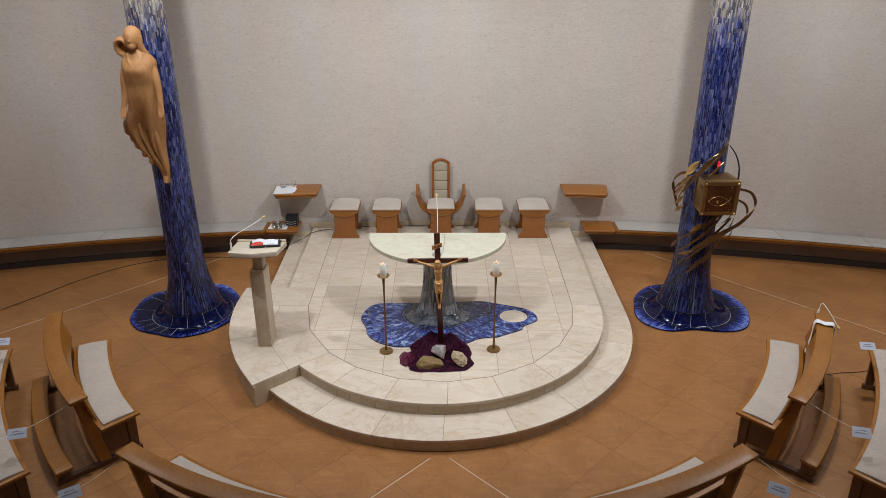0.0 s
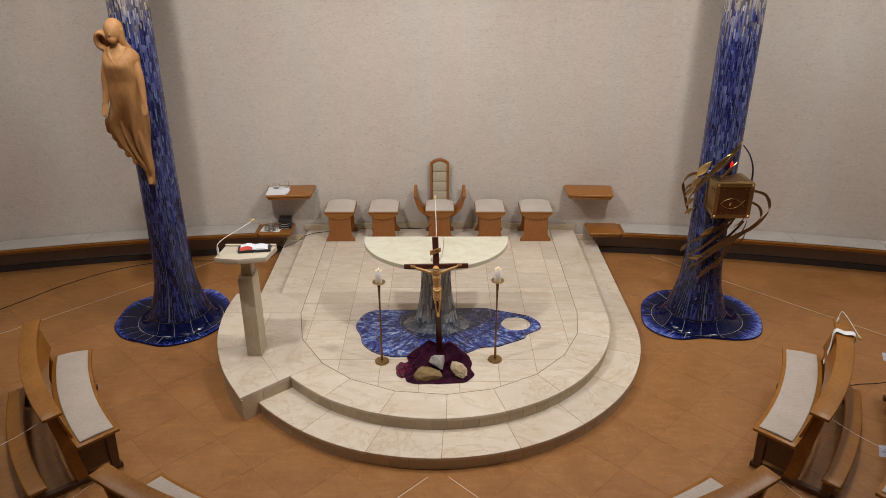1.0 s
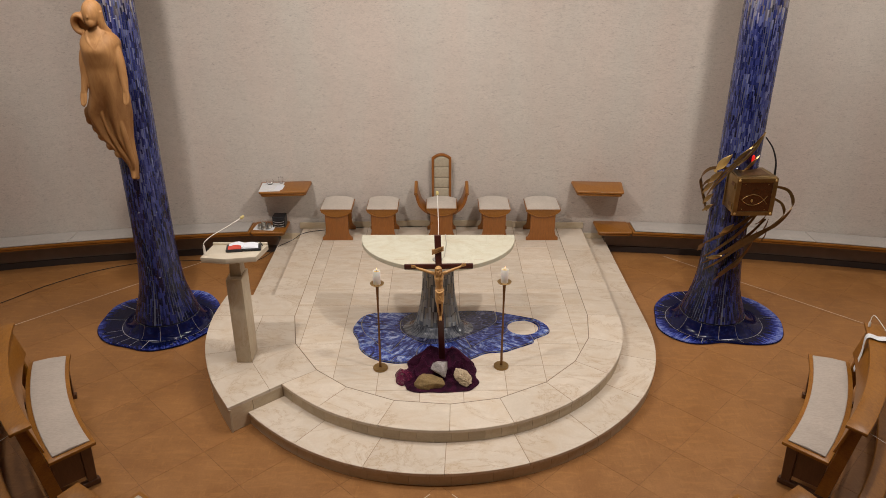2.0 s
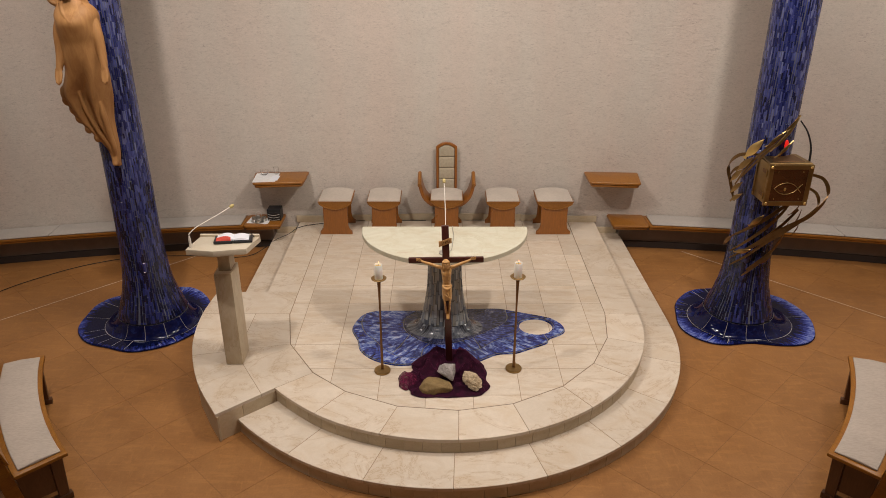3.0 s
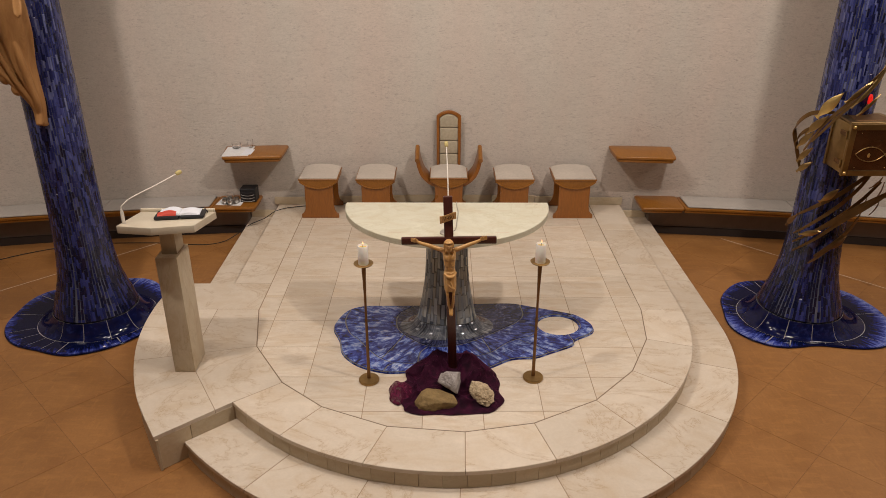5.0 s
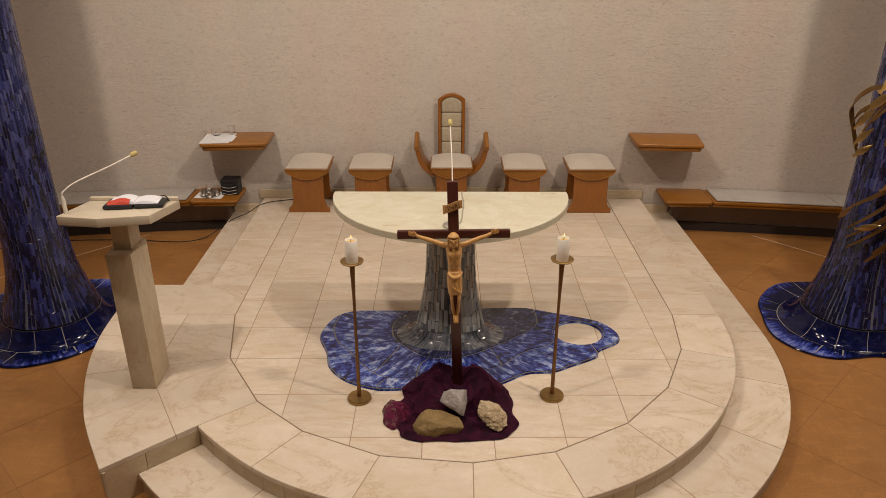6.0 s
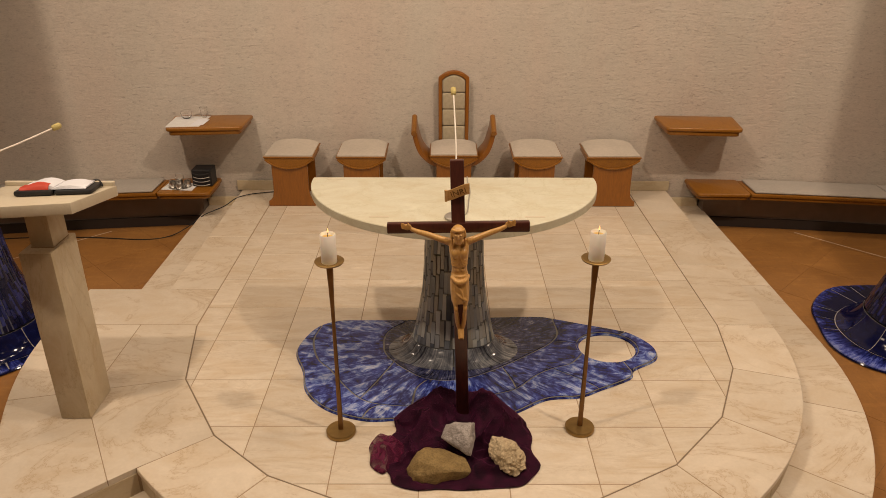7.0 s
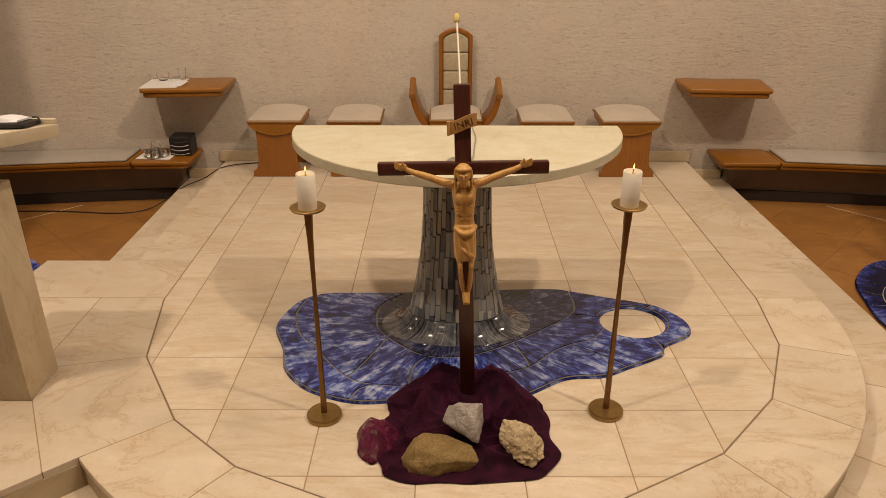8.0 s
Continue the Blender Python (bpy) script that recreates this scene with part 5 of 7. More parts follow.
def build_cross():
    c = thing("standing_cross", "dark red wooden processional cross standing in draped purple cloth", "cross", (0.015, 7.665, Z2))

    def put(name, bm, mat, label="", smooth=35):
        bm.transform(CROSS_M)
        return part(name, bm, mat, c, label, smooth)

    put("post", box(-0.034, 0.034, -0.019, 0.019, 0.012, 1.465, 0.006), CROSS_WOOD)
    bm = box(-0.356, 0.356, -0.024, 0.014, 1.103, 1.156, 0.007)
    bm.transform(Matrix.Translation((0, 0, 1.13)) @ Matrix.Rotation(radians(0.9), 4, "Y") @ Matrix.Translation((0, 0, -1.13)))
    put("crossbeam", bm, CROSS_WOOD)
    # scroll with its letters
    bm = bm_new()
    rows = []
    for i in range(13):
        u = i / 12 * 2 - 1
        x = u * 0.058
        y = -0.031 - 0.006 * math.sin(u * 2.6)
        z = 1.314 + u * 0.017 + 0.004 * math.sin(u * 3)
        rows.append([bm.verts.new((x, y + dy, z + dz)) for dy, dz in ((-0.003, -0.026), (-0.003, 0.026), (0.003, 0.026), (0.003, -0.026))])
    for p, q in zip(rows, rows[1:]):
        for k in range(4):
            bm.faces.new((p[k], p[(k + 1) % 4], q[(k + 1) % 4], q[k]))
    bm.faces.new(rows[0])
    bm.faces.new(rows[-1][::-1])
    scroll = put("scroll", bm, SCROLL, "pale wooden scroll lettered INRI", 60)
    put("scroll_roll", tube([(-0.057, -0.032, 1.27), (-0.057, -0.032, 1.326)], 0.007, 10), SCROLL)
    put("nail", ball((0.0, -0.036, 1.314), (0.005, 0.004, 0.005), None, 8, 6), BRONZE)
    cu = bpy.data.curves.new("lettering", "FONT")
    cu.body, cu.size, cu.align_x, cu.align_y, cu.extrude = "INRI", 0.043, "CENTER", "CENTER", 0.0006
    ob = bpy.data.objects.new("lettering_source", cu)
    scene.collection.objects.link(ob)
    bpy.context.view_layer.update()
    me = bpy.data.meshes.new_from_object(ob.evaluated_get(bpy.context.evaluated_depsgraph_get()))
    bpy.data.objects.remove(ob)
    bpy.data.curves.remove(cu)
    me.transform(CROSS_M @ Matrix.Translation((0.004, -0.0405, 1.314)) @ Matrix.Rotation(radians(-16), 4, "Y") @ Matrix.Rotation(radians(90), 4, "X") @ Matrix.Diagonal((1.0, 0.95, 1, 1)))
    me.materials.clear()
    me.materials.append(BRONZE)
    me.name = "lettering"
    let = new("lettering", me)
    let.parent = scroll
    let["label"] = "dark letters INRI"


def blob_loft(rings, n=28, bm=None, fold=0.0, waves=7, sink=0.0):
    """A closed body through rings of (x, y, z, half width, half depth)."""
    bm = bm or bm_new()
    made = []
    for k, (x, y, z, a, b) in enumerate(rings):
        ring = []
        for i in range(n):
            t = 2 * math.pi * i / n
            f = 1 + fold * math.sin(waves * t + z * 6.0) * min(1.0, k / 4)
            ring.append(bm.verts.new((x + a * f * math.cos(t), y + b * f * math.sin(t), z + sink * math.sin(t))))
        made.append(ring)
    for p, q in zip(made, made[1:]):
        for i in range(n):
            bm.faces.new((p[i], p[(i + 1) % n], q[(i + 1) % n], q[i]))
    bm.faces.new(made[0][::-1])
    bm.faces.new(made[-1])
    return bm


def dense(rings, steps):
    """More rings between the given ones."""
    out = []
    for i in range(len(rings) - 1):
        r0, r1, r2, r3 = (rings[max(i - 1, 0)], rings[i], rings[i + 1], rings[min(i + 2, len(rings) - 1)])
        for k in range(steps):
            u = k / steps
            out.append(tuple(0.5 * (2 * b + (c - a) * u + (2 * a - 5 * b + 4 * c - d) * u * u + (3 * b - a - 3 * c + d) * u ** 3) for a, b, c, d in zip(r0, r1, r2, r3)))
    out.append(tuple(rings[-1]))
    return out


def carve(name, bm, mat, voxel, label, category, smooth=3):
    """Fuse the overlapping bodies of a carving into one skin."""
    ob = part(name, bm, mat, None, label, 180)
    m = ob.modifiers.new("fuse", "REMESH")
    m.mode, m.voxel_size, m.use_smooth_shade = "VOXEL", voxel, True
    s = ob.modifiers.new("ease", "SMOOTH")
    s.factor, s.iterations = 0.5, smooth
    return tagged(ob, label, category)


def build_corpus():
    bm = bm_new()
    y0 = -0.075
    torso = [(0.0, y0 + 0.03, 0.80, 0.07, 0.042), (0, y0 + 0.02, 0.86, 0.078, 0.05), (0, y0 + 0.015, 0.915, 0.066, 0.043), (0, y0 + 0.012, 0.965, 0.074, 0.047), (0, y0 + 0.01, 1.01, 0.084, 0.05), (0, y0 + 0.015, 1.045, 0.082, 0.043), (0.0, y0 + 0.02, 1.07, 0.05, 0.035), (0.0, y0 + 0.01, 1.09, 0.026, 0.026)]
    blob_loft(dense(torso, 4), 24, bm)
    for s in (-1, 1):
        ball((s * 0.035, y0 - 0.028, 1.012), (0.037, 0.022, 0.027), bm)
        tube([(s * 0.08, y0 + 0.022, 1.05), (s * 0.135, y0 + 0.026, 1.073), (s * 0.19, -0.042, 1.10), (s * 0.235, -0.034, 1.118)], lambda u: 0.0185 - 0.008 * u, 10, 6, bm)
        ball((s * 0.252, -0.034, 1.128), (0.022, 0.008, 0.017), bm)
        for k in range(4):
            tube([(s * 0.262, -0.036, 1.12 + 0.007 * k), (s * (0.286 - 0.003 * abs(k - 1.5)), -0.042, 1.125 + 0.009 * k)], 0.0038, 6, 2, bm)
        tube([(s * 0.25, -0.04, 1.14), (s * 0.246, -0.05, 1.154)], 0.0042, 6, 2, bm)
        tube([(s * 0.044, y0 + 0.012, 0.81), (s * 0.043, y0 - 0.012, 0.76), (s * 0.04, y0 - 0.018, 0.715), (s * 0.033, y0 + 0.006, 0.65), (s * 0.02, y0 + 0.028, 0.585)], lambda u: 0.031 - 0.016 * u + 0.004 * math.sin(u * 9), 12, 6, bm)
        ball((s * 0.04, y0 - 0.03, 0.717), (0.02, 0.016, 0.02), bm)
        tube([(s * 0.013, y0 + 0.03, 0.59), (s * 0.01, y0 + 0.012, 0.555), (s * 0.007, y0 - 0.006, 0.532)], lambda u: 0.017 + 0.003 * math.sin(u * 3), 10, 4, bm)
    for k in range(3):
        for s in (-1, 1):
            ball((s * 0.022, y0 - 0.029 + 0.004 * k, 0.972 - 0.024 * k), (0.02, 0.012, 0.011), bm)
            tube([(s * 0.012, y0 - 0.036, 0.992 - 0.012 * k), (s * 0.05, y0 - 0.03, 0.975 - 0.014 * k), (s * 0.07, y0 - 0.008, 0.985 - 0.016 * k)], 0.005, 6, 4, bm)
    # loincloth
    cloth = [(0, y0 + 0.01, 0.742, 0.078, 0.05), (0, y0 + 0.008, 0.78, 0.08, 0.054), (0, y0 + 0.008, 0.84, 0.082, 0.056), (0, y0 + 0.01, 0.895, 0.072, 0.05)]
    blob_loft(dense(cloth, 4), 30, bm, 0.035, 11)
    tube([(-0.078, y0 - 0.02, 0.885), (-0.02, y0 - 0.05, 0.868), (0.05, y0 - 0.045, 0.872), (0.08, y0 - 0.01, 0.888)], 0.012, 8, 6, bm)
    tube([(-0.07, y0 - 0.02, 0.82), (0.0, y0 - 0.05, 0.79), (0.06, y0 - 0.034, 0.76)], 0.008, 8, 6, bm)
    tube([(-0.06, y0 - 0.03, 0.86), (0.01, y0 - 0.05, 0.82), (0.03, y0 - 0.045, 0.76)], 0.007, 8, 6, bm)
    # head, bowed, with hair, beard and crown
    hx, hy, hz = -0.004, y0 - 0.034, 1.118
    ball((hx, hy, hz), (0.062, 0.04, 0.05), bm)
    ball((hx, hy - 0.012, hz - 0.036), (0.044, 0.022, 0.026), bm)
    tube([(hx, hy - 0.038, hz + 0.004), (hx, hy - 0.048, hz - 0.016)], 0.009, 8, 2, bm)
    ball((hx, hy + 0.014, hz + 0.024), (0.068, 0.044, 0.032), bm)
    tube([(hx + 0.07 * math.cos(k * math.pi / 8), hy + 0.01 + 0.05 * math.sin(k * math.pi / 8), hz + 0.026 - 0.008 * math.sin(k * math.pi / 8)) for k in range(17)], 0.0085, 8, 2, bm)
    for s in (-1, 1):
        ball((hx + s * 0.026, hy - 0.037, hz + 0.004), (0.016, 0.008, 0.006), bm)
        tube([(hx + s * 0.07, hy + 0.004, hz + 0.02), (hx + s * 0.074, hy + 0.0, hz - 0.03), (hx + s * 0.062, hy + 0.006, hz - 0.066)], 0.014, 8, 4, bm)
    for v in bm.verts:
        if v.co.z > hz - 0.08 and abs(v.co.x) < 0.1 and v.co.y < y0 + 0.06:
            u = min(1.0, max(0.0, (v.co.z - hz + 0.08) / 0.03))
            v.co = v.co.lerp(Vector((hx, hy, hz - 0.03)) + (v.co - Vector((hx, hy, hz - 0.03))) * 0.78, u)
    for v in bm.verts:
        k = 0.58 if abs(v.co.x) < 0.085 else 0.58 + 0.42 * min(1.0, (abs(v.co.x) - 0.085) / 0.115)
        v.co.x *= k
    bm.transform(CROSS_M @ Matrix.Translation((0, 0, 0.018)))
    return carve("corpus", bm, CARVED_SMALL, 0.003, "small carved wooden figure hung on the dark cross", "carved figure", 1)


def build_statue():
    bm = bm_new()
    y = 8.64
    rings = [(-3.376, y + 0.03, 2.04, 0.02, 0.035), (-3.38, y + 0.0, 2.09, 0.036, 0.05), (-3.384, y + 0.0, 2.25, 0.062, 0.066), (-3.435, y, 2.41, 0.118, 0.08), (-3.50, y, 2.56, 0.178, 0.092), (-3.525, y, 2.70, 0.215, 0.108),
             (-3.54, y, 2.82, 0.243, 0.124), (-3.518, y, 2.95, 0.222, 0.14), (-3.493, y, 3.08, 0.2, 0.15), (-3.483, y, 3.2, 0.194, 0.152), (-3.474, y, 3.33, 0.194, 0.146), (-3.466, y, 3.43, 0.196, 0.168), (-3.462, y, 3.52, 0.19, 0.19), (-3.46, y, 3.59, 0.197, 0.165), (-3.458, y - 0.01, 3.655, 0.168, 0.118), (-3.458, y - 0.02, 3.71, 0.105, 0.085), (-3.46, y - 0.03, 3.76, 0.056, 0.058), (-3.462, y - 0.03, 3.8, 0.05, 0.052)]
    body = dense(rings, 6)
    n, made = 56, []
    for x, yy, z, a, b in body:
        ring = []
        low = min(1.0, max(0.0, (3.3 - z) / 0.7))
        low = low * low * (3 - 2 * low)
        for i in range(n):
            t = 2 * math.pi * i / n
            # the gown's folds run down and across to the feet
            drift = (3.2 - z) * 1.9
            f = 1 + low * 0.03 * math.sin(8 * t - drift * 1.2 + 1.0) + 0.012 * math.sin(4 * t + 5 * z)
            u, front = math.cos(t) - 0.15 * (z - 2.7), max(0.0, -math.sin(t))
            low2 = low * min(1.0, max(0.0, (z - 2.14) / 0.4))
            deep = 1 + low2 * front * (0.55 * math.exp(-((u - 0.5) / 0.24) ** 2) - 0.9 * math.exp(-((u + 0.05) / 0.3) ** 2) + 0.25 * math.exp(-((u + 0.7) / 0.22) ** 2))
            ring.append(bm.verts.new((x + a * f * math.cos(t), yy + b * f * deep * math.sin(t), z)))
        made.append(ring)
    for p, q in zip(made, made[1:]):
        for i in range(n):
            bm.faces.new((p[i], p[(i + 1) % n], q[(i + 1) % n], q[i]))
    bm.faces.new(made[0][::-1])
    bm.faces.new(made[-1])
    # sleeves close to the body, open hands
    for s, path in ((-1, [(-3.575, y - 0.0, 3.62), (-3.638, y - 0.04, 3.45), (-3.664, y - 0.07, 3.25), (-3.692, y - 0.13, 3.09)]), (1, [(-3.345, y - 0.0, 3.62), (-3.288, y - 0.04, 3.45), (-3.268, y - 0.08, 3.25), (-3.256, y - 0.14, 3.10)])):
        tube(path, lambda u: 0.052 - 0.024 * u * u, 16, 7, bm)
        e = Vector(path[-1])
        for k in range(5):
            dx = (k - 2) * 0.0125
            tube([(e.x + dx * 0.7, e.y - 0.004, e.z + 0.012), (e.x + dx + s * 0.004, e.y - 0.035, e.z - 0.05), (e.x + dx * 0.75 + s * 0.006, e.y - 0.07, e.z - 0.135 + 0.011 * abs(k - 2))], lambda u: 0.015 - 0.006 * u, 8, 3, bm)
        # the cloak's crossing neckline
        tube([(-3.46 + s * 0.09, y - 0.06, 3.70), (-3.46 + s * 0.06, y - 0.128, 3.62), (-3.448, y - 0.18, 3.53)], lambda u: 0.026 - 0.014 * u, 8, 5, bm)
    # cloak edge over the breast and the gathered hem at one side
    ball((-3.71, y - 0.01, 2.83), (0.085, 0.08, 0.1), bm)
    ball((-3.735, y + 0.0, 2.78), (0.055, 0.06, 0.06), bm)
    ball((-3.66, y, 2.66), (0.07, 0.07, 0.08), bm)
    ball((-3.57, y, 2.51), (0.06, 0.06, 0.07), bm)
    # heavy folds swept from one hand down to the foot, ragged along the outer edge
    for dx, dy, r in ((0.0, -0.04, 0.03), (0.1, -0.075, 0.026), (0.27, -0.09, 0.034)):
        tube([(-3.70 + dx, y + dy + 0.02, 2.97), (-3.665 + dx, y + dy, 2.74), (-3.56 + dx * 0.75, y + dy, 2.50), (-3.425 + dx * 0.3, y + dy * 0.8, 2.27), (-3.385, y + dy * 0.4, 2.13)], lambda u, r=r: r * (0.5 + 1.6 * u * (1 - u)), 10, 6, bm)
    for hx, hz, hr in ((-3.745, 2.86, 0.045), (-3.74, 2.765, 0.05), (-3.69, 2.67, 0.048), (-3.645, 2.575, 0.05), (-3.575, 2.46, 0.046), (-3.505, 2.36, 0.042)):
        ball((hx, y - 0.02, hz), (hr, 0.05, hr * 1.25), bm, 12, 8)
    # bowed head, smooth hair, the veil blown to one side
    h = Vector((-3.463, y - 0.075, 3.872))
    ball(h, (0.08, 0.098, 0.115), bm, 24, 16)
    ball(h + Vector((0.0, 0.028, 0.03)), (0.096, 0.102, 0.11), bm, 24, 16)
    ball(h + Vector((0.002, -0.05, -0.07)), (0.05, 0.046, 0.05), bm)
    tube([tuple(h + Vector((0.0, -0.09, 0.012))), tuple(h + Vector((0.0, -0.108, -0.026)))], 0.008, 8, 3, bm)
    tube([tuple(h + Vector((0.08, 0.01, 0.03))), tuple(h + Vector((0.072, 0.03, -0.1))), (-3.37, y + 0.0, 3.68)], lambda u: 0.03 + 0.02 * u, 10, 5, bm)
    # a hollow fold of the veil, blown to one side
    for k in range(20):
        a = radians(20 + 13 * k)
        q = Vector((-3.605 + 0.065 * math.cos(a), y - 0.03 - 0.02 * math.sin(a), 3.775 + 0.085 * math.sin(a)))
        ball(q, (0.028, 0.06, 0.032), bm, 12, 8)
    ball((-3.60, y + 0.03, 3.78), (0.075, 0.03, 0.1), bm)
    tube([tuple(h + Vector((-0.06, 0.02, 0.04))), (-3.57, y - 0.02, 3.865)], 0.035, 10, 3, bm)
    tube([(-3.378, y - 0.02, 2.2), (-3.376, y - 0.05, 2.12), (-3.374, y - 0.075, 2.07)], lambda u: 0.042 - 0.018 * u, 10, 4, bm)
    for v in bm.verts:
        u = min(1.0, max(0.0, (v.co.z - 2.0) / 1.6))
        v.co.y += 0.13 - 0.23 * u * u * (3 - 2 * u)
        v.co.x -= 0.07 * min(1.0, max(0.0, (3.0 - v.co.z) / 0.6))
    return carve("carved_statue", bm, CARVED, 0.0055, "light limewood robed figure mounted high on the blue column", "statue", 6)


# ---- candles, cloth, stones ----
def build_candle(x, y):
    st = thing("candle_stand", "tall hammered bronze candle stand with round base", "candle stand", (x, y, Z2), "candle stands")
    part("base_disc", lathe([(0, 0.001), (0.078, 0.001), (0.08, 0.006), (0.08, 0.02), (0.076, 0.025), (0.02, 0.027), (0, 0.027)], (x, y, Z2), 36), DISH, st, "", 40)
    bm = bm_new()
    rings = []
    for i in range(25):
        u = i / 24
        h = 0.82 * (0.0105 + 0.0095 * max(0.0, (u - 0.66) / 0.34) ** 1.6 + 0.0055 * max(0.0, (0.66 - u) / 0.66) ** 1.2) * (1 + 0.04 * math.sin(i * 2.3))
        rings.append([bm.verts.new((x + sx * h, y + sy * h * 0.8, Z2 + 0.026 + 0.995 * u)) for sx, sy in ((-1, -1), (1, -1), (1, 1), (-1, 1))])
    for p, q in zip(rings, rings[1:]):
        for k in range(4):
            bm.faces.new((p[k], p[(k + 1) % 4], q[(k + 1) % 4], q[k]))
    bm.faces.new(rings[0][::-1])
    bm.faces.new(rings[-1])
    part("shaft", soften(bm, 0.003, 50, 1), BRONZE, st, "tapered square hammered shaft")
    part("drip_dish", lathe([(0, 1.021), (0.03, 1.021), (0.068, 1.03), (0.073, 1.039), (0.07, 1.041), (0.03, 1.031), (0, 1.03)], (x, y, Z2), 36), DISH, st, "", 50)
    c = thing("candle", "lit white pillar candle on a bronze stand", "candle", (x, y, Z2 + 1.032), "altar candles")
    z = Z2 + 1.032
    part("wax_body", lathe([(0, 0.0), (0.037, 0.0), (0.0385, 0.004), (0.038, 0.147), (0.036, 0.15), (0.0345, 0.146), (0.031, 0.132), (0.012, 0.128), (0, 0.127)], (x, y, z), 32), WAX, c, "", 50)
    part("wax_pool", lathe([(0, 0.0), (0.03, 0.0), (0.03, 0.002), (0, 0.002)], (x, y, z + 0.131), 24), GOLD, c, "golden melted wax")
    part("wick", tube([(x, y, z + 0.128), (x + 0.001, y, z + 0.152), (x + 0.003, y, z + 0.166)], 0.0016, 6, 3), BLACK, c)
    part("flame", lathe([(0, 0.0), (0.0026, 0.003), (0.0037, 0.008), (0.003, 0.014), (0.0013, 0.02), (0, 0.025)], (x + 0.002, y, z + 0.157), 12), FLAME, c, "small bright flame", 60)


def mound(x, y):
    """The cloth's height over the platform."""
    u, v = x + 0.015, y - 7.40
    back = 1 / (1 + math.exp(-(v - 0.12) / 0.045))
    left = 0.09 * math.exp(-((u + 0.1) / 0.125) ** 4)
    right = 0.085 * math.exp(-((u - 0.08) / 0.13) ** 4) + 0.11 * math.exp(-((u - 0.22) / 0.1) ** 2)
    top = max(left, right) * back * math.exp(-(max(0.0, v - 0.33) / 0.06) ** 2)
    slot = math.exp(-(abs(x - 0.018) / 0.055) ** 4) / (1 + math.exp((y - 7.645) / 0.012))
    top *= 1 - slot
    apron = 0.03 * math.exp(-(abs(u) / 0.31) ** 4 - (abs(v + 0.05) / 0.2) ** 4)
    return top + apron


def build_cloth():
    """A thin heaped sheet with creased folds and a flat lobe that lets the floor through."""
    c = Vector((-0.02, 7.37))
    rim = spline([(-0.37, 7.64, 0), (-0.355, 7.56, 0), (-0.385, 7.50, 0), (-0.40, 7.42, 0), (-0.385, 7.33, 0), (-0.39, 7.26, 0), (-0.365, 7.20, 0), (-0.345, 7.145, 0), (-0.24, 7.105, 0), (-0.12, 7.112, 0), (0.0, 7.105, 0), (0.17, 7.12, 0), (0.285, 7.135, 0), (0.35, 7.195, 0), (0.40, 7.285, 0), (0.365, 7.40, 0),
                  (0.38, 7.52, 0), (0.33, 7.66, 0), (0.23, 7.78, 0), (0.08, 7.85, 0), (-0.06, 7.85, 0), (-0.2, 7.84, 0), (-0.3, 7.74, 0)], 10, True)
    n, m = len(rim), 80
    bm = bm_new()
    grid = []
    for j in range(1, m + 1):
        r = j / m
        row = []
        for i in range(n):
            x, y = c.x + (rim[i][0] - c.x) * r, c.y + (rim[i][1] - c.y) * r
            q = Vector((x, y, 0))
            warp = noise.noise(q * 6 + Vector((3, 1, 0)))
            warp2 = noise.noise(q * 4 + Vector((9, 4, 2)))
            # creases: long ridges that wander, sharper on top
            crease = 1 - abs(math.sin(17 * (x * 0.9 + y * 0.35) + 3.2 * warp))
            cross = 1 - abs(math.sin(13 * (x * 0.3 - y) + 3.5 * warp2))
            fine = 1 - abs(math.sin(41 * (x * 0.7 + y * 0.6) + 5 * warp + 2 * warp2))
            thin = min(1.0, max(0.0, (x + 0.40) / 0.07))
            edge = (1 - r ** 6)
            calm = 1 - 0.75 * math.exp(-(abs(x + 0.118) / 0.17) ** 4 - (abs(y - 7.22) / 0.1) ** 4)
            z = mound(x, y) * (1 - r ** 9) + edge * (0.2 + 0.8 * thin) * calm * (0.05 * crease ** 2.4 + 0.055 * cross ** 2.4 + 0.008 * fine ** 2 - 0.012) * (1 - 0.85 * math.exp(-((x - 0.018) / 0.06) ** 4 - ((y - 7.6) / 0.05) ** 4)) + 0.03 * (1 - thin) * edge * (0.5 + warp)
            z += 0.012 * max(0.0, math.sin(i * 0.55 + 2 * warp)) * r ** 3 * (1.0 - 0.7 * r ** 12)
            shift = 0.02 * edge * r
            row.append(bm.verts.new((x + shift * warp, y + shift * warp2, Z2 + (0.027 if y > 7.6 else 0.006) + max(0.0, z))))
        grid.append(row)
    for p, q in zip(grid, grid[1:]):
        for i in range(n):
            bm.faces.new((p[i], p[(i + 1) % n], q[(i + 1) % n], q[i]))
    top = bm.verts.new((c.x, c.y, sum(v.co.z for v in grid[0]) / n))
    for i in range(n):
        bm.faces.new((top, grid[0][i], grid[0][(i + 1) % n]))
    ob = part("draped_cloth", bm, VEIL, None, "", 60)
    sol = ob.modifiers.new("thickness", "SOLIDIFY")
    sol.thickness, sol.offset = 0.0012, 1.0
    loop = bm_new()
    rows = []
    for j in range(1, 13):
        row = []
        for i in range(44):
            a, r = 2 * math.pi * i / 44, j / 12
            k = 1 + 0.1 * math.sin(3 * a + 1) + 0.04 * math.sin(7 * a)
            x, y = -0.40 + 0.092 * k * r * math.cos(a), 7.38 + 0.145 * k * r * math.sin(a)
            row.append(loop.verts.new((x, y, Z2 + 0.007 + 0.05 * (1 - r ** 4) * (0.8 + 0.9 * noise.noise(Vector((x * 22, y * 14, 2)))))))
        rows.append(row)
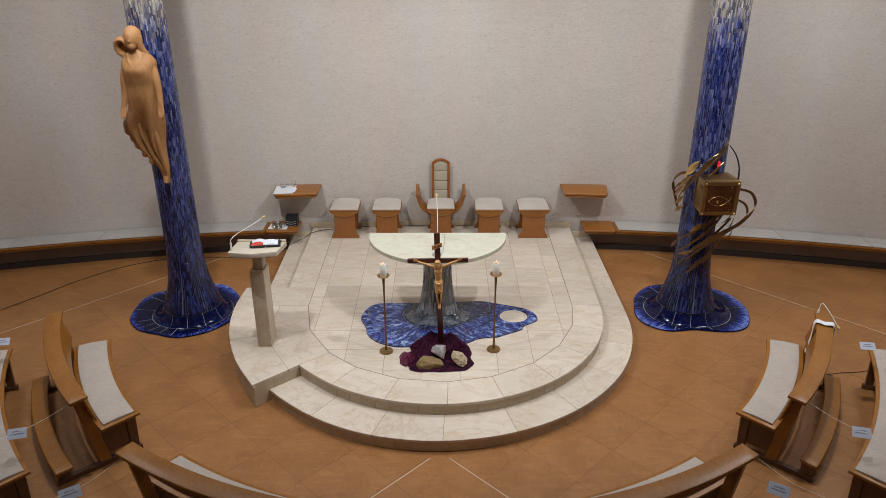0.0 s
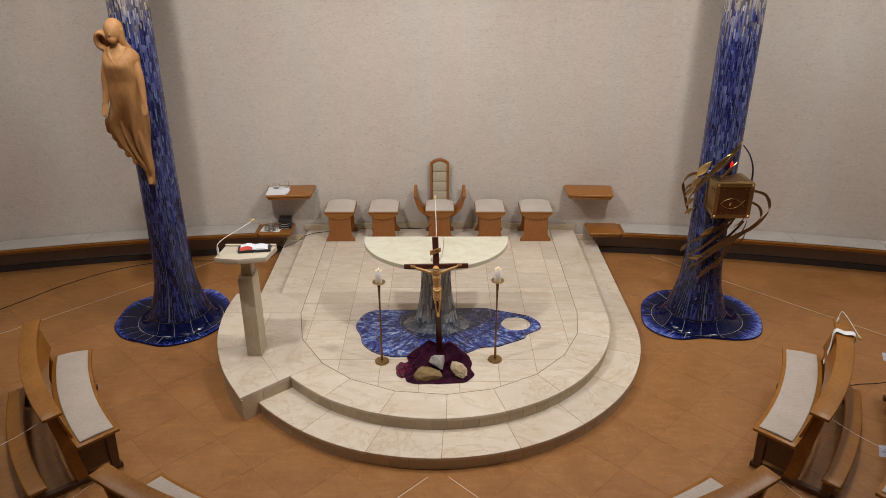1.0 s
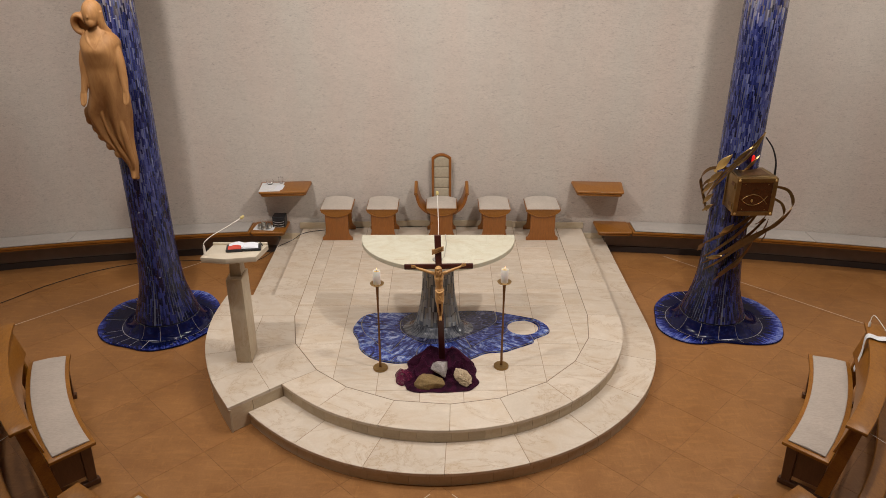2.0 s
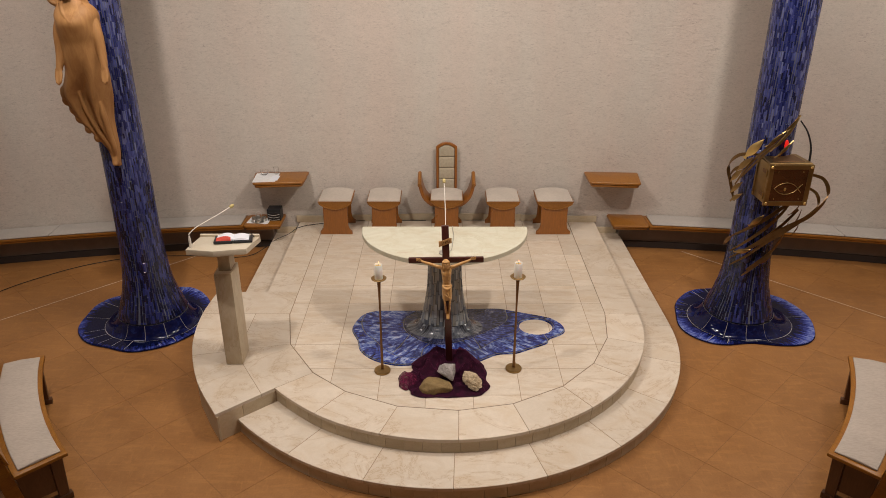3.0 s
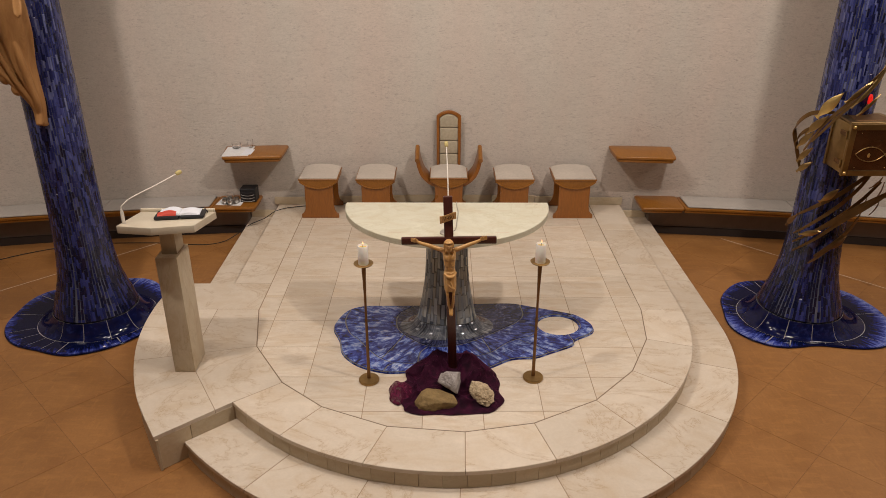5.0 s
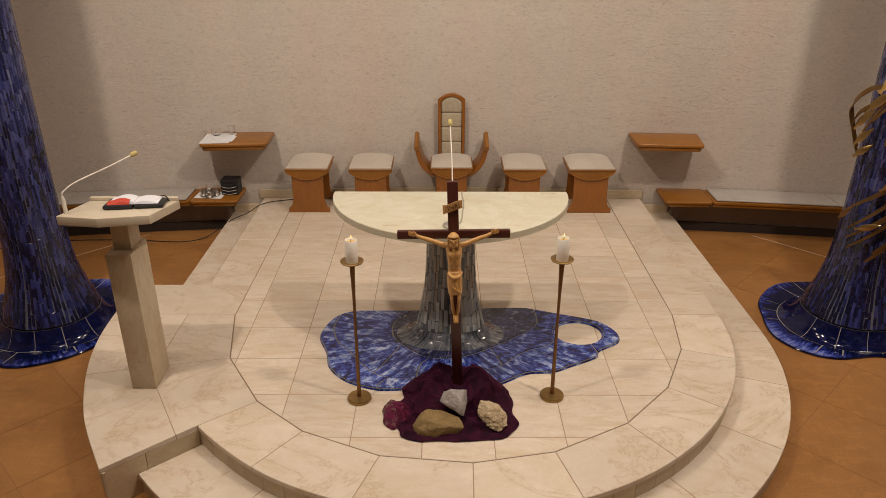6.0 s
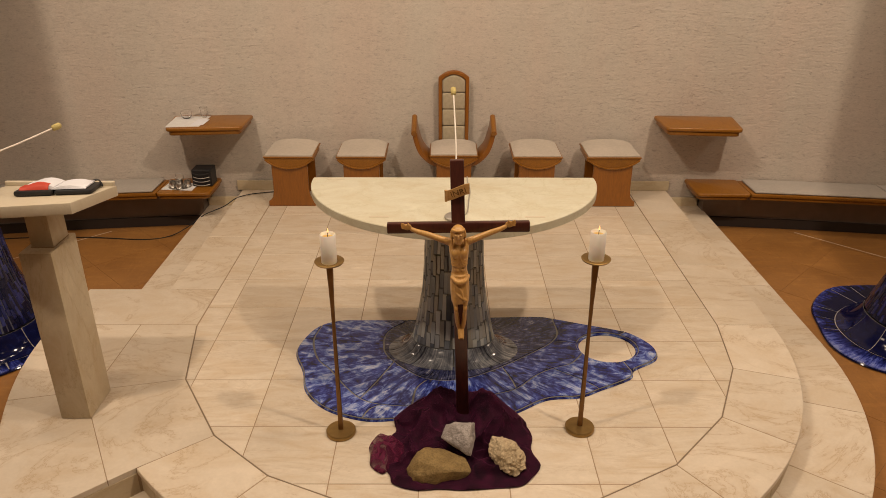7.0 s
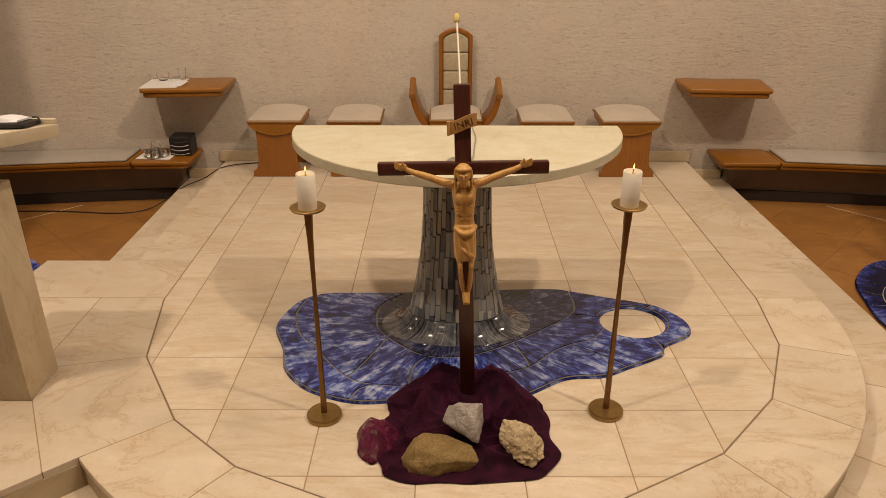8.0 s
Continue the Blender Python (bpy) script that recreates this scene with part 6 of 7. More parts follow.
    for p, q in zip(rows, rows[1:]):
        for i in range(44):
            loop.faces.new((p[i], p[(i + 1) % 44], q[(i + 1) % 44], q[i]))
    loop.faces.new(rows[0])
    fold = part("thin_fold", loop, VEIL_THIN, ob, "sheer single layer of purple organza", 60)
    sol = fold.modifiers.new("thickness", "SOLIDIFY")
    sol.thickness, sol.offset = 0.001, 1.0
    tagged(ob, "crumpled dark purple organza cloth heaped round the cross foot", "cloth")


def build_stone(name_label, at, corners, mat, seed, rough, tilt=-52.0, group="stones on the cloth"):
    """A broken stone: the hull of its corners (right, up, out), lying back by tilt, then worn."""
    bm = bm_new()
    for p in corners:
        bm.verts.new(p)
    bmesh.ops.convex_hull(bm, input=bm.verts[:])
    bmesh.ops.delete(bm, geom=[v for v in bm.verts if not v.link_faces], context="VERTS")
    bmesh.ops.bevel(bm, geom=bm.edges[:], offset=0.004, segments=1, affect="EDGES", clamp_overlap=True)
    bmesh.ops.triangulate(bm, faces=bm.faces[:])
    for _ in range(5):
        long = [e for e in bm.edges if e.calc_length() > 0.009]
        if not long:
            break
        bmesh.ops.subdivide_edges(bm, edges=long, cuts=1)
        bmesh.ops.triangulate(bm, faces=[f for f in bm.faces if len(f.verts) > 3])
    bm.normal_update()
    off = Vector((seed * 3.1, seed * 1.7, 0))
    moves = []
    for v in bm.verts:
        p = v.co
        d = 0.003 * noise.noise(p * 14 + off) + 0.003 * noise.noise(p * 34 + off) + rough * (noise.noise(p * 75 + off) - 0.8 * max(0.0, noise.noise(p * 55 - off)))
        moves.append(v.normal * d)
    for v, d in zip(bm.verts, moves):
        v.co += d
    bm.transform(Matrix.Translation(at) @ Matrix.Rotation(radians(90 + tilt), 4, "X") @ Matrix.Rotation(0, 4, "Z"))
    ob = part("stone", bm, mat, None, "", 30)
    tagged(ob, name_label, "stone", group)


# ---- tabernacle ----
TC = COL_R


def around(phi, r, z):
    """A place round the tabernacle's column: phi degrees from straight towards the nave, to +x."""
    return (*polar(TC, r, phi), z)


def ribbon(points, width, thick, bm=None, taper=0.35):
    path = spline(points, 8)
    return sweep(path, lambda i, u: [(s * thick / 2, t * width / 2 * (1 - (1 - taper) * max(0, abs(u - 0.45) / 0.55) ** 2)) for s, t in ((-1, -1), (1, -1), (1, 1), (-1, 1))], bm, lambda p: (0.25, 0.1, 1))


def leaf(p0, p1, width, mat_lift=0.02):
    """A slim cupped fish between two places, tail first, its face turned away from the column."""
    p0, p1 = Vector(p0), Vector(p1)
    d = p1 - p0
    mid = (p0 + p1) / 2
    out = Vector((mid.x - TC[0], mid.y - TC[1], 0)).normalized()
    side = d.normalized().cross(out).normalized()
    bm = bm_new()
    rows = []
    for i in range(11):
        u = i / 10
        w = width * (math.sin(math.pi * min(1.0, max(0.0, (u - 0.12) / 0.88)) ** 0.8) * 0.5 + 0.32 * max(0.0, 1 - u / 0.14)) + 0.003
        c = p0 + d * u + out * (mat_lift * math.sin(u * math.pi))
        rows.append([bm.verts.new(c + side * (s * w) + out * (t - abs(s) * 0.2 * w)) for s, t in ((-1, 0), (0, 0.005), (1, 0), (0, -0.003))])
    for p, q in zip(rows, rows[1:]):
        for k in range(4):
            bm.faces.new((p[k], p[(k + 1) % 4], q[(k + 1) % 4], q[k]))
    bm.faces.new(rows[0])
    bm.faces.new(rows[-1][::-1])
    return bm


def build_tabernacle():
    t = thing("tabernacle", "aged brass tabernacle box with fish relief and bronze vine strips", "tabernacle", (TC[0] + 0.06, 8.8, 1.67))
    x0, x1, y0, y1, z0, z1 = 3.28, 3.735, 8.575, 8.93, 1.675, 2.12
    part("body", box(x0 + 0.012, x1 - 0.012, y0 + 0.03, y1, z0 + 0.012, z1 - 0.012, 0.008), GILT, t, "box of aged brass sheet", 40)
    part("lid", soften(prism([(x0 + 0.005, y0 + 0.02), (x1 - 0.005, y0 + 0.02), (x1 - 0.04, y1), (x0 + 0.04, y1)], z1 - 0.011, z1 + 0.008), 0.004, 40, 1), GILT, t)
    part("lid_panel", soften(prism([(x0 + 0.07, y0 + 0.07), (x1 - 0.07, y0 + 0.07), (x1 - 0.09, y1 - 0.06), (x0 + 0.09, y1 - 0.06)], z1 + 0.009, z1 + 0.013), 0.002, 40, 1), BRONZE, t)
    door = part("door", box(x0, x1, y0 + 0.004, y0 + 0.028, z0, z1, 0.004), GILT, t, "framed brass door", 40)
    f = 0.05
    for a in ((x0, x0 + f, z0, z1), (x1 - f, x1, z0, z1), (x0 + f, x1 - f, z0, z0 + f), (x0 + f, x1 - f, z1 - f, z1)):
        part("frame_strip", box(a[0] + 0.001, a[1] - 0.001, y0 - 0.008, y0 + 0.003, a[2] + 0.001, a[3] - 0.001, 0.003), GILT, door)
    part("copper_panel", box(x0 + f, x1 - f, y0 - 0.002, y0 + 0.0035, z0 + f, z1 - f), COPPER, door, "dark brown copper panel")
    for sx in (x0 + 0.026, x1 - 0.026):
        for sz in (z0 + 0.026, z1 - 0.026):
            part("stud", ball((sx, y0 - 0.010, sz), (0.015, 0.011, 0.015), None, 14, 8), GOLD, door, "polished brass stud", 180)
    for sx in (x0 + 0.1, x1 - 0.1):
        for sz in (z0 + 0.075, z1 - 0.075):
            part("rivet", ball((sx, y0 - 0.003, sz), 0.004, None, 8, 6), GOLD, door)
    xm, zm = (x0 + x1) / 2, 1.865
    for s in (-1, 1):
        pts = [(xm - 0.145, y0 - 0.006, zm), (xm - 0.09, y0 - 0.006, zm + s * 0.045), (xm - 0.01, y0 - 0.006, zm + s * 0.062), (xm + 0.07, y0 - 0.006, zm + s * 0.03), (xm + 0.14, y0 - 0.006, zm - s * 0.048)]
        part("fish_line", tube(pts, 0.0042, 8, 6), GILT, door, "raised brass fish line", 60)
    part("keyhole_plate", ball((xm - 0.03, y0 - 0.004, zm - 0.01), (0.012, 0.006, 0.02), None, 10, 8), GOLD, door)
    for sz in (z0 + 0.1, z1 - 0.1):
        part("hinge", tube([(x0 - 0.006, y0 + 0.03, sz - 0.035), (x0 - 0.006, y0 + 0.03, sz + 0.035)], 0.009, 10, 2), GILT, t, "", 60)
        part("hinge_strap", box(x0 - 0.001, x0 + 0.0135, y0 + 0.034, y0 + 0.15, sz - 0.018, sz + 0.018, 0.002), BRONZE, t)
    part("side_rim", box(x0 + 0.002, x0 + 0.0125, y1 - 0.06, y1 - 0.03, z0 + 0.012, z1 - 0.012, 0.002), GILT, t)
    # lamp holder
    lamp = (3.51, 8.80, z1 + 0.014)
    part("lamp_holder", tube([(lamp[0] - 0.05, lamp[1] + 0.02, lamp[2]), (lamp[0] - 0.03, lamp[1], lamp[2] + 0.05), lamp[:2] + (lamp[2] + 0.085,), lamp[:2] + (lamp[2] + 0.10,)], lambda u: 0.012 + 0.012 * u, 10, 5), BRONZE, t, "", 60)
    part("lamp_glass", lathe([(0, 0.1), (0.014, 0.1), (0.0185, 0.12), (0.0175, 0.155), (0.01, 0.178), (0, 0.184)], lamp, 18), RED_GLASS, t, "glowing red sanctuary lamp glass", 60)
    # vine strips
    strips = [
        ([around(62, 0.42, 1.93), around(72, 0.60, 1.86), around(66, 0.66, 1.70), around(48, 0.55, 1.52), around(22, 0.36, 1.33), around(-12, 0.305, 1.15), around(-50, 0.31, 0.98)], 0.034),
        ([around(60, 0.40, 1.80), around(64, 0.55, 1.72), around(56, 0.58, 1.58), around(34, 0.43, 1.38), around(4, 0.315, 1.18), around(-28, 0.305, 1.0), around(-58, 0.315, 0.84)], 0.03),
        ([around(30, 0.38, 1.67), around(16, 0.33, 1.56), around(-12, 0.30, 1.42), around(-44, 0.30, 1.28), around(-66, 0.31, 1.18)], 0.03),
        ([around(38, 0.36, 1.66), around(24, 0.32, 1.50), around(-4, 0.30, 1.33), around(-38, 0.30, 1.14), around(-64, 0.31, 1.0)], 0.026),
        ([around(58, 0.34, 1.36), around(40, 0.33, 1.2), around(14, 0.31, 1.02), around(-14, 0.315, 0.86), around(-30, 0.325, 0.76)], 0.028),
        ([around(-40, 0.33, 2.16), around(-66, 0.40, 2.13), around(-84, 0.42, 1.98), around(-82, 0.38, 1.80), around(-78, 0.33, 1.66)], 0.03),
        ([around(-48, 0.36, 2.06), around(-68, 0.40, 1.98), around(-80, 0.40, 1.86), around(-78, 0.36, 1.70), around(-72, 0.33, 1.58)], 0.024),
        ([around(-66, 0.40, 1.80), around(-48, 0.38, 2.06), around(-20, 0.35, 2.30), around(8, 0.31, 2.48), around(28, 0.29, 2.58)], 0.022),
        ([around(-56, 0.42, 1.90), around(-34, 0.38, 2.14), around(-8, 0.34, 2.34), around(18, 0.30, 2.50)], 0.02),
    ]
    strips += [([around(50, 0.42, 1.55), around(30, 0.34, 1.38), around(0, 0.31, 1.23), around(-30, 0.31, 1.08), around(-62, 0.315, 0.92)], 0.028), ([around(26, 0.335, 1.12), around(2, 0.318, 0.98), around(-24, 0.325, 0.84)], 0.026)]
    for pts, w in strips:
        part("vine_strip", ribbon(pts, w * 1.3, 0.006), VINE, t, "flat bronze strip winding round the column", 50)
    leaves = [((-60, 0.38, 2.10), (-34, 0.37, 2.34), 0.085, GOLD), ((-70, 0.39, 1.94), (-44, 0.39, 2.14), 0.06, GILT), ((-80, 0.39, 1.80), (-58, 0.38, 1.98), 0.055, GILT), ((-76, 0.38, 1.68), (-56, 0.37, 1.84), 0.05, GILT),
              ((-70, 0.40, 1.60), (-52, 0.38, 1.72), 0.045, GILT), ((-34, 0.33, 1.36), (-10, 0.32, 1.50), 0.055, GILT), ((-52, 0.34, 1.02), (-22, 0.33, 1.09), 0.05, GILT), ((-6, 0.34, 0.92), (18, 0.34, 1.05), 0.045, BRONZE),
              ((40, 0.40, 1.36), (56, 0.44, 1.54), 0.035, BRONZE), ((46, 0.40, 1.24), (66, 0.44, 1.36), 0.035, BRONZE), ((-76, 0.35, 1.06), (-60, 0.34, 1.20), 0.045, BRONZE), ((26, 0.40, 1.52), (40, 0.44, 1.62), 0.03, BRONZE),
              ((-30, 0.37, 2.26), (0, 0.33, 2.44), 0.035, GILT), ((-22, 0.38, 2.22), (10, 0.33, 2.46), 0.03, GILT), ((-10, 0.36, 2.32), (20, 0.31, 2.52), 0.028, GILT), ((0, 0.33, 2.42), (28, 0.30, 2.58), 0.026, GILT), ((-14, 0.38, 2.16), (14, 0.35, 2.34), 0.026, GILT)]
    for p0, p1, w, mat in leaves:
        part("metal_fish", leaf(around(*p0), around(*p1), w), mat, t, "slim brass fish with forked tail", 60)
    part("dark_stem", tube([around(31, 0.30, 2.52), around(44, 0.36, 2.40), around(50, 0.41, 2.24), around(52, 0.42, 2.08)], lambda u: 0.007 + 0.005 * u, 8, 6), BLACK, t, "thin blackened stem", 60)


# ---- pews ----
PC = (0.0, 9.0)


def radial_board(c, a, pts, thick):
    """A board in the upright plane at angle a, on an outline of (radius, z)."""
    d = Vector((math.cos(radians(a)), math.sin(radians(a)))) * (thick / 2)
    bm = bm_new()
    rows = []
    for s in (-1, 1):
        rows.append([bm.verts.new((polar(c, r, a)[0] + s * d.x, polar(c, r, a)[1] + s * d.y, z)) for r, z in pts])
    bm.faces.new(rows[0])
    bm.faces.new(rows[1][::-1])
    n = len(pts)
    for i in range(n):
        bm.faces.new((rows[0][i], rows[1][i], rows[1][(i + 1) % n], rows[0][(i + 1) % n]))
    return soften(bm, 0.004, 40, 1)


def build_pew(mid, half, r, label, PC=PC, ext=(0.3, -0.3), out=0.0):
    """A curved pew about PC: r is the seat's front radius, mid and half its middle and half angle."""
    base = polar(PC, r + 0.3, mid)
    p = thing("pew", label, "pew", (*base, 0), "curved pews")
    a0, a1 = mid - half, mid + half
    n = max(10, int(half * 1.6))
    sz = 0.50
    part("seat_board", soften(arc_sweep(PC, [(r, sz - 0.033), (r, sz), (r + 0.40, sz - 0.012), (r + 0.40, sz - 0.045)], a0, a1, n), 0.006, 50, 2), PEW_WOOD, p, "", 40)
    da = 0.045 / r * 57.3
    part("cushion", soften(arc_sweep(PC, [(r + 0.035, sz + 0.001), (r + 0.04, sz + 0.012), (r + 0.2, sz + 0.02), (r + 0.352, sz + 0.008), (r + 0.356, sz - 0.010)], a0 + da, a1 - da, n), 0.005, 50, 2), PEW_WOOL, p, "pale oatmeal wool cushion", 50)
    part("backrest", soften(arc_sweep(PC, [(r + 0.40, 0.60), (r + 0.425, 0.60), (r + 0.50, 0.905), (r + 0.475, 0.905)], a0 + 0.2, a1 - 0.2, n), 0.004, 50, 1), PEW_WOOD, p, "", 40)
    part("top_rail", soften(arc_sweep(PC, [(r + 0.445, 0.912), (r + 0.447, 0.946), (r + 0.62, 0.935), (r + 0.622, 0.901)], a0 + ext[0], a1 + ext[1], n), 0.009, 50, 2), PEW_WOOD, p, "wide curved top rail", 40)
    part("kneeler", soften(arc_sweep(PC, [(r + out + 0.665, 0.205), (r + out + 0.668, 0.245), (r + out + 0.835, 0.238), (r + out + 0.838, 0.2)], a0 + (2.0 if -80 < mid < -1 else 0.6), a1 - (2.0 if mid > 1 else -0.3 if mid < -1 else 0.6), n), 0.012, 50, 3), PEW_WOOD, p, "curved kneeler board", 40)
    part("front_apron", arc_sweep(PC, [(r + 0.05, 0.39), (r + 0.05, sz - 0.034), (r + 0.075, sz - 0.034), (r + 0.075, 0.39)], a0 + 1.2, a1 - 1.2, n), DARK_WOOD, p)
    ends = [a0 + 1.3, a1 - 1.3] if half < 20 else [a0 + 1.3, mid - half / 3, mid + half / 3, a1 - 1.3]
    for a in ends:
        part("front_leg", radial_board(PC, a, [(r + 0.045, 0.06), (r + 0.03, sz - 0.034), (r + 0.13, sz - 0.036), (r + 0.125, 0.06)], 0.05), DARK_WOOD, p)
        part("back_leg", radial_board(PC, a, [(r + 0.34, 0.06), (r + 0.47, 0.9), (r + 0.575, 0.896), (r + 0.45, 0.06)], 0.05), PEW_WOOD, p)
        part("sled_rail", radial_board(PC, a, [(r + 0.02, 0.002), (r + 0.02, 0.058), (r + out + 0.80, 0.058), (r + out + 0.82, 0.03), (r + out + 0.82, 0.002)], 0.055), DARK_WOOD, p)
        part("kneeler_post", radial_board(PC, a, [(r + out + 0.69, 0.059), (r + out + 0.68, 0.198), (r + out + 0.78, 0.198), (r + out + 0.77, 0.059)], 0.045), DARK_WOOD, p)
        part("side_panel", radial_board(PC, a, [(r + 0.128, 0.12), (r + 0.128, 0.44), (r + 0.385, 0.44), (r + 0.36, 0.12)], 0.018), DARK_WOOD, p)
    return p


# ---- small things ----
def build_cord(points, sag_label):
    ob = part("closing_cord", tube(points, 0.0016, 6, 8), CORD, None, "", 60)
    tagged(ob, sag_label, "cord", "closing cords")


def build_notice(at, yaw, w=0.21, h=0.13, tilt=0.0):
    n = thing("paper_notice", "small white paper notice hung on a closing cord", "notice", at, "paper notices")
    m = pose(*at, 90 - tilt, 0, yaw)
    bm = box(-w / 2, w / 2, -h / 2, h / 2, -0.0006, 0.0006)
    bm.transform(m)
    part("sheet", bm, NOTICE, n)
    for k, (ww, zz) in enumerate(((0.5, 0.018), (0.68, -0.006))):
        bm = box(-w * ww / 2, w * ww / 2, zz - 0.005, zz + 0.005, 0.0008, 0.0012)
        bm.transform(m)
        part("print_line", bm, PRINT, n, "unreadable dark print")


def build_cable(points, label, r=0.005, mat=BLACK_CORD):
    ob = part("cable", tube(points, r, 8, 8), mat, None, "", 60)
    tagged(ob, label, "cable", "floor cables")


def build_cruets():
    z = 0.443
    cl = part("linen_napkin", soften(prism([(-2.84, 11.03), (-2.53, 11.0), (-2.52, 11.2), (-2.82, 11.24)], z, z + 0.004), 0.001), LINEN, None)
    tagged(cl, "white linen napkin spread on the low wall table", "napkin")
    s = thing("cruet_set", "small steel cruet set with handled carrier", "cruet set", (-2.68, 11.12, z + 0.005))
    z += 0.005
    for x, y, h in ((-2.745, 11.10, 0.06), (-2.67, 11.065, 0.05), (-2.605, 11.12, 0.06), (-2.70, 11.17, 0.055)):
        part("steel_pot", lathe([(0, 0), (0.027, 0), (0.033, 0.012), (0.032, h * 0.75), (0.028, h), (0.025, h), (0.028, h * 0.7), (0, 0.006)], (x, y, z), 20), STEEL, s, "polished steel pot", 50)
    part("carrier_plate", lathe([(0, 0), (0.11, 0), (0.11, 0.004), (0, 0.004)], (-2.68, 11.12, z - 0.0045), 28), STEEL, s)
    part("carrier_handle", tube([(-2.72, 11.13, z), (-2.72, 11.13, z + 0.10), (-2.70, 11.13, z + 0.125), (-2.66, 11.13, z + 0.125), (-2.64, 11.13, z + 0.10), (-2.64, 11.13, z)], 0.005, 8, 4), STEEL, s, "", 60)
    b = thing("black_tray_box", "black stacked tray box on the low wall table", "box", (-2.45, 11.2, 0.443))
    part("case", box(-2.555, -2.365, 11.12, 11.29, 0.443, 0.615, 0.008), BLACK, b)
    for k in range(4):
        zz = 0.462 + 0.037 * k
        pts = [(-2.54 + 0.16 * u, 11.108 - 0.012 * math.sin(u * math.pi), zz + 0.01 - 0.012 * math.sin(u * math.pi)) for u in (0, 0.25, 0.5, 0.75, 1.0)]
        part("tray_edge", tube(pts, 0.0035, 6, 4), GREY_METAL if k < 3 else BLACK, b)


def build_shelf_things():
    cl = part("shelf_napkin", prism([(-2.665, 10.93), (-2.36, 10.955), (-2.36, 11.33), (-2.685, 11.31)], 1.0885, 1.092), LINEN, None)
    tagged(cl, "white linen napkin on the credence shelf", "napkin")
    pl = part("paper_sheet", prism([(-2.45, 11.0), (-2.335, 11.0), (-2.33, 11.2), (-2.44, 11.2)], 1.0925, 1.0945), PAPER, None)
    tagged(pl, "folded white paper on the linen napkin", "paper")
    for x, y, r, h in ((-2.56, 11.24, 0.055, 0.06), (-2.40, 11.27, 0.035, 0.10)):
        g = part("glass_bowl", lathe([(0, 0.001), (r * 0.6, 0.001), (r * 0.9, h * 0.4), (r, h), (r - 0.003, h), (r * 0.86, h * 0.42), (r * 0.55, 0.006), (0, 0.006)], (x, y, 1.095), 28), GLASS, None, "", 60)
        tagged(g, "clear glass vessel on the credence shelf", "glass", "glass vessels")


def build_shawl(a, r):
    """A white stole hung over a pew's top rail."""
    bm = bm_new()
    prof = [(r + 0.40, 0.55), (r + 0.425, 0.75), (r + 0.43, 0.952), (r + 0.53, 0.955), (r + 0.632, 0.945), (r + 0.637, 0.72), (r + 0.635, 0.5)]
    path = spline([(pr, 0, z) for pr, z in prof], 5)
    rows = []
    for i, p in enumerate(path):
        wob = 0.25 * math.sin(i * 0.7)
        rows.append([bm.verts.new((*polar(PC, p.x + 0.003 * s, a + k * 0.5 + wob * 0.15), p.z + 0.003 * s)) for k, s in ((-1, 0), (1, 0), (1, 1), (-1, 1))])
    for p, q in zip(rows, rows[1:]):
        for k in range(4):
            bm.faces.new((p[k], p[(k + 1) % 4], q[(k + 1) % 4], q[k]))
    bm.faces.new(rows[0])
    bm.faces.new(rows[-1][::-1])
    ob = part("white_stole", bm, LINEN, None, "", 50)
    tagged(ob, "white cloth strip laid over the pew back", "stole")


def build_spot_or_fill(x, y, spotty):
    l = thing("spot_or_fill_lamp", "round white ceiling downlight" if spotty else "unseen fill light panel added at the ceiling", "ceiling lamp", (x, y, CEIL), "ceiling spots" if spotty else "ceiling panels")
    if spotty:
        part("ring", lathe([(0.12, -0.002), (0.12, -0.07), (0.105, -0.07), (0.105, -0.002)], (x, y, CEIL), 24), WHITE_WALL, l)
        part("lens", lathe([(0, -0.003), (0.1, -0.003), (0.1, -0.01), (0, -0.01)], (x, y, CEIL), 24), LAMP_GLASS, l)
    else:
        # unseen body added to go with a fill light
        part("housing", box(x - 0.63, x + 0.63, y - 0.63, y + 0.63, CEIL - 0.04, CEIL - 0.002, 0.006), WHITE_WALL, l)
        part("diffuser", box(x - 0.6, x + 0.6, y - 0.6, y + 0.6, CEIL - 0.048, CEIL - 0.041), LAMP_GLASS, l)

build_platform()
build_altar()
build_pool()
build_column(COL_L, (-3.615, 9.10), 0.762, [(1, 0.037, -1.18), (2, 0.014, 0.35), (3, 0.026, 3.09), (4, 0.016, 1.99), (5, 0.03, 0.25), (9, 0.008, 1.0)], (0.1, 0.06), 11, "tall mosaic column of blue glass strips with a flared base, carrying a carved figure")
build_column(COL_R, (3.525, 9.145), 0.767, [(1, 0.04, -0.44), (2, 0.09, -0.1), (3, 0.05, 1.38), (4, 0.051, -2.7), (5, 0.009, -1.42), (9, 0.008, 0.4)], (0.08, 0.17), 12, "tall mosaic column of blue glass strips with a flared base, carrying a brass tabernacle")
for x0, x1 in ((-1.79, -1.32), (-1.11, -0.64), (0.55, 1.02), (1.25, 1.76)):
    build_stool(x0, x1)
build_chair()
for side in (-1, 1):
    build_wall_bench(side)
    build_end_table(side)
    build_shelf(side)
build_ambo()
build_cross()
build_corpus()
build_statue()
build_tabernacle()
for cx, cy in ((-0.655, 7.55), (0.65, 7.585)):
    build_candle(cx, cy)
build_cloth()
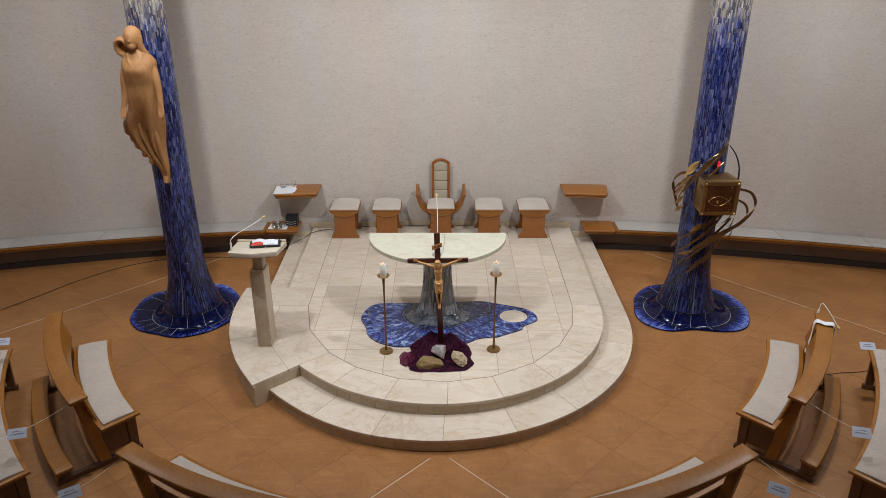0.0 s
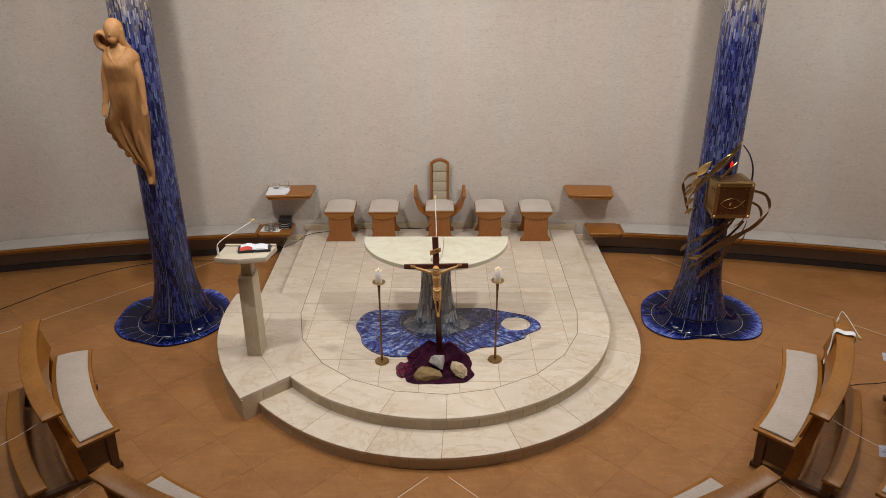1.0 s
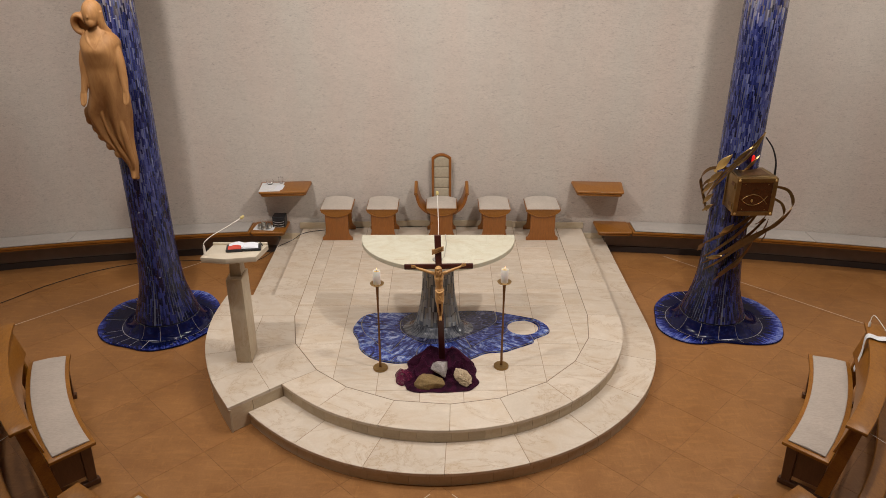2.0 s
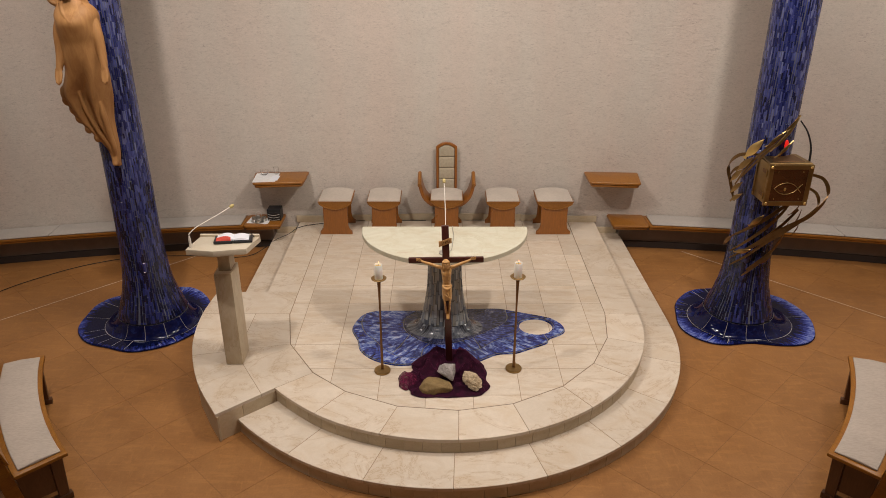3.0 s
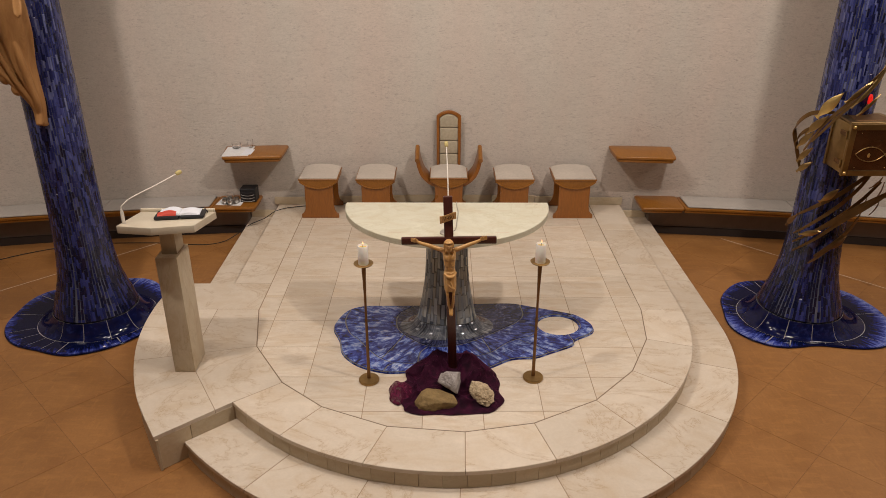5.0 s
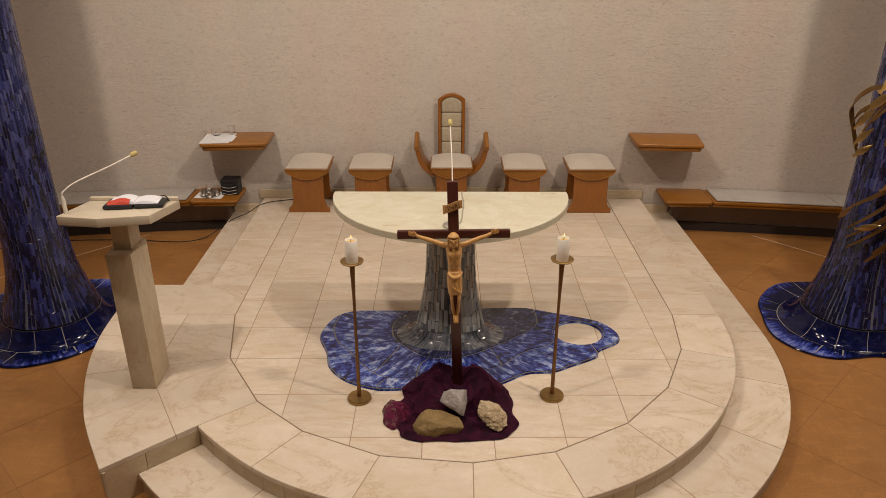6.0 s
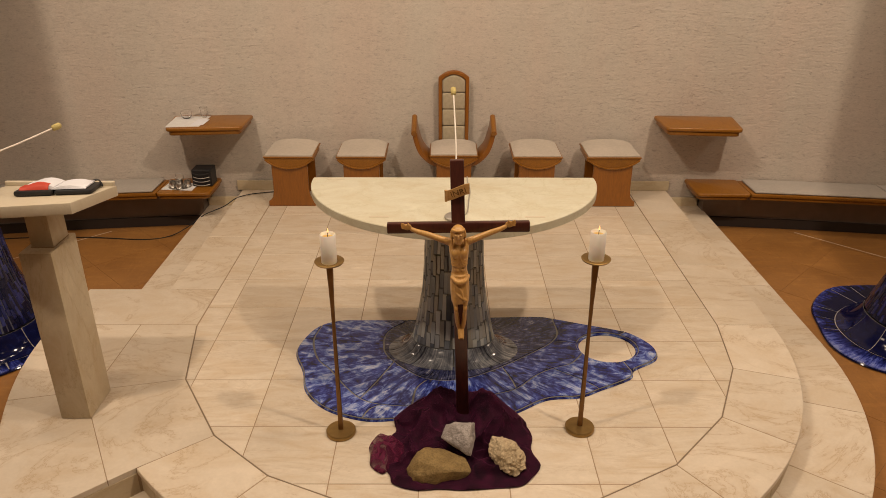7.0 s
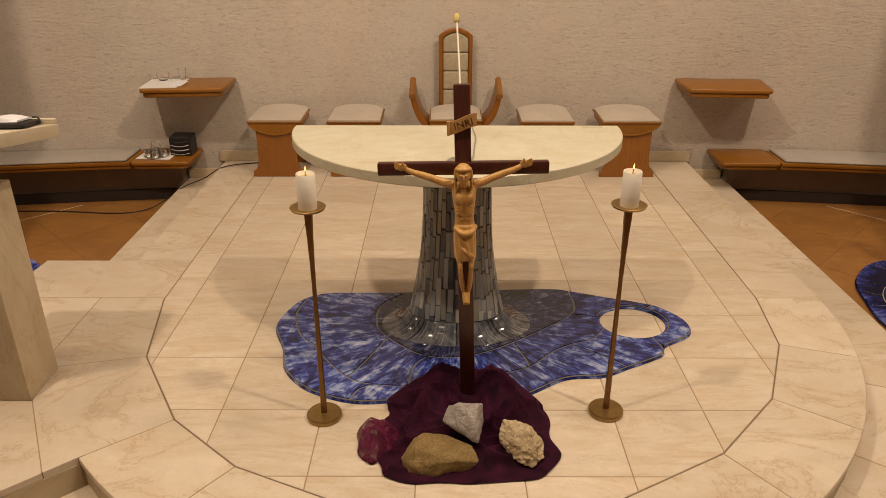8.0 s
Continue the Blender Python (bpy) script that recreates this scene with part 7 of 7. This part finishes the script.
build_stone("angular grey granite stone resting on purple cloth", (-0.017, 7.335, 0.45), [(-0.07, 0.075, -0.02), (-0.01, 0.082, 0.0), (0.082, 0.08, -0.01), (0.086, 0.0, -0.01), (0.058, -0.098, 0.0), (0.025, -0.085, 0.02), (-0.04, -0.03, 0.03), (-0.098, 0.0, 0.0),
            (-0.03, 0.06, 0.055), (0.06, 0.06, 0.05), (0.045, -0.02, 0.06), (-0.05, 0.0, -0.06), (0.06, 0.0, -0.06), (0.05, -0.06, 0.05), (0.0, 0.06, -0.06)], ROCK_GREY, 3, 0.0025)
build_stone("rough porous beige stone resting on purple cloth", (0.224, 7.275, 0.38), [(-0.075, 0.11, 0.0), (-0.015, 0.095, 0.01), (0.04, 0.085, 0.0), (0.098, 0.01, 0.0), (0.095, -0.055, 0.0), (0.04, -0.105, 0.01), (-0.01, -0.085, 0.02), (-0.075, -0.02, 0.01), (-0.098, 0.015, 0.0), (-0.09, 0.07, 0.0),
            (-0.03, 0.06, 0.06), (0.03, 0.03, 0.065), (0.035, -0.05, 0.06), (-0.04, -0.005, 0.062), (-0.04, 0.03, -0.06), (0.05, 0.0, -0.06), (0.02, -0.05, -0.06)], ROCK_BEIGE, 8, 0.0085)
build_stone("large brown sandstone resting on purple cloth", (-0.118, 7.215, 0.362), [(-0.115, 0.085, -0.03), (-0.07, 0.11, -0.035), (0.02, 0.10, -0.03), (0.135, 0.05, -0.015), (0.165, -0.02, 0.0), (0.12, -0.06, -0.01), (-0.05, -0.112, -0.02), (-0.145, -0.092, -0.02), (-0.168, -0.01, 0.0),
            (-0.105, 0.02, 0.06), (0.06, -0.03, 0.075), (-0.11, -0.05, 0.045), (-0.08, 0.0, -0.08), (0.06, 0.0, -0.08)], ROCK_BROWN, 6, 0.0015)
build_book()
build_microphone("gooseneck microphone with foam head on the marble desk", (-2.392, 7.62, desk_z(0, 7.62)), [(-2.385, 7.63, 1.77), (-2.33, 7.70, 1.808), (-2.2, 7.86, 1.848)], (-2.095, 7.995, 1.885), 0.115)
build_microphone("tall gooseneck microphone with foam head on the altar", (-0.04, 8.06, ALTAR_TOP + 0.001), [(-0.032, 8.12, 1.5), (-0.03, 8.29, 1.7)], (-0.043, 8.53, 1.945), 0.05, FOAM, 0.055)
PEW = "curved beech pew with pale wool cushion and wide back rail"
build_pew(58.2, 11.6, 4.19, PEW, ext=(-0.4, 0.8))
build_pew(58.5, 13.4, 5.31, PEW)
build_pew(-58.2, 11.6, 4.19, PEW, (-0.035, 9.0), (-0.8, 0.4), 0.05)
build_pew(-58.5, 13.4, 5.31, PEW)
build_pew(-0.35, 34.85, 4.27, "long curved beech pew facing the altar platform")
build_shawl(66.5, 4.19)
build_microphone("gooseneck microphone clamped to the pew back", (4.37, 7.36, 0.947), [(4.385, 7.37, 1.06), (4.405, 7.35, 1.07), (4.45, 7.25, 1.0)], (4.50, 7.14, 0.90), 0.06)
build_cable([(-6.9, 8.45, 0.008), (-6.33, 9.06, 0.008), (-5.90, 9.6, 0.008), (-5.55, 10.07, 0.008), (-5.03, 10.54, 0.008), (-4.4, 10.82, 0.008), (-3.62, 10.87, 0.008), (-3.02, 10.82, 0.008), (-2.78, 10.90, 0.008), (-2.62, 10.98, 0.07), (-2.47, 11.05, 0.168), (-2.28, 11.12, 0.235), (-2.12, 11.18, 0.318), (-1.85, 11.31, 0.318), (-1.2, 11.43, 0.318), (-0.3, 11.44, 0.318)], "black cable running over the floor and along the wall")
build_cable([(-0.03, 8.1, ALTAR_TOP + 0.005), (0.028, 8.12, ALTAR_TOP + 0.005), (0.047, 8.33, ALTAR_TOP + 0.005), (0.06, 8.5, ALTAR_TOP + 0.005), (0.052, 8.62, ALTAR_TOP + 0.005), (0.05, 8.71, ALTAR_TOP + 0.004), (0.05, 8.74, ALTAR_TOP + 0.004), (0.051, 8.75, ALTAR_TOP - 0.01), (0.052, 8.752, ALTAR_TOP - 0.1), (0.052, 8.755, 0.8), (0.07, 8.76, 0.34), (0.065, 8.775, 0.316), (0.05, 9.0, 0.315)], "thin grey microphone cable lying across the altar", 0.003, GREY_METAL)
build_cable([(4.72, 7.5, 0.006), (4.81, 7.51, 0.006), (4.945, 7.534, 0.006), (5.125, 7.546, 0.006), (5.36, 7.595, 0.006)], "short brown cable lying on the floor between pews", 0.004)
build_cruets()
build_shelf_things()
for sx in (-1, 1):
    dx = -0.06 if sx < 0 else 0.06
    build_cord([(sx * 3.53, 5.86, 0.86), (sx * 3.68 + dx / 2, 5.6, 0.83), (sx * 3.86 + dx / 2, 5.36, 0.84), (sx * 4.2, 5.0, 0.9)], "thin white cord closing the pew row")
    build_notice((sx * 3.84 + dx, 5.42, 0.795), -sx * 14, 0.165, 0.1, 50)
    build_cord([(sx * 2.75, 5.03, 0.86), (sx * 2.95, 4.75, 0.82), (sx * 3.15, 4.5, 0.86)], "thin white cord closing the pew row")
    build_notice(((-3.06, 4.66, 0.79) if sx < 0 else (2.83, 4.69, 0.79)), -sx * 32, 0.17, 0.1, 45)
    build_notice(((-4.90, 7.0, 0.8) if sx < 0 else (4.73, 6.89, 0.8)), -sx * 8, 0.16, 0.09, 55)
for lx, ly in ((-2.6, 6.05), (2.6, 6.05), (-2.85, 7.75), (2.85, 7.75), (-1.2, 7.75), (1.2, 7.75)):
    build_spot_or_fill(lx, ly, True)
# bodies for the added fill lights
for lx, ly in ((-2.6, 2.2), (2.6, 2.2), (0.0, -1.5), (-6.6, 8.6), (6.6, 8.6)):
    build_spot_or_fill(lx, ly, False)

# brown floor
floor = tagged(part("floor", box(-9.5, 9.5, -7.3, 12, -0.3, -0.0018), BROWN_JOINT, None), "brown stone tile floor laid diagonally", "floor", kind="structure")
TILE = 0.92
far_tiles = bm_new()
for i in range(-26, 18):
    for j in range(-26, 18):
        u0, v0 = 6.1 + TILE * i, 6.13 + TILE * j
        cx, cy = (u0 + 0.46 - v0 - 0.46) / 2, (u0 + v0 + TILE) / 2
        if not (-6.8 < cy < 12.2 and abs(cx) < 9.0):
            continue
        g = 0.002
        pts = []
        for u, v in ((u0 + g, v0 + g), (u0 + TILE - g, v0 + g), (u0 + TILE - g, v0 + TILE - g), (u0 + g, v0 + TILE - g)):
            pts.append(((u - v) / 2, (u + v) / 2))
        if area_of(pts) < 0:
            pts = pts[::-1]
        if 4.0 < cy < 11.6 and abs(cx) < 7.4:
            part("floor_tile", prism(pts, -0.02, 0.0), BROWN, floor)
        else:
            prism(pts, -0.02, 0.0, 0.0, far_tiles)
tagged(part("far_floor_tiles", far_tiles, BROWN, floor), "brown stone tiles of the nave", kind="stuff")
for sx in (1, -1):
    for k in (0, 9):
        c0 = 6.1 + TILE * k + (0.06 if k else 0.0)
        a, b = ((-0.1, c0 - 0.1), (-5.0, c0 - 5.0)) if k == 0 else ((-8.0, c0 - 8.0), (-3.4, c0 - 3.4))
        p, q = Vector((a[0] * sx, a[1])), Vector((b[0] * sx, b[1]))
        n = Vector((-(q - p).y, (q - p).x)).normalized() * 0.004
        part("joint_strip", prism([tuple(p - n), tuple(q - n), tuple(q + n), tuple(p + n)], -0.01, 0.0015), STRIP, floor)
